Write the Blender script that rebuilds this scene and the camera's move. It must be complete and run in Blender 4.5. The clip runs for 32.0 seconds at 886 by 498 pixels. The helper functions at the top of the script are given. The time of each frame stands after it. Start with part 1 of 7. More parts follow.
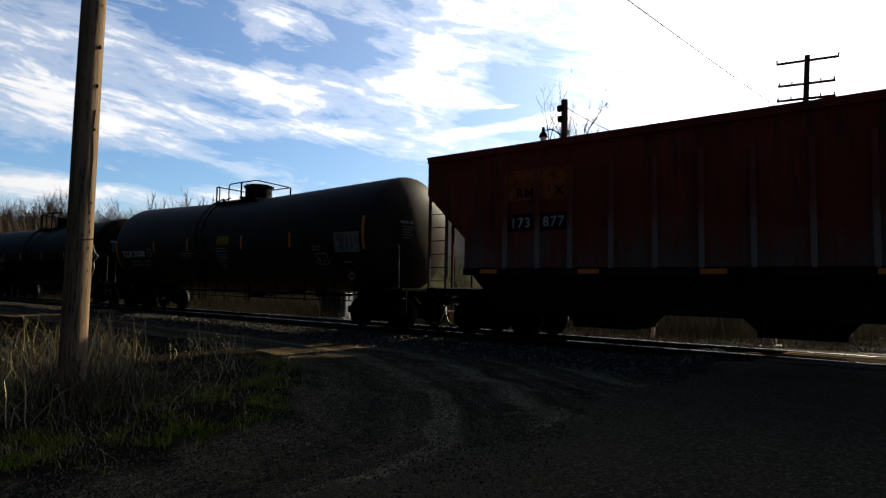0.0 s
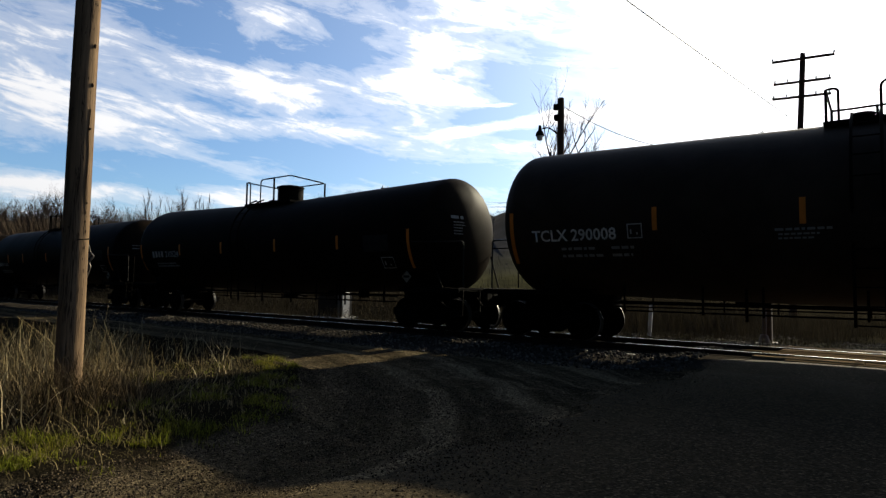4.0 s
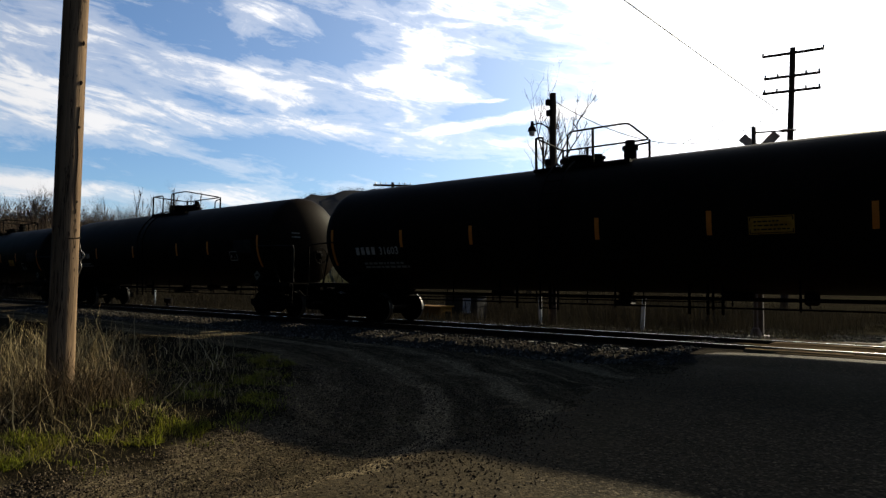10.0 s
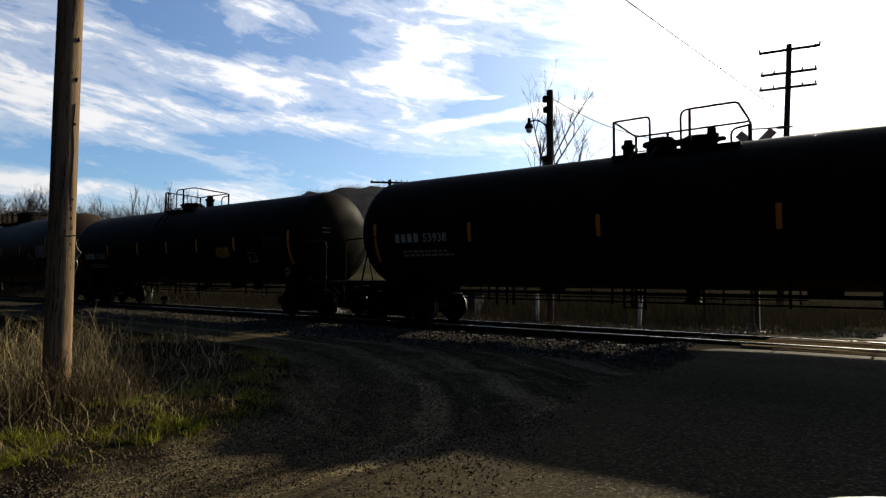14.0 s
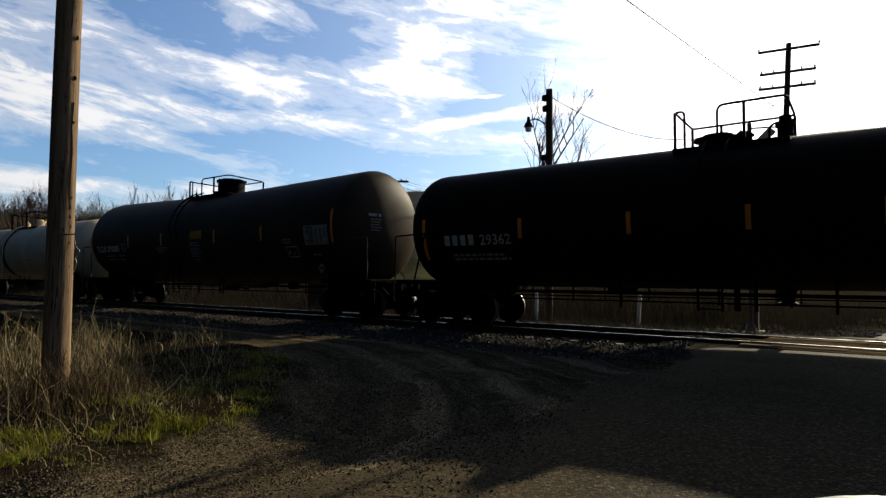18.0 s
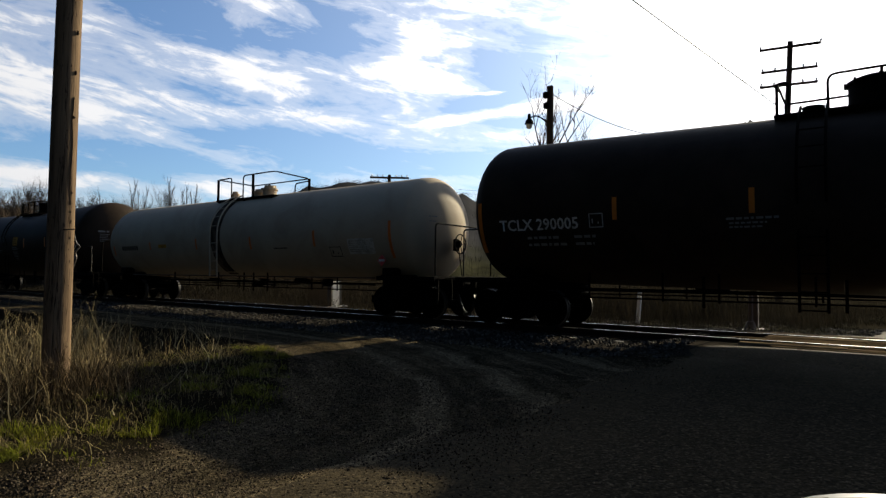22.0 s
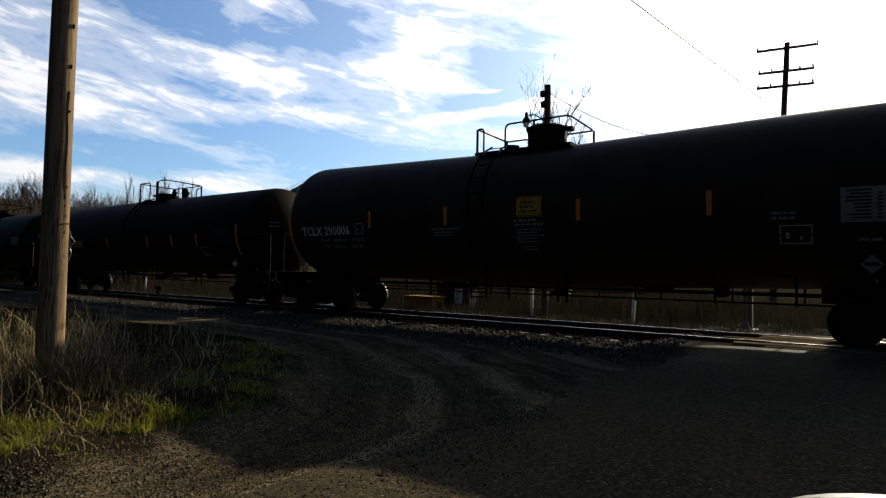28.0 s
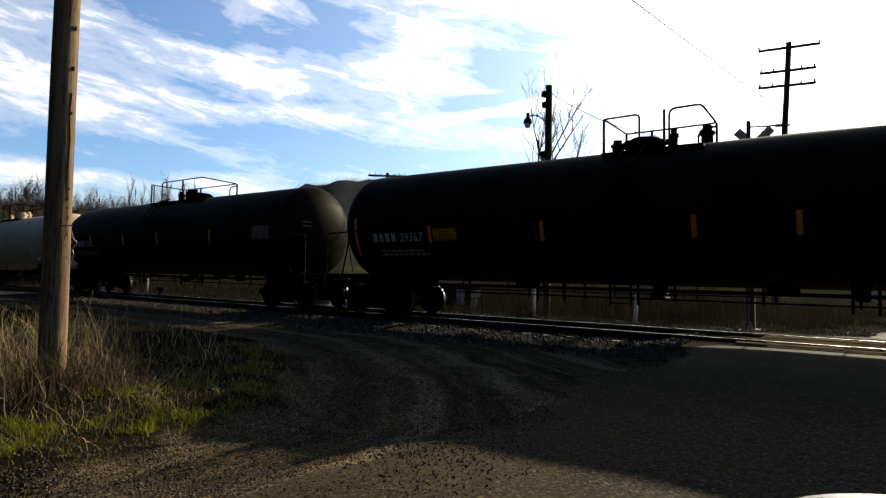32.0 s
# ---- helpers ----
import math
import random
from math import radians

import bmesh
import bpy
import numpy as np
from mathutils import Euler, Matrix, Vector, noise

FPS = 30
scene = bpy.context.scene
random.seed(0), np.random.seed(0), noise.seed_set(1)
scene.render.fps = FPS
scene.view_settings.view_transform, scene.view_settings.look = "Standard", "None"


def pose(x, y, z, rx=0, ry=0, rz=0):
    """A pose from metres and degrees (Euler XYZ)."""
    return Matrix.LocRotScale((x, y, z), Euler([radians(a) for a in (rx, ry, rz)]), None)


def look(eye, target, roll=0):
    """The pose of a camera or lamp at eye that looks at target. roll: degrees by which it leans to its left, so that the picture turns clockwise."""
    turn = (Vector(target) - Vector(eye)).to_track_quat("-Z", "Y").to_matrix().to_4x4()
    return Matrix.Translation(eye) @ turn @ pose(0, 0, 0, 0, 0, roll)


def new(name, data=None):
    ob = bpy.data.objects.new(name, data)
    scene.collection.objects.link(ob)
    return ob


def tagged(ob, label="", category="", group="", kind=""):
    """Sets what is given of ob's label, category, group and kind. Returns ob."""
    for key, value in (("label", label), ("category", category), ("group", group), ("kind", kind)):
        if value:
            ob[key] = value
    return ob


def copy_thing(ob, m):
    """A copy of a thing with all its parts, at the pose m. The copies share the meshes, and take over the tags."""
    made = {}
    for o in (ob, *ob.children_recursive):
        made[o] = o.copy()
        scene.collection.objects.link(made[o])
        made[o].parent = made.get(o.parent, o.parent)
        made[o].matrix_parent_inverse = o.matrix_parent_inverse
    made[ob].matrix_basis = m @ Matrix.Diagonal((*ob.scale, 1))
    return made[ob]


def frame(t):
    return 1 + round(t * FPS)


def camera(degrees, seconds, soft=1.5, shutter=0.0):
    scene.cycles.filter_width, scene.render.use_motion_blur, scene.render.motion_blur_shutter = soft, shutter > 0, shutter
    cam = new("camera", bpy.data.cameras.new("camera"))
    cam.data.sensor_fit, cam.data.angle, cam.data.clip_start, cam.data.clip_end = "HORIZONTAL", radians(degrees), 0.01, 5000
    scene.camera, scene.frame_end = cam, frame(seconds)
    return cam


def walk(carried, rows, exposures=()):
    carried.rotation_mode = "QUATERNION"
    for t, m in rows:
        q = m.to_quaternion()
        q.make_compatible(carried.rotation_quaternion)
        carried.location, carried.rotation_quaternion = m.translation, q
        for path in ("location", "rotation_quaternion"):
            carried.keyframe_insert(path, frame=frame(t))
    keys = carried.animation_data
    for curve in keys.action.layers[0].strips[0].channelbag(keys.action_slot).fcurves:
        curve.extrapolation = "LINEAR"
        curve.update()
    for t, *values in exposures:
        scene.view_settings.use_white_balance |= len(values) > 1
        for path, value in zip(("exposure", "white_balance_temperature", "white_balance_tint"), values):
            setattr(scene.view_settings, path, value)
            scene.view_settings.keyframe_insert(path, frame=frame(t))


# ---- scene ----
EXPO, SKY, SUN_POWER = 1.0, 0.115, 5.0

# ------------------------------------------------------------------ camera
EYE = (0.0, -14.03, 1.28)
# seconds, yaw, pitch, roll
CAM_ROWS = [
    (0, 37.17, 3.55, -0.96),
    (0.5, 37.15, 3.66, -1.07),
    (1, 36.98, 3.80, -1.24),
    (1.5, 36.92, 3.72, -1.03),
    (2, 37.07, 3.67, -0.91),
    (2.5, 36.90, 3.66, -0.87),
    (3, 37.02, 3.55, -0.81),
    (3.5, 36.91, 3.47, -0.83),
    (5.5, 36.97, 3.37, -0.51),
    (6, 37.05, 3.37, -0.55),
    (6.5, 37.08, 3.40, -0.54),
    (7, 36.83, 3.32, -0.60),
    (7.5, 35.86, 2.98, -0.07),
    (8, 35.87, 3.48, -0.42),
    (8.5, 35.84, 3.23, -0.35),
    (9, 36.00, 3.32, -0.31),
    (9.5, 36.05, 3.34, -0.27),
    (10, 36.25, 3.07, -0.27),
    (10.5, 35.98, 2.99, -0.35),
    (11, 35.84, 2.91, -0.43),
    (11.5, 35.93, 2.89, -0.36),
    (12, 35.97, 2.93, -0.26),
    (12.5, 36.08, 2.83, -0.09),
    (13, 35.88, 2.77, -0.15),
    (13.5, 35.89, 2.72, -0.23),
    (14, 35.98, 2.78, -0.16),
    (14.5, 36.04, 2.72, -0.03),
    (16.5, 35.91, 2.61, -0.26),
    (17, 35.94, 2.76, -0.26),
    (17.5, 35.92, 2.67, -0.35),
    (18, 35.90, 2.67, -0.21),
    (18.5, 35.92, 2.65, -0.23),
    (19, 35.92, 2.65, -0.21),
    (19.5, 35.82, 2.63, -0.45),
    (20, 35.90, 2.63, -0.32),
    (20.5, 35.74, 2.52, -0.46),
    (21, 35.83, 2.44, -0.47),
    (21.5, 35.91, 2.49, -0.38),
    (22, 35.90, 2.35, -0.46),
    (22.5, 35.88, 2.29, -0.44),
    (23, 35.80, 2.33, -0.63),
    (23.5, 35.73, 2.41, -0.59),
    (24, 35.69, 2.25, -0.67),
    (24.5, 35.73, 2.26, -0.49),
    (25, 35.75, 2.26, -0.52),
    (25.5, 35.71, 2.25, -0.57),
    (27.5, 35.51, 2.06, -1.03),
    (28, 35.50, 2.15, -0.94),
    (28.5, 35.53, 2.12, -0.96),
    (29, 35.55, 2.24, -1.03),
    (29.5, 35.64, 2.19, -0.79),
    (30, 35.72, 2.31, -0.75),
    (30.5, 35.74, 2.17, -0.97),
    (31, 35.83, 2.25, -0.85),
    (31.5, 35.77, 2.22, -0.73),
    (32, 35.67, 2.21, -0.80),
]
cam = camera(74.0, 32.0, soft=1.35)
walk(cam, [(t, pose(*EYE, 90 + p, r, y)) for t, y, p, r in CAM_ROWS], exposures=[(0.0, EXPO + 0.12), (3.5, EXPO + 0.12), (5.5, EXPO), (25.5, EXPO), (27.5, EXPO + 0.12), (29.0, EXPO + 0.15), (32.0, EXPO + 0.28)])

# ------------------------------------------------------------------ world and sun
SUN_AZ, SUN_EL = -4.6, 24.2          # degrees left of +Y, degrees up
SUN_DIR = Vector((-math.sin(radians(SUN_AZ)) * math.cos(radians(SUN_EL)),
                  math.cos(radians(SUN_AZ)) * math.cos(radians(SUN_EL)), math.sin(radians(SUN_EL))))


class Nodes:
    """A short way to write node trees."""

    def __init__(self, tree, keep=False):
        self.t = tree
        if not keep:
            tree.nodes.clear()

    def add(self, kind, *ins):
        n = self.t.nodes.new(kind)
        for i, v in enumerate(ins):
            self.put(n.inputs[i], v)
        return n

    def put(self, socket, v):
        if v is None:
            return
        if isinstance(v, bpy.types.NodeSocket):
            self.t.links.new(v, socket)
        elif isinstance(v, bpy.types.Node):
            self.t.links.new(v.outputs[0], socket)
        else:
            socket.default_value = v

    def math(self, op, a, b=0.0, c=0.0):
        n = self.add("ShaderNodeMath", a, b, c)
        n.operation = op
        return n.outputs[0]

    def vmath(self, op, a, b=(0, 0, 0)):
        n = self.add("ShaderNodeVectorMath", a, b)
        n.operation = op
        return n.outputs["Value"] if op in ("DOT_PRODUCT", "LENGTH") else n.outputs[0]

    def ramp(self, fac, stops, interp="LINEAR"):
        n = self.add("ShaderNodeValToRGB", fac)
        cr = n.color_ramp
        cr.interpolation = interp
        while len(cr.elements) < len(stops):
            cr.elements.new(0.5)
        for e, (p, c) in zip(cr.elements, stops):
            e.position = p
            e.color = (c, c, c, 1) if isinstance(c, (int, float)) else (*c, 1)
        return n.outputs[0]

    def mix(self, fac, a, b, blend="MIX"):
        n = self.t.nodes.new("ShaderNodeMix")
        n.data_type, n.blend_type = "RGBA", blend
        self.put(n.inputs[0], fac)
        for s, v in ((n.inputs[6], a), (n.inputs[7], b)):
            self.put(s, (*v, 1) if isinstance(v, tuple) and len(v) == 3 else v)
        return n.outputs[2]

    def noise(self, vec, scale, detail=4.0, rough=0.55, distort=0.0):
        n = self.t.nodes.new("ShaderNodeTexNoise")
        self.put(n.inputs["Vector"], vec)
        n.inputs["Scale"].default_value, n.inputs["Detail"].default_value = scale, detail
        n.inputs["Roughness"].default_value, n.inputs["Distortion"].default_value = rough, distort
        return n.outputs[0]

    def mapping(self, vec, rot=(0, 0, 0), scale=(1, 1, 1), loc=(0, 0, 0)):
        n = self.t.nodes.new("ShaderNodeMapping")
        self.put(n.inputs["Vector"], vec)
        n.inputs["Location"].default_value = loc
        n.inputs["Rotation"].default_value = rot
        n.inputs["Scale"].default_value = scale
        return n.outputs[0]


world = bpy.data.worlds.new("sky")
scene.world = world
world.use_nodes = True
W = Nodes(world.node_tree)
sky = W.add("ShaderNodeTexSky")
sky.sky_type, sky.sun_disc = "NISHITA", False
sky.sun_elevation, sky.sun_rotation = radians(SUN_EL), radians(-SUN_AZ)
sky.altitude, sky.air_density, sky.dust_density, sky.ozone_density = 200.0, 1.0, 1.0, 1.5
way = W.add("ShaderNodeTexCoord").outputs["Generated"]
sep = W.add("ShaderNodeSeparateXYZ", way)
up = W.math("ADD", W.math("MAXIMUM", sep.outputs[2], 0.0), 0.12)
flat = W.add("ShaderNodeCombineXYZ", W.math("DIVIDE", sep.outputs[0], up), W.math("DIVIDE", sep.outputs[1], up), 0.0).outputs[0]
# streaked cirrus and softer banks; the larger banks and gaps lie at set bearings
rag = W.t.nodes.new("ShaderNodeTexNoise")
W.put(rag.inputs["Vector"], flat)
rag.inputs["Scale"].default_value, rag.inputs["Detail"].default_value = 1.6, 5.0
# bearing (right of +Y) and height over the horizon, in degrees, raggedly bent
seen = W.add("ShaderNodeCombineXYZ", W.math("MULTIPLY", W.math("ARCTAN2", sep.outputs[0], sep.outputs[1]), 57.296),
             W.math("MULTIPLY", W.math("ARCSINE", sep.outputs[2]), 57.296), 0.0).outputs[0]
rag2 = W.t.nodes.new("ShaderNodeTexNoise")
W.put(rag2.inputs["Vector"], W.mapping(seen, rot=(0, 0, radians(8)), scale=(0.45, 1.0, 1.0)))
rag2.inputs["Scale"].default_value, rag2.inputs["Detail"].default_value, rag2.inputs["Roughness"].default_value = 0.40, 6.0, 0.60
bent = W.vmath("ADD", seen, W.vmath("MULTIPLY", W.vmath("SUBTRACT", rag2.outputs["Color"], (0.5, 0.5, 0.5)), (3.0, 1.5, 0.0)))
st = W.mapping(flat, rot=(0, 0, radians(38)), scale=(0.45, 1.5, 1.0), loc=(0.3, 0.9, 0.0))
n1 = W.noise(st, 1.5, 8.0, 0.62, 0.7)
slant = W.mapping(seen, rot=(0, 0, radians(8)))
n2 = W.noise(W.mapping(slant, scale=(0.11, 0.50, 1.0)), 1.0, 9.0, 0.64, 0.9)
n3 = W.noise(W.mapping(slant, scale=(0.42, 1.10, 1.0), loc=(3.1, 1.7, 0)), 1.0, 7.0, 0.62, 0.5)
mass = W.math("ADD", W.math("ADD", W.math("MULTIPLY", n1, 0.22), W.math("MULTIPLY", n2, 0.90)), W.math("MULTIPLY", n3, 0.36))
# right of +Y, height, half length, half width, slant, weight (below nought: a gap)
CLOUDS = [
    (-72.4, 17.4, 4.2, 3.0, 3, 0.13), (-71.3, 14.0, 5.9, 2.2, -5, 0.15), (-66.6, 20.5, 2.1, 0.7, -5, 0.14), (-59.9, 18.5, 9.3, 1.4, -5, 0.17),
    (-52.5, 18.3, 3.9, 1.8, -7, 0.16), (-61.6, 14.7, 6.5, 1.2, -13, 0.16), (-64.9, 12.6, 9.5, 1.2, -14, 0.12), (-43.7, 18.6, 5.5, 1.6, -4, 0.09),
    (-37.1, 17.7, 6.7, 2.0, -2, 0.11), (-50.4, 14.4, 6.1, 0.9, -3, 0.24), (-40.6, 14.3, 6.1, 1.9, -11, 0.08), (-30.6, 15.3, 7.0, 0.5, 7, 0.34),
    (-35.7, 23.5, 8.0, 4.9, 25, 0.15), (-54.2, 23.7, 2.6, 1.2, 7, 0.17), (-49.9, 23.6, 2.1, 0.8, -18, 0.14),
]
LOW_CLOUDS = [(-71.7, 7.4, 4.2, 0.8, 1, 0.24), (-66.6, 7.4, 3.6, 0.7, 1, 0.20), (-55.8, 7.6, 4.8, 0.9, -6, 0.26), (-31.8, 13.4, 6.0, 1.0, -9, 0.14), (-39.6, 20.7, 2.8, 1.2, 19, 0.13), (-31.4, 17.2, 2.2, 0.16, 1, 0.30)]
GAPS = [
    (-59.5, 22.5, 7.4, 2.8, 0, -0.12), (-46.2, 21.9, 5.5, 2.5, -2, -0.15), (-55.6, 20.7, 8.2, 1.2, -6, -0.10), (-29.9, 19.3, 3.0, 2.1, -2, -0.27), (-66.3, 9.5, 13.8, 1.7, -4, -0.16),
    (-48.2, 11.4, 14.2, 1.6, -1, -0.16), (-55.2, 14.7, 4.5, 1.8, -21, -0.10), (-31.8, 16.4, 4.4, 0.8, 7, -0.24), (-31.0, 14.2, 4.4, 0.7, 5, -0.16), (-37.3, 10.3, 8.8, 1.4, 0, -0.10),
]
for u, v, long, wide, slant, amp in CLOUDS + LOW_CLOUDS + GAPS:
    n = W.t.nodes.new("ShaderNodeMapping")
    n.vector_type = "TEXTURE"
    W.put(n.inputs["Vector"], bent)
    n.inputs["Location"].default_value, n.inputs["Rotation"].default_value = (u, v, 0), (0, 0, radians(slant))
    n.inputs["Scale"].default_value = (long * 1.5, wide * 1.5, 1)
    g = W.add("ShaderNodeTexGradient", n.outputs[0])
    g.gradient_type = "SPHERICAL"
    mass = W.math("MULTIPLY_ADD", W.math("SMOOTH_MIN", g.outputs[1], 0.7, 0.3), amp * 1.4, mass)
toward = W.vmath("DOT_PRODUCT", way, tuple(SUN_DIR))
ahead = W.math("MAXIMUM", toward, 0.0)
near_sun = W.math("POWER", ahead, 9.0)
mass = W.math("ADD", mass, W.math("MULTIPLY", W.math("POWER", ahead, 13.0), 0.62))
mass = W.math("SUBTRACT", mass, W.math("MULTIPLY", W.math("MAXIMUM", W.math("SUBTRACT", 0.22, toward), 0.0), 0.6))   # clearer away from the sun
mass = W.math("SUBTRACT", mass, W.math("MULTIPLY", W.math("MAXIMUM", W.math("SUBTRACT", sep.outputs[2], 0.44), 0.0), 1.0))    # and overhead
cover = W.ramp(mass, [(0.58, 0.0), (0.82, 0.36), (1.06, 1.0)], "EASE")
bright = W.math("ADD", W.math("ADD", W.math("MULTIPLY", near_sun, 1.4), W.math("MULTIPLY", ahead, 0.35)), W.math("ADD", W.math("MULTIPLY", toward, 0.25), 0.70))
cloud = W.add("ShaderNodeCombineColor", bright, bright, W.math("MULTIPLY", bright, 1.02)).outputs[0]
blue = W.mix(1.0, sky.outputs[0], (SKY * 0.74, SKY * 0.98, SKY * 1.22), "MULTIPLY")
both = W.mix(W.math("MAXIMUM", cover, W.math("MULTIPLY", W.math("POWER", ahead, 3.0), 0.30)), blue, cloud)
# the sky dims away from the sun
fade = W.ramp(W.math("ADD", W.math("MULTIPLY", toward, 0.5), 0.5), [(0.22, 0.09), (0.62, 1.0)], "EASE")
both = W.mix(1.0, both, fade, "MULTIPLY")
W.add("ShaderNodeOutputWorld", W.add("ShaderNodeBackground", both, 0.5))

lamp = bpy.data.lights.new("sun", "SUN")
lamp.energy, lamp.angle, lamp.color = SUN_POWER, radians(0.55), (1.0, 0.91, 0.67)
sun = new("sun", lamp)
sun.matrix_world = look(SUN_DIR * 100, (0, 0, 0))

# ------------------------------------------------------------------ materials


def material(name, base, rough=0.7, metal=0.0, vary=0.25, scale=6.0, fine=60.0, bump=0.15, tint=None, rough_vary=0.12, coords="Object", spec=0.5,
             stain=None, stain_scale=1.2, stain_amt=0.5, stretch=(1, 1, 1), emit=0.0, island=None, island_pow=0.6, through_leaf=0.0):
    m = bpy.data.materials.new(name)
    m.use_nodes = True
    N = Nodes(m.node_tree)
    vec = N.mapping(N.add("ShaderNodeTexCoord").outputs[coords], scale=stretch)
    big, small = N.noise(vec, scale, 5.0, 0.6, 0.3), N.noise(vec, fine, 4.0, 0.65)
    b = Vector(base)
    dark = tuple(b * (1 - vary))
    light = tuple(b * (1 + vary)) if tint is None else tuple(tint)
    col = N.mix(N.ramp(big, [(0.3, 0.0), (0.7, 1.0)]), dark, light)
    col = N.mix(N.math("MULTIPLY", N.ramp(small, [(0.35, 0.0), (0.65, 1.0)]), 0.45), col, tuple(b * (1 - vary * 0.8)))
    if stain is not None:
        sn = N.noise(N.mapping(vec, loc=(7, 3, 1)), stain_scale, 7.0, 0.65, 0.8)
        col = N.mix(N.math("MULTIPLY", N.ramp(sn, [(0.48, 0.0), (0.62, 1.0)]), stain_amt), col, tuple(stain))
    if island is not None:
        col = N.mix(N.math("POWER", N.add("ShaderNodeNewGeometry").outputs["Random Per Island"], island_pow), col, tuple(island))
    bs = N.t.nodes.new("ShaderNodeBsdfPrincipled")
    N.put(bs.inputs["Base Color"], col)
    N.put(bs.inputs["Roughness"], N.math("ADD", N.math("MULTIPLY", N.math("SUBTRACT", big, 0.5), rough_vary * 2), rough))
    bs.inputs["Metallic"].default_value = metal
    bs.inputs["Specular IOR Level"].default_value = spec
    if emit:
        N.put(bs.inputs["Emission Color"], (*base, 1))
        bs.inputs["Emission Strength"].default_value = emit
    if bump:
        bp = N.t.nodes.new("ShaderNodeBump")
        bp.inputs["Strength"].default_value, bp.inputs["Distance"].default_value = bump, 0.02
        N.put(bp.inputs["Height"], N.math("ADD", small, N.math("MULTIPLY", big, 0.6)))
        N.put(bs.inputs["Normal"], bp.outputs[0])
    out = bs
    if through_leaf:
        out = N.add("ShaderNodeMixShader", through_leaf)
        N.put(out.inputs[1], bs)
        N.put(out.inputs[2], N.add("ShaderNodeBsdfTranslucent", col))
    N.add("ShaderNodeOutputMaterial", out)
    return m


M = {}
M["black_paint"] = material("black_tank_paint", (0.0275, 0.0188, 0.0128), 0.52, vary=0.3, scale=0.8, fine=25, bump=0.02, stain=(0.040, 0.027, 0.018), stain_scale=0.7, stain_amt=0.5, spec=0.022)
M["sooty_paint"] = material("sooty_black_paint", (0.0088, 0.0060, 0.0038), 0.52, vary=0.3, scale=0.8, fine=25, bump=0.02, stain=(0.015, 0.0095, 0.006), stain_scale=0.6, stain_amt=0.5, spec=0.009)
M["grey_paint"] = material("weathered_grey_paint", (0.42, 0.330, 0.225), 0.65, vary=0.10, scale=0.7, fine=25, bump=0.02, stain=(0.31, 0.225, 0.15), stain_scale=0.6, stain_amt=0.5, spec=0.06)
M["grime"] = material("flaking_soot_on_grey_paint", (0.030, 0.023, 0.017), 0.85, vary=0.6, scale=1.6, fine=14, bump=0.05, spec=0.02, stain=(0.22, 0.15, 0.10), stain_scale=1.7, stain_amt=0.6, stretch=(1.5, 1, 0.6))
# near-black base for trucks, underframes and small iron fittings
M["iron"] = material("near_black_iron", (0.0036, 0.0028, 0.0021), 0.8, vary=0.35, scale=5, fine=50, bump=0.12, stain=(0.008, 0.005, 0.003), stain_scale=3, spec=0.02)
M["rail_iron"] = material("dull_handrail_iron", (0.012, 0.010, 0.008), 0.6, metal=0.2, vary=0.3, scale=9, spec=0.1)
# paler iron, toned for the sun glint on handrails
M["glint_iron"] = material("glint_toned_iron", (0.036, 0.030, 0.025), 0.42, metal=0.4, vary=0.3, scale=9, spec=0.3)
M["tread"] = material("worn_wheel_steel", (0.026, 0.023, 0.020), 0.55, metal=0.5, vary=0.2, scale=8)
M["rail_steel"] = material("rusty_rail_steel", (0.022, 0.014, 0.010), 0.85, vary=0.35, scale=4, fine=60, spec=0.05)
M["rail_head"] = material("polished_rail_head", (0.17, 0.155, 0.135), 0.26, metal=0.95, vary=0.1, scale=3)
M["wood_tie"] = material("creosoted_tie", (0.022, 0.018, 0.015), 0.9, vary=0.4, scale=4, fine=40, bump=0.4, stretch=(6, 1, 6))
M["dark_pole"] = material("old_dark_pole_wood", (0.055, 0.036, 0.025), 0.9, vary=0.35, scale=4, fine=20, bump=0.4, stretch=(6, 6, 0.4), spec=0.05)
M["stripe"] = material("amber_reflective_tape", (0.60, 0.175, 0.022), 0.5, vary=0.15, scale=6, bump=0.0, spec=0.1)
M["orange_stripe"] = material("orange_reflective_tape", (0.66, 0.16, 0.03), 0.5, vary=0.15, scale=6, bump=0.0, spec=0.1)
M["white_mark"] = material("white_stencil_paint", (0.62, 0.56, 0.47), 0.8, vary=0.2, scale=12, bump=0.0, spec=0.05, stain=(0.26, 0.23, 0.19), stain_scale=5)
M["grey_mark"] = material("faded_stencil_paint", (0.20, 0.19, 0.175), 0.8, vary=0.2, scale=12, bump=0.0, spec=0.2)
M["black_mark"] = material("black_stencil_paint", (0.016, 0.013, 0.011), 0.8, vary=0.2, scale=12, bump=0.0, spec=0.03)
M["yellow_plate"] = material("yellow_notice_panel", (0.42, 0.205, 0.026), 0.6, vary=0.25, scale=5, bump=0.0, spec=0.05, stain=(0.22, 0.09, 0.015), stain_scale=4)
M["red_mark"] = material("red_placard_paint", (0.55, 0.04, 0.03), 0.5, vary=0.15, scale=9, bump=0.02)
M["stone"] = material("ballast_stone", (0.125, 0.107, 0.085), 0.85, vary=0.4, scale=7, fine=60, bump=0.2, spec=0.03, island=(0.009, 0.007, 0.005))
M["pebble"] = material("dark_and_pale_pebble", (0.150, 0.112, 0.074), 0.9, vary=0.4, scale=7, fine=60, bump=0.1, spec=0.0, island=(0.012, 0.009, 0.006), island_pow=0.55)
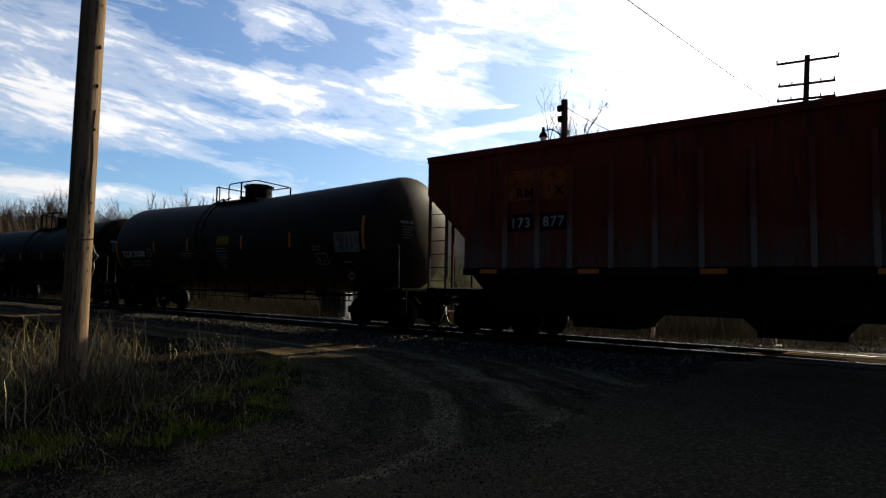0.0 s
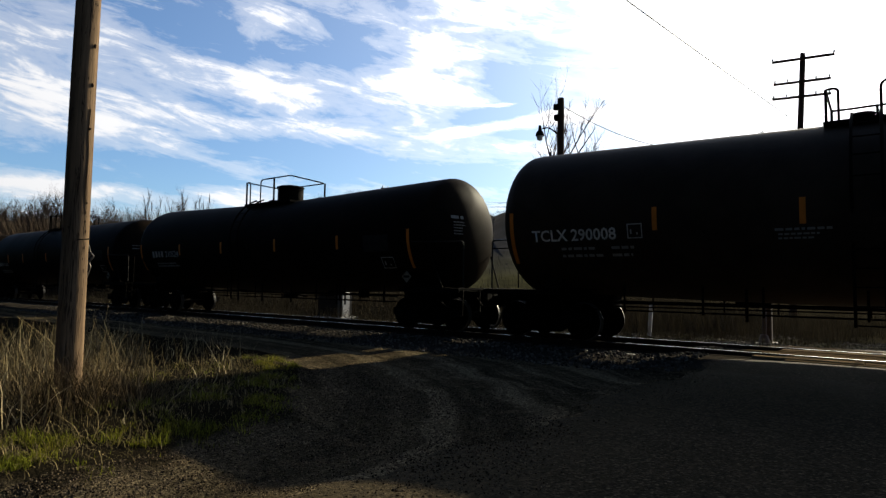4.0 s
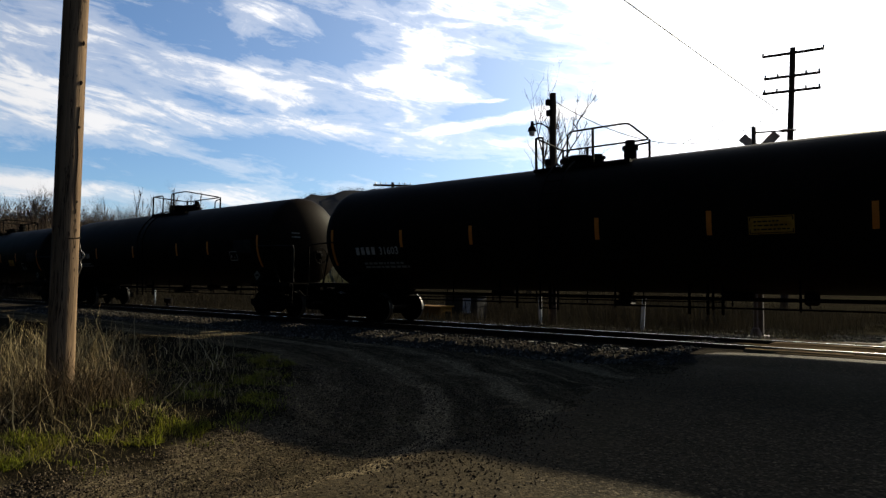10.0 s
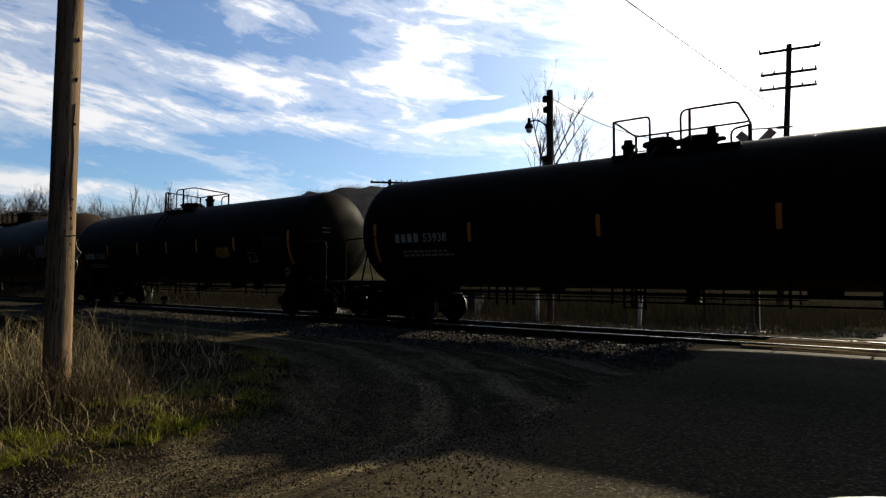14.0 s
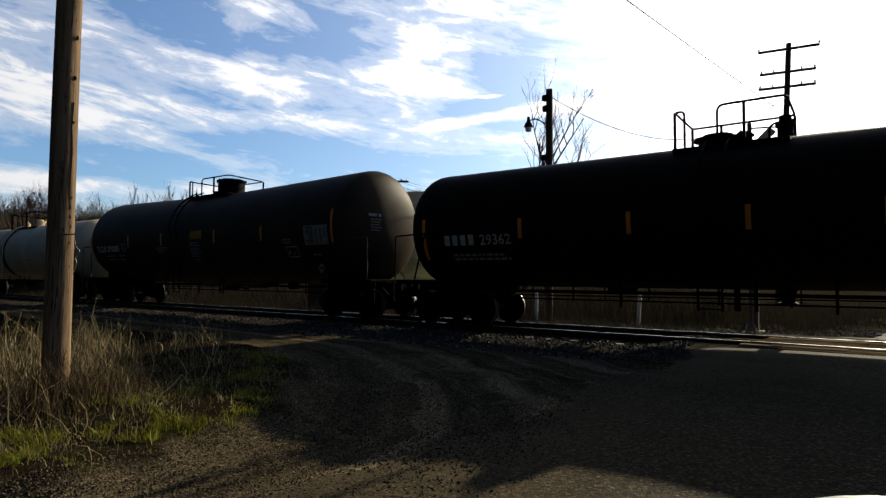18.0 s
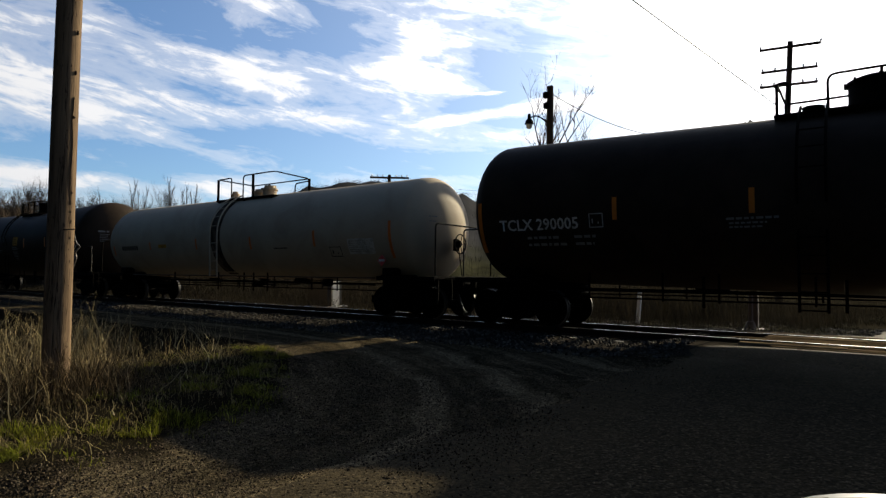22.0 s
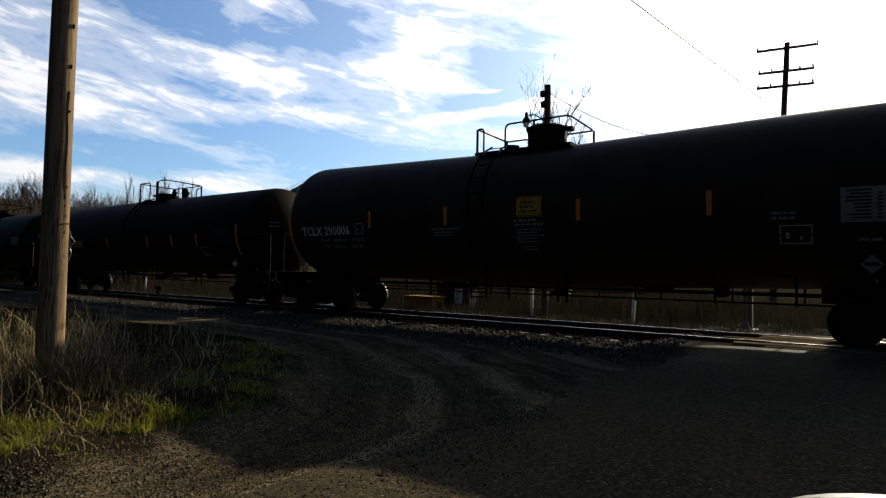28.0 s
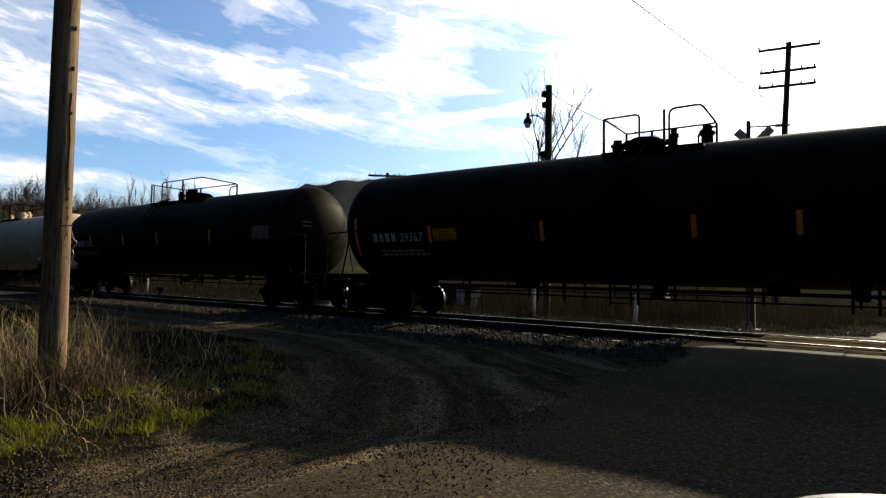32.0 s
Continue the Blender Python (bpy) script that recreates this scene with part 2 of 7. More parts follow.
# island colour turns many blades near-black, standing in for self-shadow in the grass
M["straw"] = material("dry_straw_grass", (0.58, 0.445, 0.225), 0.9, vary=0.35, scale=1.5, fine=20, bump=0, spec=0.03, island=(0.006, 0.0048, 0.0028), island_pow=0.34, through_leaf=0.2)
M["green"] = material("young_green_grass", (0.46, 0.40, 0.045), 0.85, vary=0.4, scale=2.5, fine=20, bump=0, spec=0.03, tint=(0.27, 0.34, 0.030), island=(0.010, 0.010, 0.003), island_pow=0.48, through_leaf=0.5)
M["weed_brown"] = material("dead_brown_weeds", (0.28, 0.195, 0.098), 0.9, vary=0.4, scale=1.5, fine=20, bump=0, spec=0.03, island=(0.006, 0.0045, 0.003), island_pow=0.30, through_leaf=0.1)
# near-black with paler blotches, for the hopper car's lower sheets and bays
M["hopper_dark"] = material("near_black_underbody_paint", (0.013, 0.0088, 0.006), 0.9, vary=0.4, scale=1.5, fine=30, bump=0.05, stain=(0.030, 0.021, 0.014), stain_scale=1.2, stain_amt=0.4, spec=0.01)
M["field_straw"] = material("brown_field_weeds", (0.080, 0.060, 0.041), 0.95, vary=0.5, scale=0.25, fine=4, bump=0, spec=0.0, tint=(0.052, 0.047, 0.030), island=(0.012, 0.010, 0.007), through_leaf=0.15)
M["dull_mark"] = material("sooted_stencil_paint", (0.40, 0.37, 0.33), 0.85, vary=0.3, scale=8, bump=0.0, spec=0.03, stain=(0.12, 0.11, 0.10), stain_scale=5)
M["bark"] = material("grey_bark", (0.16, 0.125, 0.095), 0.9, vary=0.3, scale=4, fine=20, bump=0.2)
M["twig"] = material("brown_twigs", (0.105, 0.074, 0.050), 0.95, vary=0.3, scale=0.3, fine=3, bump=0, spec=0.03, island=(0.035, 0.026, 0.019))
M["dark_twig"] = material("dark_wet_branches", (0.05, 0.036, 0.026), 0.95, vary=0.3, scale=2, fine=9, bump=0, spec=0.02)
M["galv"] = material("dull_galvanised_steel", (0.42, 0.42, 0.41), 0.5, metal=0.5, vary=0.15, scale=4)
M["white_paint"] = material("weathered_white_paint", (0.68, 0.66, 0.60), 0.6, vary=0.15, scale=4, stain=(0.4, 0.36, 0.3), stain_scale=3)
M["wire"] = material("black_cable_sheath", (0.02, 0.02, 0.02), 0.6, bump=0)
M["hood_black"] = material("matt_black_signal_paint", (0.015, 0.015, 0.015), 0.7, bump=0.02)
M["lit_red"] = material("lit_red_signal_glass", (1.0, 0.03, 0.02), 0.3, bump=0, vary=0.0, emit=3.0)
M["dark_red"] = material("unlit_red_signal_glass", (0.10, 0.012, 0.010), 0.25, bump=0, vary=0.05)
M["silver_paint"] = material("silver_car_paint", (0.17, 0.17, 0.17), 0.4, metal=0.5, vary=0.04, scale=20, bump=0.0)
M["rubber"] = material("black_rubber_and_mirror_shade", (0.012, 0.012, 0.012), 0.7, bump=0.03)
M["mustard"] = material("mustard_machine_paint", (0.17, 0.075, 0.010), 0.8, vary=0.3, scale=2, stain=(0.06, 0.032, 0.012), stain_scale=2, spec=0.05)
M["cabinet"] = material("grey_cabinet_paint", (0.034, 0.031, 0.028), 0.7, vary=0.15, scale=2, spec=0.05)
M["concrete"] = material("pale_concrete", (0.36, 0.34, 0.31), 0.85, vary=0.2, scale=2, fine=30, bump=0.2)
M["signal_steel"] = material("dull_brownish_signal_steel", (0.095, 0.072, 0.056), 0.75, vary=0.25, scale=5, bump=0.03, spec=0.1)
M["signal_board"] = material("dirty_back_of_sign_board", (0.62, 0.50, 0.41), 0.8, vary=0.25, scale=5, bump=0.03, spec=0.05, stain=(0.40, 0.31, 0.25), stain_scale=3)
M["hill_twigs"] = material("distant_leafless_twigs", (0.044, 0.042, 0.043), 0.95, vary=0.3, scale=0.05, fine=1, bump=0, spec=0.0, island=(0.032, 0.030, 0.031))


def pole_material():
    """Barkless pole: grey-brown wood with long dark checks and a few knots."""
    m = bpy.data.materials.new("weathered_pole_wood")
    m.use_nodes = True
    N = Nodes(m.node_tree)
    vec = N.add("ShaderNodeTexCoord").outputs["Object"]
    soft = N.noise(N.mapping(vec, scale=(5, 5, 0.5)), 1.3, 5, 0.6, 0.3)
    grain = N.noise(N.mapping(vec, scale=(26, 26, 0.9)), 1.5, 6, 0.7, 0.2)
    check = N.noise(N.mapping(vec, scale=(8.5, 8.5, 0.34)), 1.5, 4, 0.6, 0.25)
    line = N.ramp(N.math("ABSOLUTE", N.math("SUBTRACT", check, 0.56)), [(0.004, 1.0), (0.018, 0.0)])
    chips = N.ramp(N.noise(N.mapping(vec, scale=(9, 9, 2.6)), 2.6, 3, 0.6), [(0.64, 0.0), (0.69, 1.0)])
    col = N.mix(N.ramp(soft, [(0.3, 0.0), (0.7, 1.0)]), (0.050, 0.033, 0.021), (0.205, 0.134, 0.077))
    col = N.mix(N.ramp(grain, [(0.38, 0.65), (0.55, 0.0)]), col, (0.085, 0.058, 0.036))
    col = N.mix(N.math("MULTIPLY", line, 0.9), col, (0.016, 0.011, 0.008))
    col = N.mix(N.math("MULTIPLY", chips, 0.85), col, (0.028, 0.018, 0.012))
    bs = N.t.nodes.new("ShaderNodeBsdfPrincipled")
    N.put(bs.inputs["Base Color"], col)
    bs.inputs["Roughness"].default_value, bs.inputs["Specular IOR Level"].default_value = 0.9, 0.05
    bp = N.t.nodes.new("ShaderNodeBump")
    bp.inputs["Strength"].default_value, bp.inputs["Distance"].default_value = 0.7, 0.012
    N.put(bp.inputs["Height"], N.math("SUBTRACT", N.math("MULTIPLY", grain, 0.8), N.math("ADD", line, chips)))
    N.put(bs.inputs["Normal"], bp.outputs[0])
    N.add("ShaderNodeOutputMaterial", bs)
    return m


M["pole_wood"] = pole_material()
M["knot_wood"] = material("dark_knot_wood", (0.020, 0.013, 0.009), 0.9, vary=0.4, scale=20, bump=0.1, spec=0.03)


def hopper_material(name, red, grey, reach):
    """Oxide red worn through to chalky grey from below, with rust runs down the sheets."""
    m = bpy.data.materials.new(name)
    m.use_nodes = True
    N = Nodes(m.node_tree)
    vec = N.add("ShaderNodeTexCoord").outputs["Object"]
    runs = N.noise(N.mapping(vec, scale=(3.0, 3.0, 0.25)), 1.6, 6, 0.65, 0.4)
    blot = N.noise(vec, 0.9, 6, 0.6, 0.6)
    fine = N.noise(vec, 22.0, 4, 0.65)
    col = N.mix(N.ramp(blot, [(0.3, 0.0), (0.7, 1.0)]), tuple(Vector(red) * 0.62), red)
    col = N.mix(N.ramp(runs, [(0.50, 0.0), (0.66, 0.8)]), col, (0.045, 0.022, 0.014))
    low = N.math("SUBTRACT", reach, N.add("ShaderNodeSeparateXYZ", vec).outputs[2])
    worn = N.ramp(N.math("ADD", N.math("MULTIPLY", low, 0.55), N.math("ADD", N.math("MULTIPLY", N.math("SUBTRACT", runs, 0.5), 1.6), N.math("MULTIPLY", N.math("SUBTRACT", blot, 0.5), 1.2))), [(0.05, 0.0), (0.75, 0.9)])
    col = N.mix(worn, col, grey)
    col = N.mix(N.math("MULTIPLY", N.ramp(fine, [(0.4, 0.0), (0.65, 1.0)]), 0.35), col, (0.05, 0.032, 0.024))
    bs = N.t.nodes.new("ShaderNodeBsdfPrincipled")
    N.put(bs.inputs["Base Color"], col)
    bs.inputs["Roughness"].default_value, bs.inputs["Specular IOR Level"].default_value = 0.85, 0.03
    N.add("ShaderNodeOutputMaterial", bs)
    return m


M["hopper_red"] = hopper_material("faded_oxide_red_paint", (0.25, 0.034, 0.019), (0.125, 0.096, 0.074), 2.85)
M["hopper_grey"] = hopper_material("chalky_rib_paint", (0.26, 0.055, 0.034), (0.23, 0.18, 0.14), 3.5)

# ------------------------------------------------------------------ mesh tools


def mesh_of(bm, name, smooth=None):
    bmesh.ops.recalc_face_normals(bm, faces=bm.faces)
    me = bpy.data.meshes.new(name)
    bm.to_mesh(me)
    bm.free()
    if smooth is not None:
        me.polygons.foreach_set("use_smooth", [True] * len(me.polygons))
        me.set_sharp_from_angle(angle=radians(smooth))
    return me


def part(name, bm, mat, parent=None, label="", at=None, smooth=35):
    me = bm if isinstance(bm, bpy.types.Mesh) else mesh_of(bm, name, smooth)
    ob = new(name, me)
    mats = mat if isinstance(mat, (list, tuple)) else [mat]
    if not me.materials:
        for m in mats:
            me.materials.append(m)
    if parent is not None:
        ob.parent = parent
    if at is not None:
        ob.matrix_basis = at
    if label:
        ob["label"] = label
    return ob


def empty(name, at=None):
    ob = new(name)
    ob.empty_display_size = 0.3
    if at is not None:
        ob.matrix_basis = at
    return ob


def box(bm, lo, hi, bevel=0.0, turn=None, mat=0):
    lo, hi = Vector(lo), Vector(hi)
    r = bmesh.ops.create_cube(bm, size=1.0)
    vs = r["verts"]
    c, s = (lo + hi) / 2, hi - lo
    for v in vs:
        p = Vector((v.co.x * s.x, v.co.y * s.y, v.co.z * s.z))
        v.co = (turn @ p if turn else p) + c
    fs = list({f for v in vs for f in v.link_faces})
    if bevel:
        es = list({e for v in vs for e in v.link_edges})
        res = bmesh.ops.bevel(bm, geom=es, offset=bevel, segments=1, affect="EDGES", profile=0.5)
        fs = res["faces"] + [f for f in fs if f.is_valid]
    for f in fs:
        if f.is_valid:
            f.material_index = mat
    return bm


def rod(bm, a, b, r, n=8, r2=None, caps=True, mat=0):
    a, b = Vector(a), Vector(b)
    d = (b - a).normalized()
    u = d.orthogonal().normalized()
    w = d.cross(u)
    rings = []
    for p, rr in ((a, r), (b, r if r2 is None else r2)):
        rings.append([bm.verts.new(p + (u * math.cos(2 * math.pi * i / n) + w * math.sin(2 * math.pi * i / n)) * rr) for i in range(n)])
    for i in range(n):
        f = bm.faces.new((rings[0][i], rings[0][(i + 1) % n], rings[1][(i + 1) % n], rings[1][i]))
        f.material_index = mat
    if caps:
        for ring in rings:
            bm.faces.new(ring).material_index = mat
    return bm


def tube(bm, pts, r, n=6, closed=False):
    """A pipe along points, mitred at its bends."""
    pts = [Vector(p) for p in pts]
    rings, u = [], None
    for i, p in enumerate(pts):
        a = pts[i - 1] if (i or closed) else p
        b = pts[(i + 1) % len(pts)] if (i < len(pts) - 1 or closed) else p
        d = ((p - a).normalized() + (b - p).normalized())
        d = d.normalized() if d.length > 1e-6 else (b - a).normalized()
        if u is None:
            u = d.orthogonal().normalized()
        u = (u - d * u.dot(d)).normalized()
        w = d.cross(u)
        rr = r[i] if isinstance(r, (list, tuple)) else r
        rings.append([bm.verts.new(p + (u * math.cos(2 * math.pi * k / n) + w * math.sin(2 * math.pi * k / n)) * rr) for k in range(n)])
    m = len(rings)
    for i in range(m if closed else m - 1):
        A, B = rings[i], rings[(i + 1) % m]
        for k in range(n):
            bm.faces.new((A[k], A[(k + 1) % n], B[(k + 1) % n], B[k]))
    if not closed:
        bm.faces.new(rings[0]), bm.faces.new(rings[-1])
    return bm


def bend(pts, r=0.12, steps=4):
    """Round the corners of a polyline."""
    pts = [Vector(p) for p in pts]
    out = [pts[0]]
    for a, b, c in zip(pts, pts[1:], pts[2:]):
        d1, d2 = (a - b), (c - b)
        q = min(r, d1.length * 0.45, d2.length * 0.45)
        p, s = b + d1.normalized() * q, b + d2.normalized() * q
        for i in range(steps + 1):
            t = i / steps
            out.append(p * (1 - t) ** 2 + b * 2 * t * (1 - t) + s * t * t)
    out.append(pts[-1])
    return out


def lathe(bm, profile, axis, origin=(0, 0, 0), n=24, mat=None):
    """Turn (along, radius) pairs round an axis: 0 x, 1 y, 2 z."""
    o = Vector(origin)
    rings = []
    for a, r in profile:
        ring = []
        for i in range(n):
            t = 2 * math.pi * i / n
            p = [r * math.cos(t), r * math.sin(t)]
            p.insert(axis, a)
            ring.append(bm.verts.new(o + Vector(p)))
            if r < 1e-6:
                break
        rings.append(ring)
    for j, (A, B) in enumerate(zip(rings, rings[1:])):
        for i in range(n):
            q = [A[i % len(A)], A[(i + 1) % len(A)], B[(i + 1) % len(B)], B[i % len(B)]]
            q = list(dict.fromkeys(q))
            if len(q) > 2:
                f = bm.faces.new(q)
                if mat:
                    f.material_index = mat[j]
    for ring in (rings[0], rings[-1]):
        if len(ring) > 2:
            f = bm.faces.new(ring)
            if mat:
                f.material_index = mat[0 if ring is rings[0] else -1]
    return bm


def prism(bm, outline, axis, a, b, mat=0):
    """Push a flat outline along an axis from a to b."""
    def at(p, d):
        q = list(p)
        q.insert(axis, d)
        return bm.verts.new(q)
    A, B = [at(p, a) for p in outline], [at(p, b) for p in outline]
    n = len(outline)
    for i in range(n):
        bm.faces.new((A[i], A[(i + 1) % n], B[(i + 1) % n], B[i])).material_index = mat
    bm.faces.new(A[::-1]).material_index = mat
    bm.faces.new(B).material_index = mat
    return bm


SHARED = {}


def shared(key, build):
    """One mesh for alike pieces."""
    if key not in SHARED:
        SHARED[key] = build()
    return SHARED[key]


def B():
    return bmesh.new()


def lettering(text, size, bold=0.0, space=1.0):
    """Letters as a flat mesh in x, y, thickened a little."""
    cu = bpy.data.curves.new("lettering", "FONT")
    cu.body, cu.size, cu.offset = text, size, bold
    cu.resolution_u, cu.space_character = 2, space
    ob = bpy.data.objects.new("lettering", cu)
    me = bpy.data.meshes.new_from_object(ob)
    bpy.data.objects.remove(ob)
    bpy.data.curves.remove(cu)
    return me


# ------------------------------------------------------------------ ground


def smooth(a, b, v):
    t = np.clip((v - a) / (b - a), 0, 1)
    return t * t * (3 - 2 * t)


ROAD_L, ROAD_R = -2.75, 3.6           # the asphalt road's edges; it runs along y over the track
LOW = -0.30
PLANKS_L = -1.8                       # where the crossing planks begin


def wobble(x, y, s=1.0):
    return np.sin(x * 1.7 * s + 1.3 * np.sin(y * 0.9 * s)) * 0.5 + np.sin(y * 2.3 * s + 1.1 * np.sin(x * 1.9 * s + 2.0)) * 0.5


def land(x, y):
    """Height of the ground."""
    x, y = np.asarray(x, float), np.asarray(y, float)
    z = np.full(np.broadcast(x, y).shape, LOW) + 0.0 * x
    bed = (1 - smooth(1.75, 3.0, np.abs(y)))                       # ballast shoulder
    z = z + bed * 0.11
    cross = smooth(ROAD_L - 2.0, ROAD_L - 0.4, x) * (1 - smooth(ROAD_R + 0.4, ROAD_R + 2.0, x))
    ramp = (1 - smooth(1.6, 5.0, np.abs(y))) * 0.24
    bank = ROAD_L - 0.04 * np.maximum(0, -3.5 - y)                  # the road lies a little above the drive
    z = z + 0.13 * smooth(bank - 1.0, bank + 0.1, x) * (1 - smooth(ROAD_R + 0.5, ROAD_R + 1.8, x)) * (1 - smooth(1.5, 4.0, y)) * (1 - bed)
    z = np.maximum(z, LOW - 0.02 + cross * ramp)
    grass = grass_mask(x, y)
    z = z + grass * (0.10 + 0.05 * wobble(x, y))                    # low bank under the weeds
    z = z + (1 - smooth(0, 1, np.abs(x + 1) / 40)) * 0.012 * wobble(x, y, 2.2) * (1 - bed)
    back = smooth(3.0, 9.0, y)
    z = z - back * 0.15 + back * 0.06 * wobble(x, y, 0.7)
    far = smooth(60, 400, np.hypot(x, y))
    return z + far * 1.5


def grass_edge(y):
    """x of the weeds' edge against the gravel, for a y."""
    return np.interp(y, [-30, -16, -13, -12, -11.3, -10.0, -8.4, -7.2, -6.2, -5.6], [-4.6, -4.7, -4.75, -4.85, -4.9, -5.15, -6.5, -8.0, -10.0, -14.5])


def grass_mask(x, y):
    e = grass_edge(y) + 0.25 * np.sin(y * 3.1) + 0.15 * np.sin(y * 7.7 + 1)
    near = (1 - smooth(-0.5, 0.5, x - e)) * (1 - smooth(-6.0, -5.2, y))
    return near


def line_steps(stops):
    out = []
    for (a, step), (b, _) in zip(stops, stops[1:]):
        out += list(np.arange(a, b, step))
    return np.array(out + [stops[-1][0]])


gx = line_steps([(-1600, 200), (-400, 60), (-100, 10), (-30, 0.25), (-12, 0.14), (6, 0.4), (14, 4), (50, 50), (400, 200), (1600, 1)])
gy = line_steps([(-600, 100), (-100, 15), (-25, 1.0), (-14, 0.14), (-1, 0.25), (8, 1.0), (30, 6), (120, 40), (800, 200), (1600, 1)])
X, Y = np.meshgrid(gx, gy)
Z = land(X, Y)
nx, ny = len(gx), len(gy)
idx = np.arange(nx * ny).reshape(ny, nx)
quads = np.stack([idx[:-1, :-1], idx[:-1, 1:], idx[1:, 1:], idx[1:, :-1]], -1).reshape(-1, 4)
me = bpy.data.meshes.new("ground")
me.from_pydata(np.stack([X, Y, Z], -1).reshape(-1, 3).tolist(), [], quads.tolist())
me.polygons.foreach_set("use_smooth", [True] * len(me.polygons))
masks = me.color_attributes.new("cover", "FLOAT_COLOR", "POINT")
bal = (1 - smooth(2.5, 3.3, np.abs(Y) + 0.25 * wobble(X, Y, 1.5)))
field = np.maximum(smooth(3.2, 6.0, Y), (1 - smooth(-60, -30, X)) * (1 - smooth(-4, -3, Y)))
field = np.maximum(field, smooth(ROAD_R + 2.5, ROAD_R + 4, X) * (1 - bal))
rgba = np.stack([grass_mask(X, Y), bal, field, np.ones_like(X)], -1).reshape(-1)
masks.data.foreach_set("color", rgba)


# distance from the weeds' edge, along which the wheel tracks of the drive bend
EDGE = [(float(grass_edge(v)), v) for v in (-30, -16, -13, -11.3, -10.0, -9.2, -8.4, -7.8, -7.2, -6.7, -6.2, -5.9, -5.6)] + [(-40.0, -4.6)]
lane = np.full(X.shape, 1e6)
for (ax, ay), (bx, by) in zip(EDGE, EDGE[1:]):
    t = np.clip(((X - ax) * (bx - ax) + (Y - ay) * (by - ay)) / ((bx - ax) ** 2 + (by - ay) ** 2), 0, 1)
    lane = np.minimum(lane, np.hypot(X - ax - t * (bx - ax), Y - ay - t * (by - ay)))
me.attributes.new("lane", "FLOAT", "POINT").data.foreach_set("value", np.clip(lane, 0, 30).reshape(-1))


def ground_material():
    m = bpy.data.materials.new("gravel_dirt_and_weeds")
    m.use_nodes = True
    N = Nodes(m.node_tree)
    vec = N.add("ShaderNodeTexCoord").outputs["Object"]
    cov = N.add("ShaderNodeVertexColor")
    cov.layer_name = "cover"
    cov = cov.outputs[0]
    ch = N.add("ShaderNodeSeparateColor", cov)
    big, mid, fine = N.noise(vec, 0.45, 5, 0.6, 0.6), N.noise(vec, 3.0, 6, 0.65, 0.4), N.noise(vec, 38.0, 5, 0.7)
    vor = N.t.nodes.new("ShaderNodeTexVoronoi")
    N.put(vor.inputs["Vector"], vec)
    vor.inputs["Scale"].default_value = 44.0
    peb = N.ramp(vor.outputs["Color"], [(0.16, 0.32), (0.62, 0.98), (0.93, 2.3)])
    # packed dirt and gravel, with curved wheel tracks in the drive
    at = N.t.nodes.new("ShaderNodeAttribute")
    at.attribute_name = "lane"
    lane = N.math("ADD", at.outputs["Fac"], N.math("MULTIPLY", big, 1.1))
    rut = N.noise(N.add("ShaderNodeCombineXYZ", lane, N.math("MULTIPLY", big, 0.6), 0.0).outputs[0], 1.5, 4, 0.65)
    dirt = N.mix(N.ramp(big, [(0.3, 0.0), (0.7, 1.0)]), (0.0300, 0.0238, 0.0145), (0.0500, 0.0385, 0.0222))
    dirt = N.mix(N.ramp(rut, [(0.50, 0.0), (0.60, 0.8)]), dirt, (0.1250, 0.0965, 0.0560))
    dirt = N.mix(N.ramp(rut, [(0.37, 0.9), (0.48, 0.0)]), dirt, (0.011, 0.0092, 0.0068))
    dirt = N.mix(N.ramp(mid, [(0.55, 0.0), (0.70, 0.55)]), dirt, (0.1200, 0.0850, 0.0470))
    dirt = N.mix(0.8, dirt, peb, "MULTIPLY")
    # near-black under the weeds: the shade between the stems is put into this colour
    shaded_soil = N.mix(mid, (0.005, 0.0042, 0.003), (0.014, 0.011, 0.0065))
    rock = N.mix(fine, (0.012, 0.0105, 0.0085), (0.040, 0.034, 0.028))
    dry = N.mix(N.ramp(N.noise(vec, 0.12, 6, 0.6, 0.5), [(0.35, 0.0), (0.65, 1.0)]), (0.0135, 0.0108, 0.0075), (0.0200, 0.0172, 0.0105))
    col = N.mix(ch.outputs[2], dirt, dry)
    col = N.mix(ch.outputs[1], col, rock)
    col = N.mix(N.ramp(ch.outputs[0], [(0.55, 0.0), (0.95, 1.0)]), col, shaded_soil)
    bs = N.t.nodes.new("ShaderNodeBsdfPrincipled")
    N.put(bs.inputs["Base Color"], col)
    bs.inputs["Roughness"].default_value = 0.9
    bs.inputs["Specular IOR Level"].default_value = 0.0
    bp = N.t.nodes.new("ShaderNodeBump")
    bp.inputs["Strength"].default_value, bp.inputs["Distance"].default_value = 0.6, 0.03
    N.put(bp.inputs["Height"], N.math("ADD", fine, N.math("ADD", N.math("MULTIPLY", vor.outputs["Distance"], -0.7), N.math("MULTIPLY", rut, 1.2))))
    N.put(bs.inputs["Normal"], bp.outputs[0])
    N.add("ShaderNodeOutputMaterial", bs)
    return m


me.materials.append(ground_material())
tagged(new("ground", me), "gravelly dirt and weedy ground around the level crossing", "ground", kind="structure")


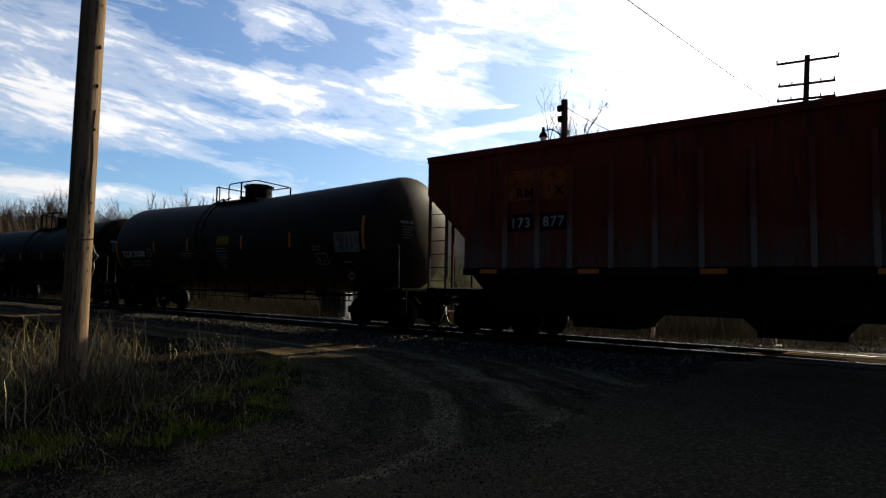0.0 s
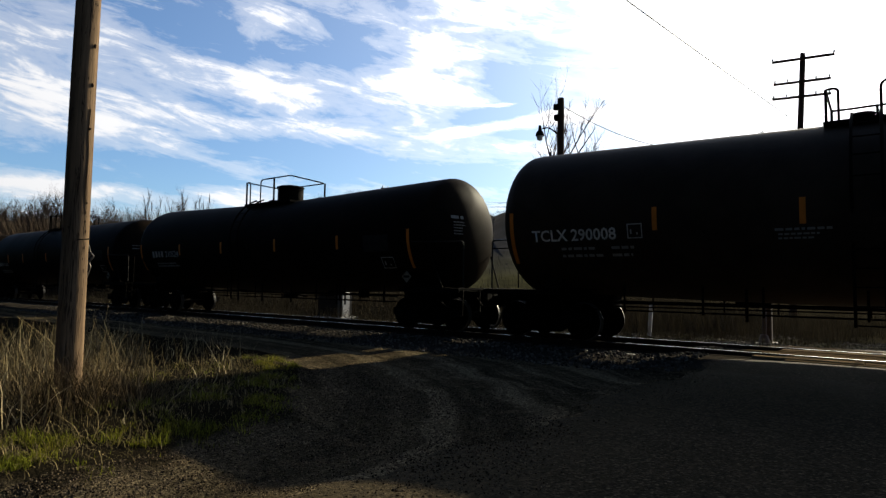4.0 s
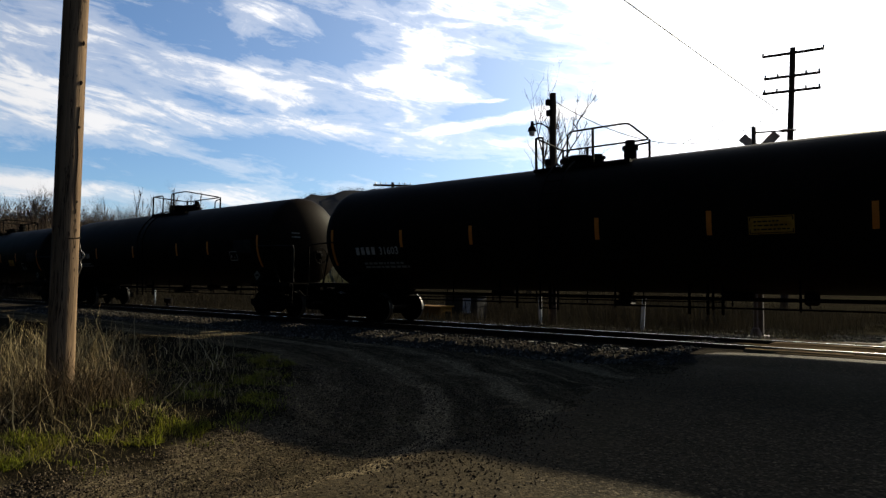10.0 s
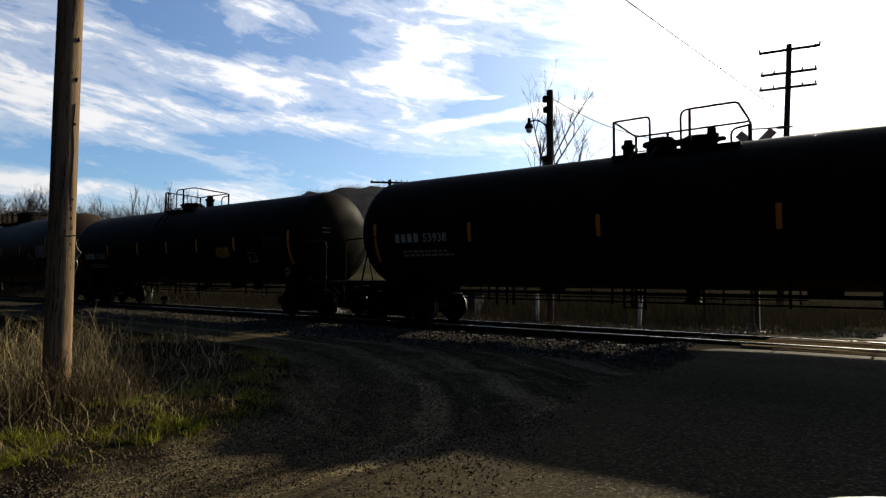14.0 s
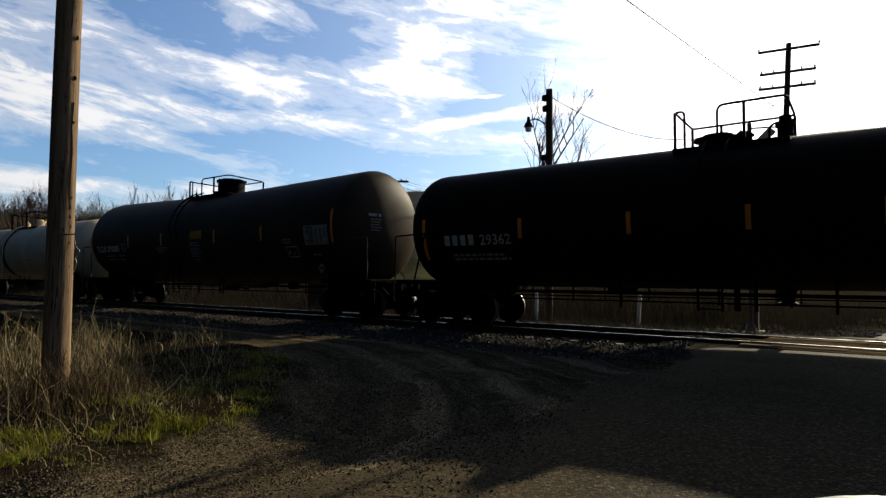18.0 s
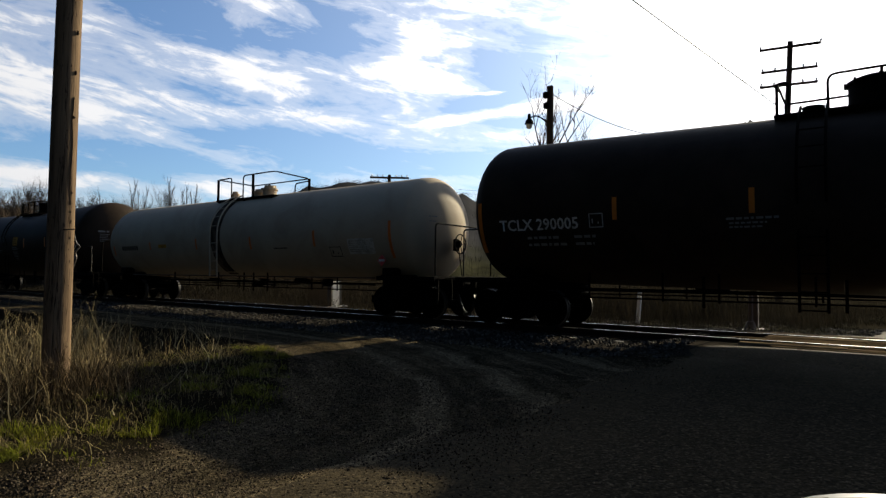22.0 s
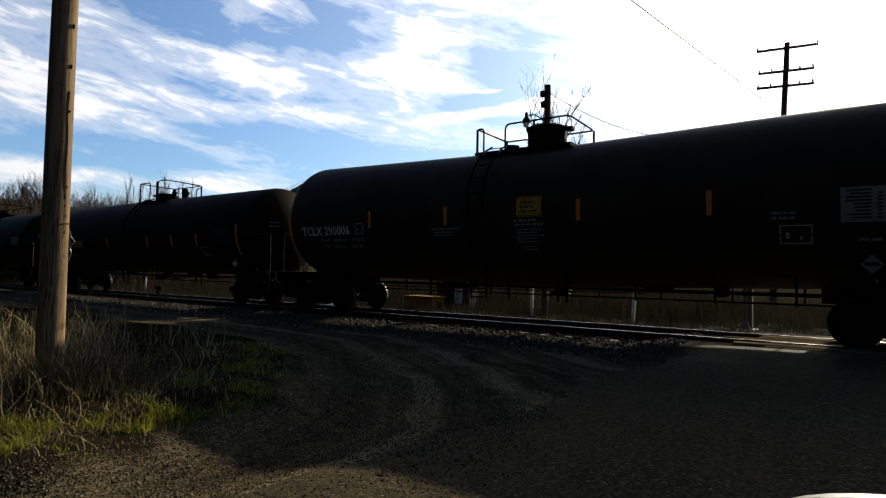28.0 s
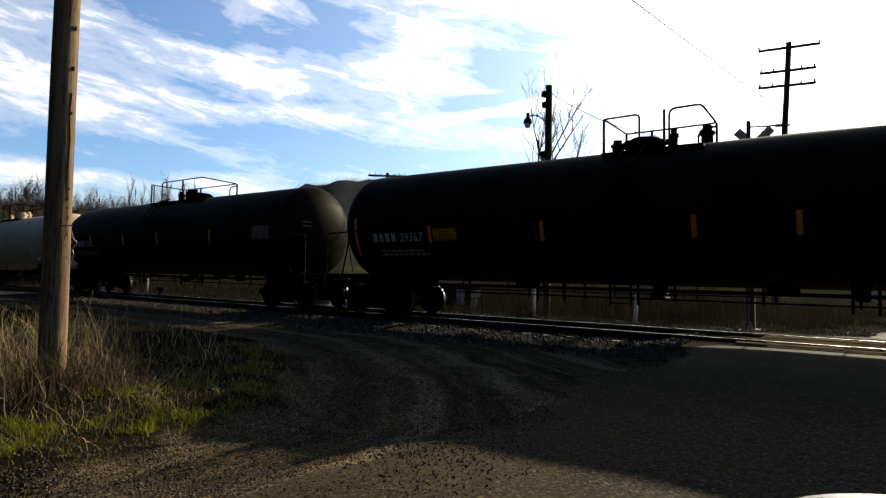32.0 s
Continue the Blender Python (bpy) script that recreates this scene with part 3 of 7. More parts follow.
def asphalt_material():
    """Old asphalt: pale and dark aggregate in a grey binder, worn tracks, cracks."""
    m = bpy.data.materials.new("worn_asphalt")
    m.use_nodes = True
    N = Nodes(m.node_tree)
    vec = N.add("ShaderNodeTexCoord").outputs["Object"]
    vor = N.t.nodes.new("ShaderNodeTexVoronoi")
    N.put(vor.inputs["Vector"], vec)
    vor.inputs["Scale"].default_value = 52.0
    big = N.noise(N.mapping(vec, scale=(1.0, 0.35, 1.0)), 0.55, 6, 0.6, 0.6)
    fine = N.noise(vec, 110.0, 3, 0.6)
    grain = N.add("ShaderNodeSeparateColor", vor.outputs["Color"]).outputs[0]
    col = N.mix(N.ramp(big, [(0.3, 0.0), (0.7, 1.0)]), (0.0250, 0.0188, 0.0106), (0.0400, 0.0296, 0.0163))
    col = N.mix(N.ramp(grain, [(0.80, 0.0), (0.97, 0.5)]), col, (0.105, 0.084, 0.052))
    col = N.mix(N.ramp(grain, [(0.10, 0.6), (0.30, 0.0)]), col, (0.0085, 0.0072, 0.0055))
    # dirt washed over the ragged edge
    at = N.t.nodes.new("ShaderNodeAttribute")
    at.attribute_name = "edge"
    wash = N.ramp(N.math("ADD", at.outputs["Fac"], N.math("MULTIPLY", N.math("SUBTRACT", N.noise(vec, 1.1, 6, 0.65, 0.5), 0.5), 5.0)), [(0.6, 1.0), (3.2, 0.0)])
    col = N.mix(N.math("MULTIPLY", wash, 0.9), col, N.mix(N.noise(vec, 2.5, 6, 0.6), (0.0240, 0.0184, 0.0106), (0.0470, 0.0352, 0.0190)))
    speck = N.t.nodes.new("ShaderNodeTexVoronoi")
    N.put(speck.inputs["Vector"], vec)
    speck.inputs["Scale"].default_value = 40.0
    col = N.mix(0.7, col, N.ramp(speck.outputs["Color"], [(0.16, 0.4), (0.62, 0.95), (0.94, 2.0)]), "MULTIPLY")
    crack = N.t.nodes.new("ShaderNodeTexVoronoi")
    crack.feature = "DISTANCE_TO_EDGE"
    wob = N.t.nodes.new("ShaderNodeTexNoise")
    N.put(wob.inputs["Vector"], vec)
    wob.inputs["Scale"].default_value = 1.8
    N.put(crack.inputs["Vector"], N.vmath("ADD", N.vmath("MULTIPLY", vec, (1, 1, 0)), N.vmath("MULTIPLY", wob.outputs["Color"], (0.5, 0.5, 0))))
    crack.inputs["Scale"].default_value = 0.13
    line = N.ramp(crack.outputs["Distance"], [(0.0, 1.0), (0.0018, 0.0)])
    col = N.mix(N.math("MULTIPLY", line, 0.2), col, (0.009, 0.008, 0.006))
    sy = N.add("ShaderNodeSeparateXYZ", N.vmath("ADD", vec, N.vmath("MULTIPLY", wob.outputs["Color"], (0.0, 0.35, 0.0)))).outputs[1]
    seam = N.ramp(N.math("ABSOLUTE", N.math("ADD", sy, 6.75)), [(0.006, 1.0), (0.022, 0.0)])
    col = N.mix(N.math("MULTIPLY", seam, 0.75), col, (0.006, 0.005, 0.004))
    bs = N.t.nodes.new("ShaderNodeBsdfPrincipled")
    N.put(bs.inputs["Base Color"], col)
    N.put(bs.inputs["Roughness"], N.math("ADD", N.math("MULTIPLY", big, 0.2), 0.68))
    bs.inputs["Specular IOR Level"].default_value = 0.012
    bp = N.t.nodes.new("ShaderNodeBump")
    bp.inputs["Strength"].default_value, bp.inputs["Distance"].default_value = 0.55, 0.010
    N.put(bp.inputs["Height"], N.math("SUBTRACT", N.math("ADD", N.math("MULTIPLY", vor.outputs["Distance"], -0.9), N.math("MULTIPLY", fine, 0.5)), line))
    N.put(bs.inputs["Normal"], bp.outputs[0])
    N.add("ShaderNodeOutputMaterial", bs)
    return m


M["asphalt"] = asphalt_material()


def road_sheet(name, y0, y1, label, left=ROAD_L, skew=0.0):
    """Asphalt with a worn, uneven edge, lying just over the ground."""
    ys = np.arange(y0, y1 + 0.01, 0.2)
    rows, faces, nu = [], [], 25
    for j, y in enumerate(ys):
        l = left + skew * max(0, y - 1.5) + 0.16 * math.sin(y * 1.3) + 0.10 * math.sin(y * 4.1 + 1) + 0.05 * math.sin(y * 11) - 0.5 * max(0, (-3.5 - y)) * 0.08 + (0.55 * max(0, 1 - (-1.5 - y) / 1.1) if y < 0 else 0)
        r = ROAD_R + skew * max(0, y - 1.5) + 0.1 * math.sin(y * 1.1 + 2)
        for i in range(nu):
            u = i / (nu - 1)
            x = l + (r - l) * u
            crown = 0.035 * (1 - (2 * u - 1) ** 4) + 0.004
            rows.append((x, y, float(land(x, y)) + 0.004 + crown))
    for j in range(len(ys) - 1):
        for i in range(nu - 1):
            a = j * nu + i
            faces.append((a, a + 1, a + nu + 1, a + nu))
    me = bpy.data.meshes.new(name)
    me.from_pydata(rows, [], faces)
    me.polygons.foreach_set("use_smooth", [True] * len(me.polygons))
    me.attributes.new("edge", "FLOAT", "POINT").data.foreach_set("value", [min(k % nu, nu - 1 - k % nu) / (nu - 1) * (ROAD_R - ROAD_L) for k in range(len(rows))])
    me.materials.append(M["asphalt"])
    return tagged(new(name, me), label, "road", kind="structure")


road_sheet("road", -60, -1.56, "worn grey asphalt road leading up to the crossing")
road_sheet("road", 1.62, 90, "worn asphalt road leading away beyond the crossing", PLANKS_L + 0.7, 0.22)

# ------------------------------------------------------------------ track
track = tagged(empty("track"), "single railway track with polished rails on stone ballast", "railway track", kind="structure")
HEAD = [(-0.030, -0.004), (-0.028, 0.0), (0.028, 0.0), (0.030, -0.004)]
WEB = [(-0.076, -0.172), (-0.076, -0.160), (-0.010, -0.140), (-0.010, -0.050), (-0.037, -0.036), (-0.037, -0.010), (-0.030, -0.0045), (0.030, -0.0045), (0.037, -0.010), (0.037, -0.036), (0.010, -0.050), (0.010, -0.140),
       (0.076, -0.160), (0.076, -0.172)]
for side in (-0.7525, 0.7525):
    bm = B()
    prism(bm, [(side + y, z) for y, z in WEB], 0, -420, 160)
    rail = part("rail", bm, M["rail_steel"], track, "rusty steel rail with a polished head")
    bm = B()
    prism(bm, [(side + y, z) for y, z in HEAD], 0, -420, 160)
    part("rail_head", bm, M["rail_head"], rail, "polished running surface")


def tie_mesh():
    bm = B()
    box(bm, (-0.115, -1.30, -0.36), (0.115, 1.30, -0.178), 0.012)
    return mesh_of(bm, "tie")


random.seed(5)
for i in range(-70, 24):
    x = i * 0.56 + random.uniform(-0.03, 0.03)
    if PLANKS_L - 0.1 < x < ROAD_R + 0.3:
        continue
    part("tie", shared("tie", tie_mesh), M["wood_tie"], track, at=pose(x, random.uniform(-0.04, 0.04), random.uniform(-0.012, 0.004), 0, 0, random.uniform(-1.2, 1.2)))
bm = B()
for i in list(range(-260, -70)) + list(range(24, 120)):
    box(bm, (i * 0.56 - 0.115, -1.3, -0.36), (i * 0.56 + 0.115, 1.3, -0.178))
part("far_ties", bm, M["wood_tie"], track)["kind"] = "stuff"

# plank panels of the level crossing
M["plank"] = material("sun_bleached_crossing_plank", (0.150, 0.112, 0.070), 0.9, spec=0.0, vary=0.55, scale=3, fine=30, bump=0.5, stretch=(0.5, 7, 7), stain=(0.045, 0.034, 0.024), stain_scale=2.5, stain_amt=0.8)
M["dark_plank"] = material("oily_crossing_plank", (0.070, 0.050, 0.031), 0.9, spec=0.0, vary=0.55, scale=3, fine=30, bump=0.5, stretch=(0.5, 7, 7), stain=(0.024, 0.019, 0.014), stain_scale=2.5, stain_amt=0.8)
crossing = tagged(empty("level_crossing"), "timber plank panels between and beside the rails of the crossing", "level crossing", kind="structure")


def plank_mesh(w):
    def build():
        bm = B()
        box(bm, (0, -w / 2, -0.20), (1.77, w / 2, -0.012), 0.014)
        return mesh_of(bm, "plank")
    return build


for row, (y, w) in enumerate([(-1.43, 0.20), (-1.20, 0.21), (-0.965, 0.20), (-0.56, 0.19), (-0.34, 0.20), (-0.115, 0.20), (0.11, 0.20), (0.335, 0.20), (0.555, 0.19), (0.965, 0.20), (1.20, 0.21), (1.43, 0.20)]):
    start = PLANKS_L - 0.05 + (0.30 if row < 3 else 0.0) - (0.55 if row in (1, 5, 9) else 0.25 if row in (4, 10) else 0.0)
    for k in range(4):
        part("plank", shared(("plank", w), plank_mesh(w)), M["plank" if (row * 5 + k * 3) % 4 else "dark_plank"], crossing,
             at=pose(start + k * 1.80 + random.uniform(-0.05, 0.05), y, random.uniform(-0.022, 0.006), random.uniform(-1.2, 1.2), random.uniform(-0.3, 0.3), random.uniform(-0.25, 0.25)))


def scatter_stones(name, count, where, r0, r1, label, seed, mat):
    """Many small angular stones as one mesh."""
    rng = np.random.default_rng(seed)
    bm = B()
    bmesh.ops.create_icosphere(bm, subdivisions=1, radius=1.0)
    base = np.array([v.co for v in bm.verts])
    tri = np.array([[v.index for v in f.verts] for f in bm.faces])
    bm.free()
    pts = where(rng, count)
    n, k = len(pts), len(base)
    V = base[None] * (1 + rng.uniform(-0.3, 0.3, (n, k, 1)))
    V = V * rng.uniform(r0, r1, (n, 1, 1)) * rng.uniform(0.6, 1.2, (n, 1, 3))
    a = rng.uniform(0, 2 * np.pi, n)
    c, s = np.cos(a), np.sin(a)
    V = np.stack([V[..., 0] * c[:, None] - V[..., 1] * s[:, None], V[..., 0] * s[:, None] + V[..., 1] * c[:, None], V[..., 2]], -1) + pts[:, None]
    F = (tri[None] + (np.arange(n) * k)[:, None, None]).reshape(-1, 3)
    me = bpy.data.meshes.new(name)
    me.from_pydata(V.reshape(-1, 3).tolist(), [], F.tolist())
    me.materials.append(mat)
    return tagged(new(name, me), label, "gravel", kind="stuff")


def before_weeds(rng, n):
    """Loose pebbles on the gravel before the weeds."""
    y = rng.uniform(-13.7, -6.5, n)
    x = grass_edge(y) - 0.3 + 4.2 * rng.random(n) ** 1.4
    keep = (rng.random(n) < (0.35 + 0.65 * (0.5 + 0.5 * wobble(x * 1.3, y * 1.3))) * (1 - smooth(-3.3, -1.6, x + 0.4 * wobble(x, y, 2.0))))
    x, y = x[keep], y[keep]
    crown = 0.008 + 0.035 * (1 - (2 * np.clip((x - ROAD_L + 0.4) / 6.7, 0, 1) - 1) ** 4)
    return np.stack([x, y, land(x, y) + 0.002 + smooth(-3.3, -2.9, x) * crown], -1)


scatter_stones("pebbles", 34000, before_weeds, 0.003, 0.011, "dark and pale pebbles strewn over the gravel drive", 61, M["pebble"])


def on_ballast(rng, n):
    x = -32 * rng.random(n) ** 1.2 + 0.0 - 2.9
    y = rng.uniform(-3.3, 3.3, n)
    keep = ~((np.abs(np.abs(y) - 0.7525) < 0.09))
    x, y = x[keep], y[keep]
    return np.stack([x, y, land(x, y) + 0.006], -1)


scatter_stones("ballast", 17000, on_ballast, 0.014, 0.044, "loose grey ballast stones beside the rails", 3, M["stone"])


def on_drive(rng, n):
    x = rng.uniform(-12, -0.6, n)
    y = rng.uniform(-13.9, -2.2, n)
    over = smooth(-3.2, -2.7, x)
    keep = (grass_mask(x, y) < 0.4) & (rng.random(n) < 1 - smooth(-3.3, -1.6, x + 0.4 * wobble(x, y, 1.5)))
    x, y, over = x[keep], y[keep], over[keep]
    crown = 0.008 + 0.035 * (1 - (2 * np.clip((x - ROAD_L + 0.3) / 6.6, 0, 1) - 1) ** 4)
    return np.stack([x, y, land(x, y) + 0.002 + over * crown], -1)


scatter_stones("loose_gravel", 26000, on_drive, 0.003, 0.010, "loose small gravel on the dirt drive", 4, M["pebble"])

def beyond(rng, n):
    x, y = rng.uniform(-14, 3, n), rng.uniform(1.8, 10, n)
    keep = x < PLANKS_L + 0.7 + 0.22 * (y - 1.5)
    x, y = x[keep], y[keep]
    return np.stack([x, y, land(x, y) + 0.004], -1)


scatter_stones("far_gravel", 13000, beyond, 0.012, 0.055, "loose stones on the ground beyond the track", 71, M["stone"])

# ------------------------------------------------------------------ railway cars
R, ZC, HL, HD = 1.58, 2.60, 7.75, 0.80     # tank radius, axis height, half length to the seams, depth of the heads; tank_car() sets the first two for each car
WHEEL_R = 0.44
PITCH = 18.95
SLOPE, DROP = 0.0, 0.11             # fall of a sloped tank per metre, and its drop in the middle


def wheelset_mesh():
    bm = B()
    for s in (-1, 1):
        prof = [(0.685, 0.06), (0.685, 0.10), (0.70, 0.12), (0.715, 0.36), (0.69, WHEEL_R + 0.026), (0.715, WHEEL_R + 0.026), (0.725, WHEEL_R), (0.82, WHEEL_R - 0.005),
                (0.82, 0.38), (0.765, 0.36), (0.755, 0.12), (0.80, 0.10), (0.80, 0.06)]
        mats = [0, 0, 0, 0, 1, 1, 1, 0, 0, 0, 0, 0]
        lathe(bm, [(s * a, r) for a, r in prof], 1, n=28, mat=mats)
    lathe(bm, [(-1.08, 0.0), (-1.08, 0.075), (-0.7, 0.08), (0.7, 0.08), (1.08, 0.075), (1.08, 0.0)], 1, n=12)
    for s in (-1, 1):                      # bolted end caps
        for k in range(3):
            t = 2 * math.pi * k / 3
            rod(bm, (0.04 * math.cos(t), s * 1.07, 0.04 * math.sin(t)), (0.04 * math.cos(t), s * 1.10, 0.04 * math.sin(t)), 0.014, 6)
    return mesh_of(bm, "wheelset", 30)


def side_frame_mesh():
    bm = B()
    out = [(-1.17, 0.40), (-1.17, 0.60), (-0.80, 0.64), (-0.46, 0.86), (0.46, 0.86), (0.80, 0.64), (1.17, 0.60), (1.17, 0.40), (1.02, 0.40), (1.02, 0.50), (0.76, 0.50),
           (0.74, 0.38), (0.44, 0.19), (-0.44, 0.19), (-0.74, 0.38), (-0.76, 0.50), (-1.02, 0.50), (-1.02, 0.40)]
    prism(bm, out, 1, -0.06, 0.06)
    for x in (-0.89, 0.89):
        box(bm, (x - 0.13, -0.12, 0.36), (x + 0.13, 0.10, 0.55), 0.02)
    for x in (-0.2, 0.0, 0.2):
        for k in range(5):
            lathe(bm, [(-0.012, 0.06), (0.0, 0.09), (0.012, 0.06)], 2, (x, -0.09, 0.30 + k * 0.055), 10)
    box(bm, (-0.30, -0.13, 0.24), (0.30, 0.0, 0.28), 0.01)
    box(bm, (-0.24, -0.12, 0.58), (0.24, 0.0, 0.72), 0.02)
    return mesh_of(bm, "side_frame", 30)


def bolster_mesh():
    bm = B()
    box(bm, (-0.22, -0.95, 0.52), (0.22, 0.95, 0.72), 0.03)
    lathe(bm, [(0.70, 0.22), (0.80, 0.22), (0.80, 0.0)], 2, n=16)
    for x in (-0.42, 0.42):                # brake beams
        rod(bm, (x, -0.72, 0.36), (x, 0.72, 0.36), 0.035, 8)
        for s in (-0.75, 0.75):
            box(bm, (x + (0.03 if x > 0 else -0.09), s - 0.05, 0.26), (x + (0.09 if x > 0 else -0.03), s + 0.05, 0.52), 0.01)
    return mesh_of(bm, "truck", 30)


WHEELSETS = []


def add_truck(car, x):
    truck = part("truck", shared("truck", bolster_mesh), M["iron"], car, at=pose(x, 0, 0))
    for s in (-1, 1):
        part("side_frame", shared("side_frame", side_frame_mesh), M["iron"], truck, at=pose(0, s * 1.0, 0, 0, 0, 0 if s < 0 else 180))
    for w in (-0.89, 0.89):
        ws = part("wheelset", shared("wheelset", wheelset_mesh), [M["iron"], M["tread"]], truck, "wheel pair with polished treads", at=pose(w, 0, WHEEL_R))
        WHEELSETS.append((ws, w))
    return truck


def coupler_mesh():
    bm = B()
    box(bm, (-0.65, -0.075, 0.78), (0.10, 0.075, 0.93), 0.02)
    prism(bm, [(0.08, -0.12), (0.30, -0.20), (0.42, -0.16), (0.44, -0.05), (0.34, 0.0), (0.36, 0.16), (0.28, 0.20), (0.08, 0.12)], 2, 0.72, 0.98)
    box(bm, (0.20, -0.09, 0.66), (0.30, 0.0, 1.02), 0.02)
    box(bm, (0.02, -0.20, 0.70), (0.20, 0.20, 1.10), 0.03)
    tube(bm, bend([(-0.05, -0.20, 0.72), (0.0, -0.9, 0.70), (0.02, -1.25, 0.95)], 0.1), 0.014)
    return mesh_of(bm, "coupler", 30)


def hose_mesh():
    bm = B()
    pts = [(-0.28, 0.22, 0.78), (-0.08, 0.20, 0.74), (0.04, 0.18, 0.48), (0.20, 0.10, 0.20), (0.46, 0.04, 0.10)]
    tube(bm, bend(pts, 0.15), 0.036, 8)
    rod(bm, (0.38, 0.05, 0.12), (0.50, 0.02, 0.12), 0.055, 8)
    return mesh_of(bm, "air_hose", 40)


def couplers(car, half):
    for s in (1, -1):
        t = pose(s * half, 0, 0, 0, 0, 0 if s > 0 else 180)
        part("coupler", shared("coupler", coupler_mesh), M["iron"], car, at=t)
        part("air_hose", shared("air_hose", hose_mesh), M["rubber"], car, "black rubber brake hose hanging in a loop", at=t)


def axis_z(x):
    """Height of the tank's axis: level, or falling from both ends to the middle on the sloped tanks."""
    return ZC + (SLOPE * abs(x) - DROP if SLOPE else 0.0)


def flank_y(x, z, lift):
    return -math.sqrt(max((R + lift) ** 2 - (z - axis_z(x)) ** 2, 1e-4))


def wrap_rect(x0, x1, z0, z1, lift=0.004, lean=0.0, n=6):
    """A painted rectangle on the tank's flank, towards -y."""
    bm = B()
    rows = []
    for i in range(n + 1):
        z = z0 + (z1 - z0) * i / n
        y = flank_y(x0, z, lift)
        rows.append([bm.verts.new((x0 + lean * (1 - i / n), y, z)), bm.verts.new((x1 + lean * (1 - i / n), y, z))])
    for a, b in zip(rows, rows[1:]):
        bm.faces.new((a[0], a[1], b[1], b[0]))
    return bm


def wrap_text(text, x, z, size, bold=0.0, spacing=1.0):
    me = lettering(text, size, bold)
    for v in me.vertices:
        zz = z + v.co.y
        xx = x + v.co.x * spacing
        v.co = (xx, flank_y(xx, zz, 0.006), zz)
    return me


def wrap_bars(spec, lift=0.006):
    """Several small painted bars, for writing too small to read: x0, x1, z0, z1 each."""
    bm = B()
    for x0, x1, z0, z1 in spec:
        ys = [flank_y(x0, z, lift) for z in (z0, z1)]
        v = [bm.verts.new(p) for p in ((x0, ys[0], z0), (x1, ys[0], z0), (x1, ys[1], z1), (x0, ys[1], z1))]
        bm.faces.new(v)
    return bm


def bar_rows(x, z, width, rows, size, seed, gap=1.7):
    """Word-like rows of bars."""
    rng = random.Random(seed)
    out = []
    for r in range(rows):
        u, zz = x, z - r * size * gap
        end = x + width * rng.uniform(0.7, 1.0)
        while u < end:
            w = size * rng.uniform(1.2, 3.6)
            out.append((u, min(u + w, end), zz, zz + size))
            u += w + size * 0.7
    return out


def tank_mesh(half, head, rear, front_knuckle, rear_knuckle):
    """The shell: domed heads, and rings where the plates meet."""
    def build():
        bm = B()
        prof, n = [], 12
        for i in range(n + 1):
            t = math.pi / 2 * i / n
            prof.append((-half - rear - head * max(math.cos(t), 0) ** rear_knuckle, R * math.sin(t) ** rear_knuckle))
        for x in sorted(set(list(np.linspace(-half, half, 7)[1:-1]) + [0.0])):
            prof.append((x, R))
        for i in range(n + 1):
            t = math.pi / 2 * (n - i) / n
            prof.append((half + head * max(math.cos(t), 0) ** front_knuckle, R * math.sin(t) ** front_knuckle))
        lathe(bm, prof, 0, (0, 0, 0), 56)
        for v in bm.verts:
            v.co.z += axis_z(v.co.x)
        return mesh_of(bm, "tank_shell", 50)
    return build


def sill_mesh():
    bm = B()
    box(bm, (-2.6, -0.28, 0.76), (0.40, 0.28, 1.10), 0.02)
    box(bm, (0.30, -0.30, 0.72), (0.44, 0.30, 1.12), 0.02)          # striker
    prism(bm, [(-2.2, 1.1), (-0.9, 1.1), (-0.75, 1.75), (-2.4, 1.55)], 1, -0.75, -0.70)
    prism(bm, [(-2.2, 1.1), (-0.9, 1.1), (-0.75, 1.75), (-2.4, 1.55)], 1, 0.70, 0.75)
    box(bm, (-1.75, -1.25, 0.86), (-1.25, 1.25, 1.20), 0.03)         # body bolster
    box(bm, (-1.70, -1.32, 1.18), (-1.30, -0.9, 1.42), 0.03)
    box(bm, (-1.70, 0.9, 1.18), (-1.30, 1.32, 1.42), 0.03)
    return mesh_of(bm, "end_sill", 30)


def deck_mesh():
    bm = B()
    prism(bm, [(-1.75, -1.50), (0.32, -1.50), (0.32, 1.50), (-1.75, 1.50), (-1.75, 0.95), (-0.1, 0.95), (-0.1, -0.95), (-1.75, -0.95)], 2, 1.14, 1.18)
    for y in (-1.48, 1.48):
        box(bm, (-1.75, y - 0.02, 1.06), (0.32, y + 0.02, 1.14), 0.004)
    return mesh_of(bm, "end_platform", 30)


def end_rail_mesh(style, out):
    """Handrail of an end platform; out is the side it bends to."""
    def build():
        bm = B()
        if style == 0:
            tube(bm, bend([(0.30, -1.42, 1.20), (0.30, -1.42, 2.62), (0.30, 1.42, 2.62), (0.30, 1.42, 1.20)], 0.14, 5), 0.024, 8)
        elif style == 1:
            tube(bm, bend([(-1.20, out * 0.22, 2.43), (-0.80, out * 0.18, 2.42), (0.42, 0, 2.40), (0.43, 0, 1.20)], 0.10, 4), 0.021, 8)
            rod(bm, (-0.72, out * 0.15, 2.40), (-0.26, 0, 1.19), 0.024, 6, mat=1)
        else:
            tube(bm, bend([(-0.80, out * 0.18, 2.42), (-0.46, 0, 2.40), (0.10, 0, 2.40), (0.11, 0, 1.20)], 0.08, 4), 0.021, 8)
        return mesh_of(bm, "end_rail", 40)
    return build


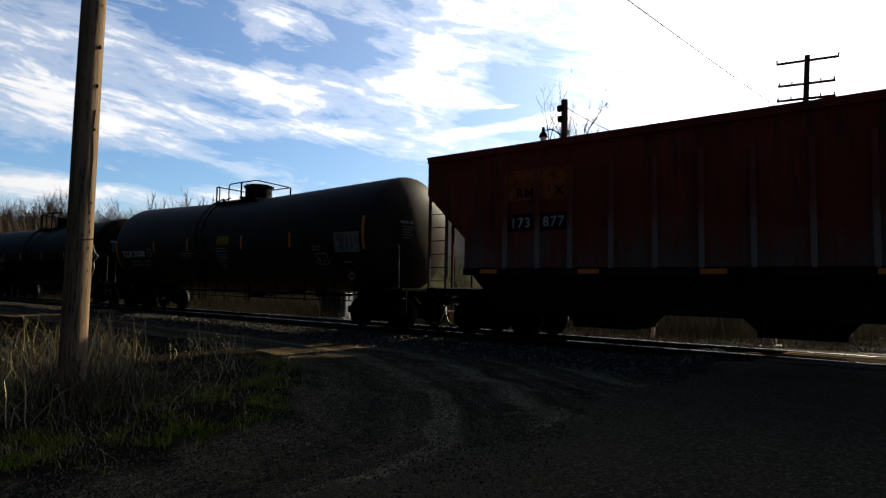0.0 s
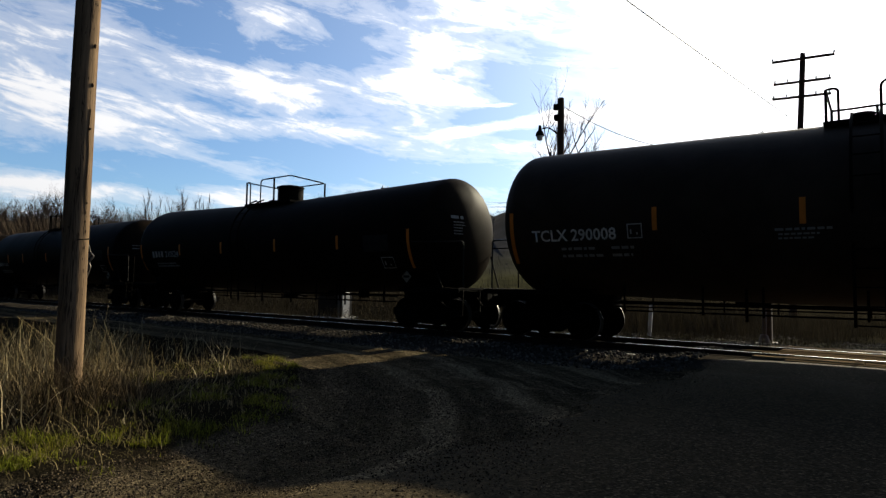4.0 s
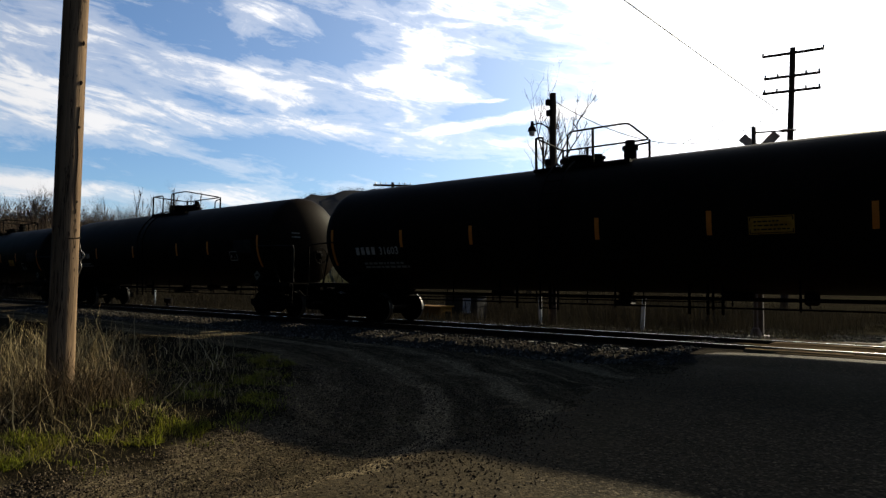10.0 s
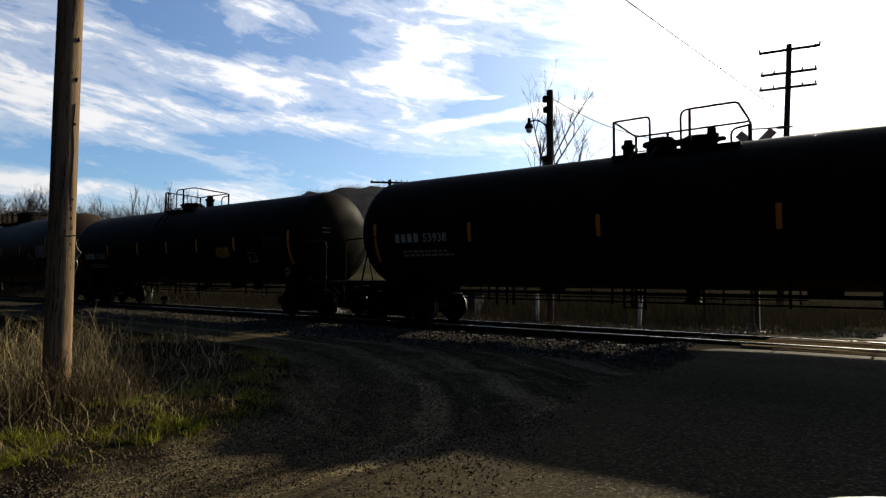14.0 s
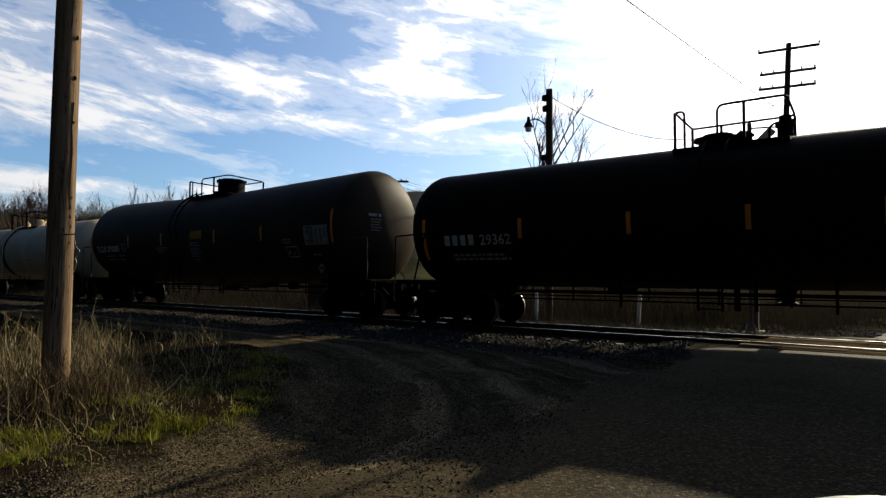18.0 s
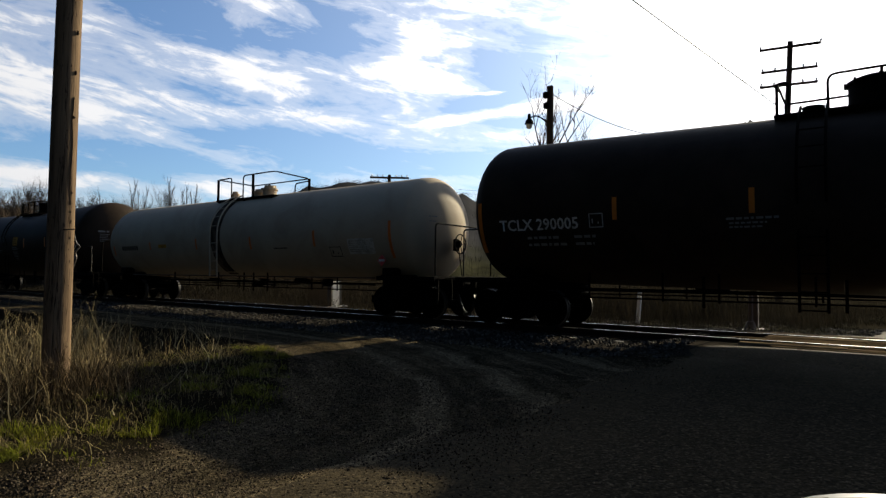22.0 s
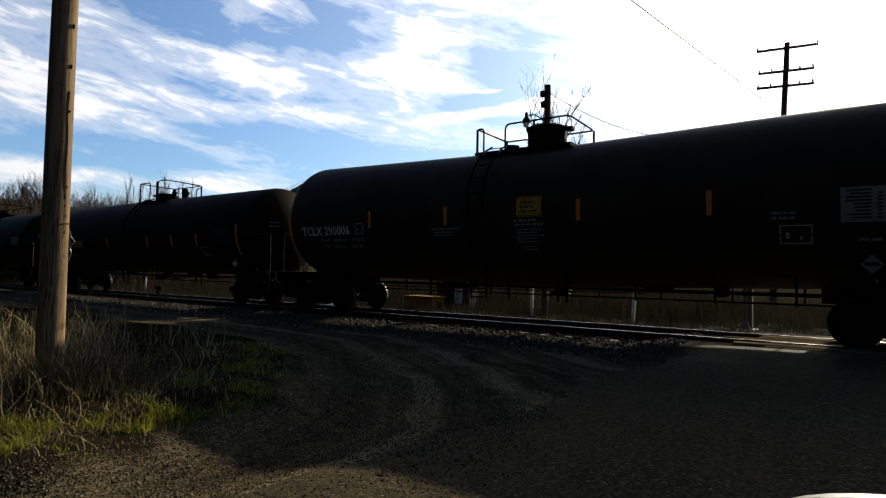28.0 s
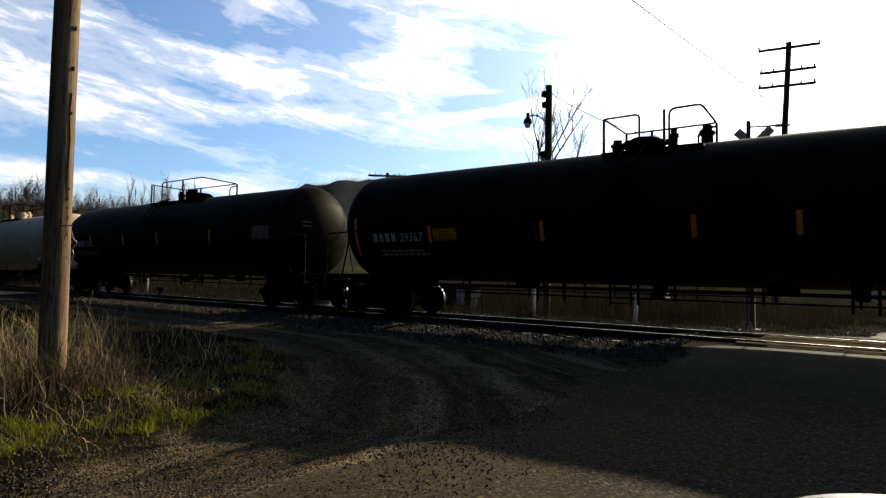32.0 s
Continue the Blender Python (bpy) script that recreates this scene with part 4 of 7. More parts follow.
def step_mesh():
    bm = B()
    tube(bm, bend([(0.45, 0, 1.14), (0.45, -0.02, 0.45), (0.05, -0.02, 0.45), (0.05, 0, 1.14)], 0.05, 3), 0.017, 6)
    rod(bm, (0.05, -0.02, 0.76), (0.45, -0.02, 0.76), 0.014, 6)
    return mesh_of(bm, "step", 40)


def brake_wheel_mesh():
    bm = B()
    pts = [(0.0, 0.28 * math.cos(2 * math.pi * i / 20), 0.28 * math.sin(2 * math.pi * i / 20)) for i in range(20)]
    tube(bm, pts, 0.018, 6, closed=True)
    for k in range(5):
        t = 2 * math.pi * k / 5
        rod(bm, (0, 0, 0), (0, 0.28 * math.cos(t), 0.28 * math.sin(t)), 0.012, 5)
    lathe(bm, [(-0.14, 0.0), (-0.14, 0.10), (-0.04, 0.11), (0.03, 0.05), (0.03, 0.0)], 0, n=12)
    rod(bm, (-0.08, 0, 0), (-0.10, 0.25, -0.95), 0.016, 6)
    box(bm, (-0.20, -0.10, -0.2), (-0.10, 0.12, 0.15), 0.02)
    return mesh_of(bm, "brake_wheel", 40)


def side_pipe_mesh(half):
    def build():
        bm = B()
        tube(bm, [(-half, 0, 0), (half, 0, 0)], 0.019, 6)
        return mesh_of(bm, "side_pipe", 40)
    return build


def hanger_mesh(top):
    def build():
        bm = B()
        box(bm, (-0.022, -0.015, 0.70), (0.022, 0.015, top), 0.004)
        return mesh_of(bm, "hanger")
    return build


def drop_mesh():
    bm = B()
    box(bm, (-0.028, -0.02, 0.60), (0.028, 0.02, 1.25), 0.005)
    return mesh_of(bm, "drop_bracket")


def outlet_mesh():
    bm = B()
    lathe(bm, [(0.76, 0.0), (0.76, 0.11), (0.82, 0.13), (0.98, 0.16), (1.15, 0.26)], 2, n=16)
    rod(bm, (0, -0.5, 0.80), (0, 0.5, 0.80), 0.07, 10)
    box(bm, (-0.18, -0.2, 0.70), (0.18, 0.2, 0.77), 0.02)
    return mesh_of(bm, "bottom_outlet", 35)


def brake_gear_mesh():
    bm = B()
    rod(bm, (2.6, -0.30, 1.0), (3.2, -0.30, 1.0), 0.11, 14)
    rod(bm, (-3.5, 0.3, 1.0), (-2.8, 0.3, 1.0), 0.11, 14)
    box(bm, (4.1, -0.5, 0.82), (4.35, -0.2, 1.05), 0.03)
    tube(bm, [(-7.0, 0.1, 0.92), (7.0, 0.1, 0.92)], 0.025, 6)
    tube(bm, [(-6.5, -0.15, 0.80), (2.6, -0.15, 0.84)], 0.016, 6)
    return mesh_of(bm, "brake_gear", 35)


def ladder_mesh(foot):
    """Side ladder that follows the tank up to the platform."""
    bm = B()
    for dx in (-0.22, 0.22):
        pts = [(dx, -1.62, foot), (dx, -1.66, 2.2)]
        for k in range(1, 9):
            t = math.radians(180 - 68 * k / 8)
            pts.append((dx, (R + 0.12) * math.cos(t), ZC + (R + 0.12) * math.sin(t)))
        tube(bm, pts, 0.028, 6)
    zs = [z for z in (0.66 + 0.33 * k for k in range(6)) if z > foot]
    for z in zs:
        rod(bm, (-0.22, -1.65, z), (0.22, -1.65, z), 0.014, 6)
    for k in range(1, 6):
        t = math.radians(180 - 62 * k / 5)
        y, z = (R + 0.12) * math.cos(t), ZC + (R + 0.12) * math.sin(t)
        rod(bm, (-0.22, y, z), (0.22, y, z), 0.014, 6)
    return mesh_of(bm, "ladder", 40)


def platform(car, x0, x1, mat, hoop=0.22, arch=0.85, far_hoop=0.0, square=False, tall=0.68):
    """Top walkway with bent pipe rails: a short hoop at the rear corner, a gap for the ladder, an arched rail to the front, all round the far side."""
    top = axis_z(0) + R
    w, zb = 0.80, top - (0.07 if SLOPE else 0.16)
    zt = top + tall
    bm = B()
    u0, u1, v = x0 - 0.05, x1 + 0.05, 0.42
    prism(bm, [(u0, -w - 0.05), (u1, -w - 0.05), (u1, w + 0.05), (u0, w + 0.05), (u0, 0.01), (x0 + 0.45, 0.01), (x0 + 0.45, v), (x1 - 0.45, v), (x1 - 0.45, -v), (x0 + 0.45, -v), (x0 + 0.45, -0.01), (u0, -0.01)],
          2, zb - 0.03, zb + 0.04)
    walkway = part("walkway", bm, mat, car, "dark steel grating walkway")
    for x in (x0 + 0.12, (x0 + x1) / 2, x1 - 0.12):
        for s in (-1, 1):
            bm = B()
            box(bm, (x - 0.04, s * w - 0.04, zb - 0.30), (x + 0.04, s * w + 0.04, zb - 0.03), 0.006)
            part("bracket", bm, mat, walkway)
    L = x1 - x0
    lo = zt - 0.03
    rails = [
        bend([(x0 + hoop, -w, zb), (x0 + hoop, -w, zt), (x0, -w, zt), (x0, w, lo), (x0 + 0.62 * L, w, lo)], 0.11, 5),
        bend([(x0 + arch, -w, zb), (x0 + arch, -w, zt + 0.03), (x1, -w, zt + 0.03), (x1, w, lo), (x0 + 0.62 * L, w, lo)], 0.16, 5),
    ]
    if far_hoop:
        rails.append(bend([(x1 - far_hoop, w, zb), (x1 - far_hoop, w, lo - 0.12), (x1, w, lo - 0.08)], 0.16, 5))
    r = 0.024
    for pts in rails:
        bm = B()
        tube(bm, pts, r, 7)
        part("pipe_rail", bm, mat, walkway)
    t = 0.05 if square else 0.026
    for x, y, z in ((x0, -w, zt), (x0, w, lo), (x1, w, lo), (x0 + 0.30 * L, w, lo), (x0 + 0.64 * L, -w, zt + 0.03)):
        bm = B()
        box(bm, (x - t, y - 0.026, zb - 0.02), (x + t, y + 0.026, z), 0.006)
        part("post", bm, mat, walkway)
    return walkway


def top_fittings(car, style, x0, x1, mat):
    zb = axis_z(0) + R - 0.02
    mid = (x0 + x1) / 2
    if style == "dome":
        bm = B()
        lathe(bm, [(zb - 0.1, 0.60), (zb + 0.09, 0.58), (zb + 0.09, 0.53), (zb + 0.14, 0.51), (zb + 0.53, 0.51), (zb + 0.54, 0.545), (zb + 0.60, 0.545), (zb + 0.62, 0.48), (zb + 0.65, 0.44), (zb + 0.66, 0.0)], 2, (mid + 0.35, 0, 0), 32)
        dome = part("dome", bm, mat, car, "round manway dome with a flanged lid")
        for k in range(8):
            bm = B()
            t = 2 * math.pi * k / 8
            rod(bm, (mid + 0.35 + 0.555 * math.cos(t), 0.555 * math.sin(t), zb + 0.51), (mid + 0.35 + 0.555 * math.cos(t), 0.555 * math.sin(t), zb + 0.63), 0.025, 6)
            part("bolt", bm, mat, dome)
        bm = B()
        lathe(bm, [(zb, 0.16), (zb + 0.22, 0.16), (zb + 0.22, 0.20), (zb + 0.28, 0.20), (zb + 0.28, 0.0)], 2, (mid - 0.75, 0.1, 0), 14)
        part("valve", bm, mat, car)
        bm = B()
        box(bm, (mid + 0.90, -0.10, zb + 0.46), (mid + 1.08, 0.10, zb + 0.58), 0.02)
        part("hinge", bm, mat, dome)
    else:
        sets = {"three": [(-1.25, 0.13, 0.42, 0.05), (-0.45, 0.34, 0.34, 0.0), (0.35, 0.36, 0.28, 0.0), (0.62, 0.12, 0.46, 0.1)],
                "manway": [(-0.35, 0.40, 0.26, 0.0), (0.95, 0.15, 0.50, 0.0), (0.2, 0.16, 0.22, -0.2)],
                "round": [(-0.9, 0.13, 0.42, 0.0), (-0.2, 0.24, 0.50, 0.1), (0.55, 0.40, 0.26, 0.0)],
                "grey": [(-1.75, 0.14, 0.34, 0.0), (-0.35, 0.30, 0.34, 0.2), (0.65, 0.24, 0.36, -0.2), (0.25, 0.12, 0.46, 0.3)],
                "block": [(-0.35, 0.42, 0.30, 0.0), (0.30, 0.09, 0.48, 0.0), (1.0, 0.13, 0.46, 0.1), (-1.05, 0.13, 0.36, 0.1)],
                "low_dome": [(0.30, 0.47, 0.62, 0.0), (-0.75, 0.16, 0.2, 0.0), (-0.45, 0.30, 0.16, 0.0)]}[style]
        for dx, r, h, y in sets:
            bm = B()
            if style == "low_dome" and r > 0.4:
                lathe(bm, [(zb - 0.08, r + 0.06), (zb + 0.06, r + 0.06), (zb + 0.06, r), (zb + h - 0.07, r), (zb + h - 0.06, r + 0.03), (zb + h - 0.01, r + 0.03), (zb + h + 0.03, r * 0.8), (zb + h + 0.04, 0.0)], 2, (mid + dx, y, 0), 28)
                part("manway", bm, mat, car, "flat-topped manway drum")
                continue
            lathe(bm, [(zb - 0.08, r), (zb + h * 0.55, r), (zb + h * 0.55, r * 1.25), (zb + h * 0.72, r * 1.25), (zb + h * 0.75, r * 0.8), (zb + h, r * 0.8), (zb + h + 0.02, 0.0)], 2, (mid + dx, y, 0), 16)
            v = part("valve" if r < 0.3 else "manway", bm, mat, car)
            if r >= 0.3:
                bm = B()
                box(bm, (mid + dx + r * 0.9, y - 0.08, zb + h * 0.5), (mid + dx + r * 1.6, y + 0.08, zb + h * 0.8), 0.02)
                part("hinge", bm, mat, v)


def head_rows(half, head, seed, knuckle):
    """Small stencilled rows on the front head of the tank."""
    bm = B()
    rows = bar_rows(-1.05, 3.10, 0.48, 1, 0.085, seed) + bar_rows(-0.98, 2.99, 0.42, 5, 0.030, seed, 2.7) if SLOPE else bar_rows(-0.98, 2.86, 0.36, 2, 0.034, seed, 4.0)
    for y0, y1, z0, z1 in rows:
        quad = []
        for y, z in ((y0, z0), (y1, z0), (y1, z1), (y0, z1)):
            q = min(math.sqrt(y * y + (z - axis_z(half)) ** 2) / R, 0.99)
            quad.append(bm.verts.new((half + head * math.cos(math.asin(q ** (1 / knuckle))) ** knuckle + 0.012, y, z)))
        bm.faces.new(quad)
    return bm


def tank_car(name, label, spec):
    """spec: paint, fittings, walk (x0, x1), stripes (x, z0, z1), writing, ladder x, rail style."""
    global R, ZC, SLOPE
    R = spec.get("radius", 1.58) + 0.02
    ZC = 1.02 + R
    SLOPE = spec.get("slope", 0.0)
    front_k, rear_k, rear = spec.get("knuckle", 0.95), spec.get("rear_knuckle", 0.86), spec.get("rear", 0.0)
    car = tagged(empty(name), label, "tank car", "freight train")
    paint = M[spec["paint"]]
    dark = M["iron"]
    half = spec.get("half", HL)
    off = spec.get("shift", 0.0)
    part("tank_shell", tank_mesh(half, HD, rear, front_k, rear_k)(), paint, car)
    part("head_stencil", head_rows(half, HD, spec["seed"], front_k), M["grey_mark"], car, "rows of small stencilled lettering")["kind"] = "stuff"
    end = half + 0.90
    for s in (1, -1):
        t = pose(s * end, 0, 0, 0, 0, 0 if s > 0 else 180)
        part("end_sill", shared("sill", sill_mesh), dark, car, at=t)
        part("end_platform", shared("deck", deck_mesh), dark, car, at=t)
        style = spec["rail"]
        for y in ((0,), (-1.44, 1.44), (-1.44 * s,))[style]:
            near = y * s < 0
            # sunlight by colour: near rail paler, far rail and braces near-black
            part("end_rail", shared(("end_rail", style, y > 0), end_rail_mesh(style, 1 if y > 0 else -1)), [M["rail_iron" if style == 1 else "glint_iron"] if near else dark, dark], car, "bent pipe handrail", at=t @ pose(0, y, 0))
        for y in (-1.48, 1.48):
            part("step", shared("step", step_mesh), dark, car, at=t @ pose(0, y, 0))
    if spec.get("wheel"):
        part("brake_wheel", shared("brake_wheel", brake_wheel_mesh), dark, car, "spoked hand brake wheel", at=pose(end + 0.14, 0.0, 2.12))
    couplers(car, PITCH / 2 - 0.30)
    add_truck(car, end - 1.5 + 0.35), add_truck(car, -(end - 1.5 + 0.35))
    grey = spec["paint"] == "grey_paint"
    for y, z in ((-1.02, 0.91), (-1.02, 0.75), (1.02, 0.90)):
        part("side_pipe", shared(("pipes", half), side_pipe_mesh(half - 1.3)), dark, car, at=pose(0, y, z))
    rng = random.Random(spec["seed"])
    for k in range(8):
        x = -5.8 + k * 1.65 + rng.uniform(-0.3, 0.3)
        for s in (-1, 1):
            part("hanger", shared(("hanger", grey), hanger_mesh(1.12 if grey else 1.32)), dark, car, at=pose(x, s * (1.15 if grey and s < 0 else 1.02), 0))
    for k in range(5):
        x = rng.uniform(-4.5, 4.5)
        part("drop_bracket", shared("drop", drop_mesh), dark, car, at=pose(x, -0.95, 0))
    part("bottom_outlet", shared("outlet", outlet_mesh), dark, car, at=pose(spec.get("outlet", 0.4), 0, 0))
    part("brake_gear", shared("brake_gear", brake_gear_mesh), dark, car)
    x0, x1 = spec["walk"][0] - off, spec["walk"][1] - off
    wmat = paint if grey else dark
    platform(car, x0, x1, dark, *spec.get("rails", (0.20, 0.85, 0.5)))
    top_fittings(car, spec["fittings"], x0, x1, wmat)
    part("ladder", ladder_mesh(1.08 if grey else 0.62), wmat, car, at=pose(spec["ladder"] - off, 0, 0))
    if grey:
        lx = spec["ladder"] - off
        part("grime_band", wrap_rect(lx - 0.36, lx + 0.24, 1.06, ZC + R * 0.985, 0.003, n=24), M["grime"], car, "dark soot streak down the tank behind the ladder")
        bm = B()
        box(bm, (-half + 1.4, -1.30, 1.10), (half - 1.2, -1.16, 1.14), 0.006)
        part("running_board", bm, M["glint_iron"], car)
    smat = M[spec.get("tape", "stripe")]
    for x, z0, z1 in spec["stripes"]:
        part("reflective_stripe", wrap_rect(x - off - 0.05, x - off + 0.05, z0, z1), smat, car, "yellow reflective strip" if smat is M["stripe"] else "orange reflective strip")
    ink = M[spec.get("ink", "white_mark")]
    for kind, *a in spec["marks"]:
        a[1 if kind in ("text", "words") else 0] -= off
        if kind == "text":
            part("car_number", wrap_text(*a), ink, car, "stencilled car number")
        elif kind == "words":
            part("stencil_words", wrap_text(*a), M["grey_mark"], car, "small stencilled load figures")["kind"] = "stuff"
        elif kind == "blocks":           # an owner's mark as plain blocks
            x, z, size, n = a
            part("owner_mark", wrap_bars([(x + i * size * 0.95, x + i * size * 0.95 + size * 0.62, z, z + size) for i in range(n)]), ink, car, "owner's mark as plain blocks")
        elif kind == "rows":
            part("stencil_block", wrap_bars(bar_rows(*a)), M["grey_mark"] if ink is not M["black_mark"] else ink, car, "rows of small stencilled lettering")["kind"] = "stuff"
        elif kind == "table":            # dark figures in a wide column and three narrow ones
            x, z, w, h = a
            rng, bars = random.Random(3), []
            for r in range(9):
                zz = z + h * (0.88 - 0.098 * r)
                bars.append((x + w * rng.uniform(0.03, 0.22), x + w * 0.41, zz, zz + 0.030))
                for c in (0.52, 0.71, 0.88):
                    if r:
                        bars.append((x + w * (c - rng.uniform(0.02, 0.045)), x + w * (c + rng.uniform(0.02, 0.045)), zz, zz + 0.030))
            part("table_writing", wrap_bars(bars, 0.009), M["black_mark"], car, "rows of dark table figures")["kind"] = "stuff"
            part("table_rule", wrap_bars([(x + w * 0.445, x + w * 0.46, z, z + h)], 0.009), M["black_mark"], car)
        elif kind == "panel":
            x, z, w, h, m = a
            pn = part("notice_panel", wrap_rect(x, x + w, z, z + h, 0.005), M[m], car)
            if m == "yellow_plate" and h > 0.2:
                part("panel_writing", wrap_bars(bar_rows(x + 0.09, z + h * 0.66, w * 0.78, 3, h * 0.085, 31, 2.6), 0.009), M["black_mark"], pn)["kind"] = "stuff"
                b = 0.016
                part("panel_border", wrap_bars([(x + b, x + w - b, z + b, z + 2 * b), (x + b, x + w - b, z + h - 2 * b, z + h - b), (x + b, x + 2 * b, z + 2 * b, z + h - 2 * b), (x + w - 2 * b, x + w - b, z + 2 * b, z + h - 2 * b)], 0.009), M["black_mark"], pn)
        elif kind == "frame":
            x, z, w, h = a
            t = 0.022
            part("stencil_frame", wrap_bars([(x, x + w, z, z + t), (x, x + w, z + h - t, z + h), (x, x + t, z + t, z + h - t), (x + w - t, x + w, z + t, z + h - t),
                                             (x + w * 0.2, x + w * 0.3, z + h * 0.3, z + h * 0.62), (x + w * 0.62, x + w * 0.70, z + h * 0.25, z + h * 0.4)]), M["dull_mark"] if ink is not M["black_mark"] else ink, car, "white outlined test panel")
        elif kind == "ring":
            x, z = a
            y = flank_y(x, z, 0.012)
            bm = B()
            lathe(bm, [(y + 0.01, 0.075), (y - 0.006, 0.075), (y - 0.006, 0.135), (y + 0.01, 0.135), (y + 0.01, 0.075)], 1, (x, 0, z), 18)
            part("round_mark", bm, ink, car, "round white mark")
        elif kind == "diamond":
            x, z, m = a
            h = 0.17
            o = Vector((x, -1.40, z))
            bm = B()
            prism(bm, [(h, 0), (0, h), (-h, 0), (0, -h)], 1, -0.012, 0.0)
            bmesh.ops.transform(bm, matrix=Matrix.Translation(o), verts=bm.verts)
            pl = part("placard", bm, M[m], car, "diamond hazard placard", smooth=None)
            bm = B()
            box(bm, (-0.11, -0.018, -0.03), (0.11, -0.014, 0.035))
            bmesh.ops.transform(bm, matrix=Matrix.Translation(o), verts=bm.verts)
            part("placard_band", bm, M["white_mark" if m == "red_mark" else "black_mark"], pl)
    return car



def stripes(rear, front, *xs, z0=2.20, z1=2.68):
    out = [(x, z0, z1) for x in xs]
    return out + [(x, 1.72, 2.80) for x in (rear, front) if x is not None]


def owned(number, x, z=2.22, size=0.34, wide=1.0):
    return [("blocks", x, z, size * 0.72, 4), ("text", number, x + size * 3.0, z, size, 0.004, wide), ("rows", x + 0.2, z - 0.28, 2.0, 2, 0.06, 3)]


def coded(text, x, z=2.30, size=0.36):
    if text.endswith("6"):
        return [("text", text, x - 0.1, z, size, 0.006, 0.98), ("words", "LD LMT  198400 LB      89990 KG", x + 0.65, z - 0.20, 0.13, 0.002, 1.0),
                ("words", "LT WT    87600 LB      39750 KG", x + 0.65, z - 0.38, 0.125, 0.002, 1.0), ("frame", x + 2.16, z, 0.32, 0.31)]
    return [("text", text, x - 0.1, z, size, 0.006, 0.97), ("rows", x + 0.60, z - 0.21, 1.0, 2, 0.06, 9, 2.6), ("rows", x + 1.78, z - 0.21, 0.55, 2, 0.06, 19, 2.6), ("frame", x + 2.16, z, 0.32, 0.31)]


def tcl(number, radius, shift, half):
    """The black domed cars: alike but for their number and length."""
    o = -0.11
    square = number.endswith("6")
    marks = [("panel", 0.26 + o, 2.58 if square else 2.63, 0.64 if square else 0.76, 0.48 if square else 0.32, "yellow_plate"), ("rows", 0.20 + o, 2.47, 0.80, 2, 0.05, 4, 1.9), ("rows", 0.25 + o, 2.27, 0.70, 5, 0.032, 24, 2.2), ("rows", 0.36 + o, 1.88, 0.45, 2, 0.03, 14, 2.4), ("rows", -2.25 + o, 2.34, 0.95, 1, 0.045, 6), ("rows", -2.2 + o, 2.26, 0.8, 2, 0.034, 16, 2.2),
             ("rows", 5.55 + o, 2.42, 0.50, 2, 0.042, 8, 2.2), ("frame", 5.66 + o, 1.88, 0.52, 0.34), ("panel", 6.60 + o, 2.24, 1.06, 0.60, "table_white"), ("table", 6.60 + o, 2.24, 1.06, 0.60), ("diamond", 7.04 + o, 1.52, "placard_grey"), ("rows", 6.85 + o, 1.92, 0.4, 1, 0.05, 5), ("ring", 7.22 + o, 1.24)]
    return dict(paint="black_paint", fittings="dome", walk=(-1.47 + o, 1.15 + o), rail=2, ladder=-0.85 + o, radius=radius, half=half, shift=shift, seed=2, slope=0.022, knuckle=0.86, rear=0.10, rails=(0.20, 0.85, 0.0, False, 0.60),
                stripes=[(x + o, 2.45, 2.93) for x in (-4.42, -1.80, 1.80, 4.48)] + [(-7.80 + o, 1.8, 3.0), (7.84 + o, 2.30, 3.30)],
                marks=marks + coded("TCLX " + number, -7.16 + o))


def plain(o=0.0):
    return [("panel", 6.26 + o, 2.20, 1.0, 0.48, "sooty_grey")]


M["placard_grey"] = material("grimy_white_placard", (0.19, 0.155, 0.11), 0.85, vary=0.35, scale=14, bump=0, spec=0.0)
BLK = dict(paint="sooty_paint", fittings="manway", rail=1, ink="dull_mark", radius=1.58, half=7.75)
M["table_grey"] = material("faded_white_data_panel", (0.155, 0.128, 0.100), 0.85, vary=0.35, scale=6, bump=0, spec=0.05, stain=(0.03, 0.026, 0.022), stain_scale=5)
M["table_white"] = material("faded_white_data_panel", (0.21, 0.185, 0.155), 0.85, vary=0.25, scale=6, bump=0, spec=0.05)
M["table_pale"] = material("white_data_panel", (0.55, 0.49, 0.40), 0.8, vary=0.2, scale=6, bump=0, spec=0.05, stain=(0.2, 0.17, 0.13), stain_scale=6)
M["sooty_grey"] = material("sooted_over_panel", (0.020, 0.018, 0.016), 0.8, vary=0.4, scale=6, bump=0, spec=0.05)

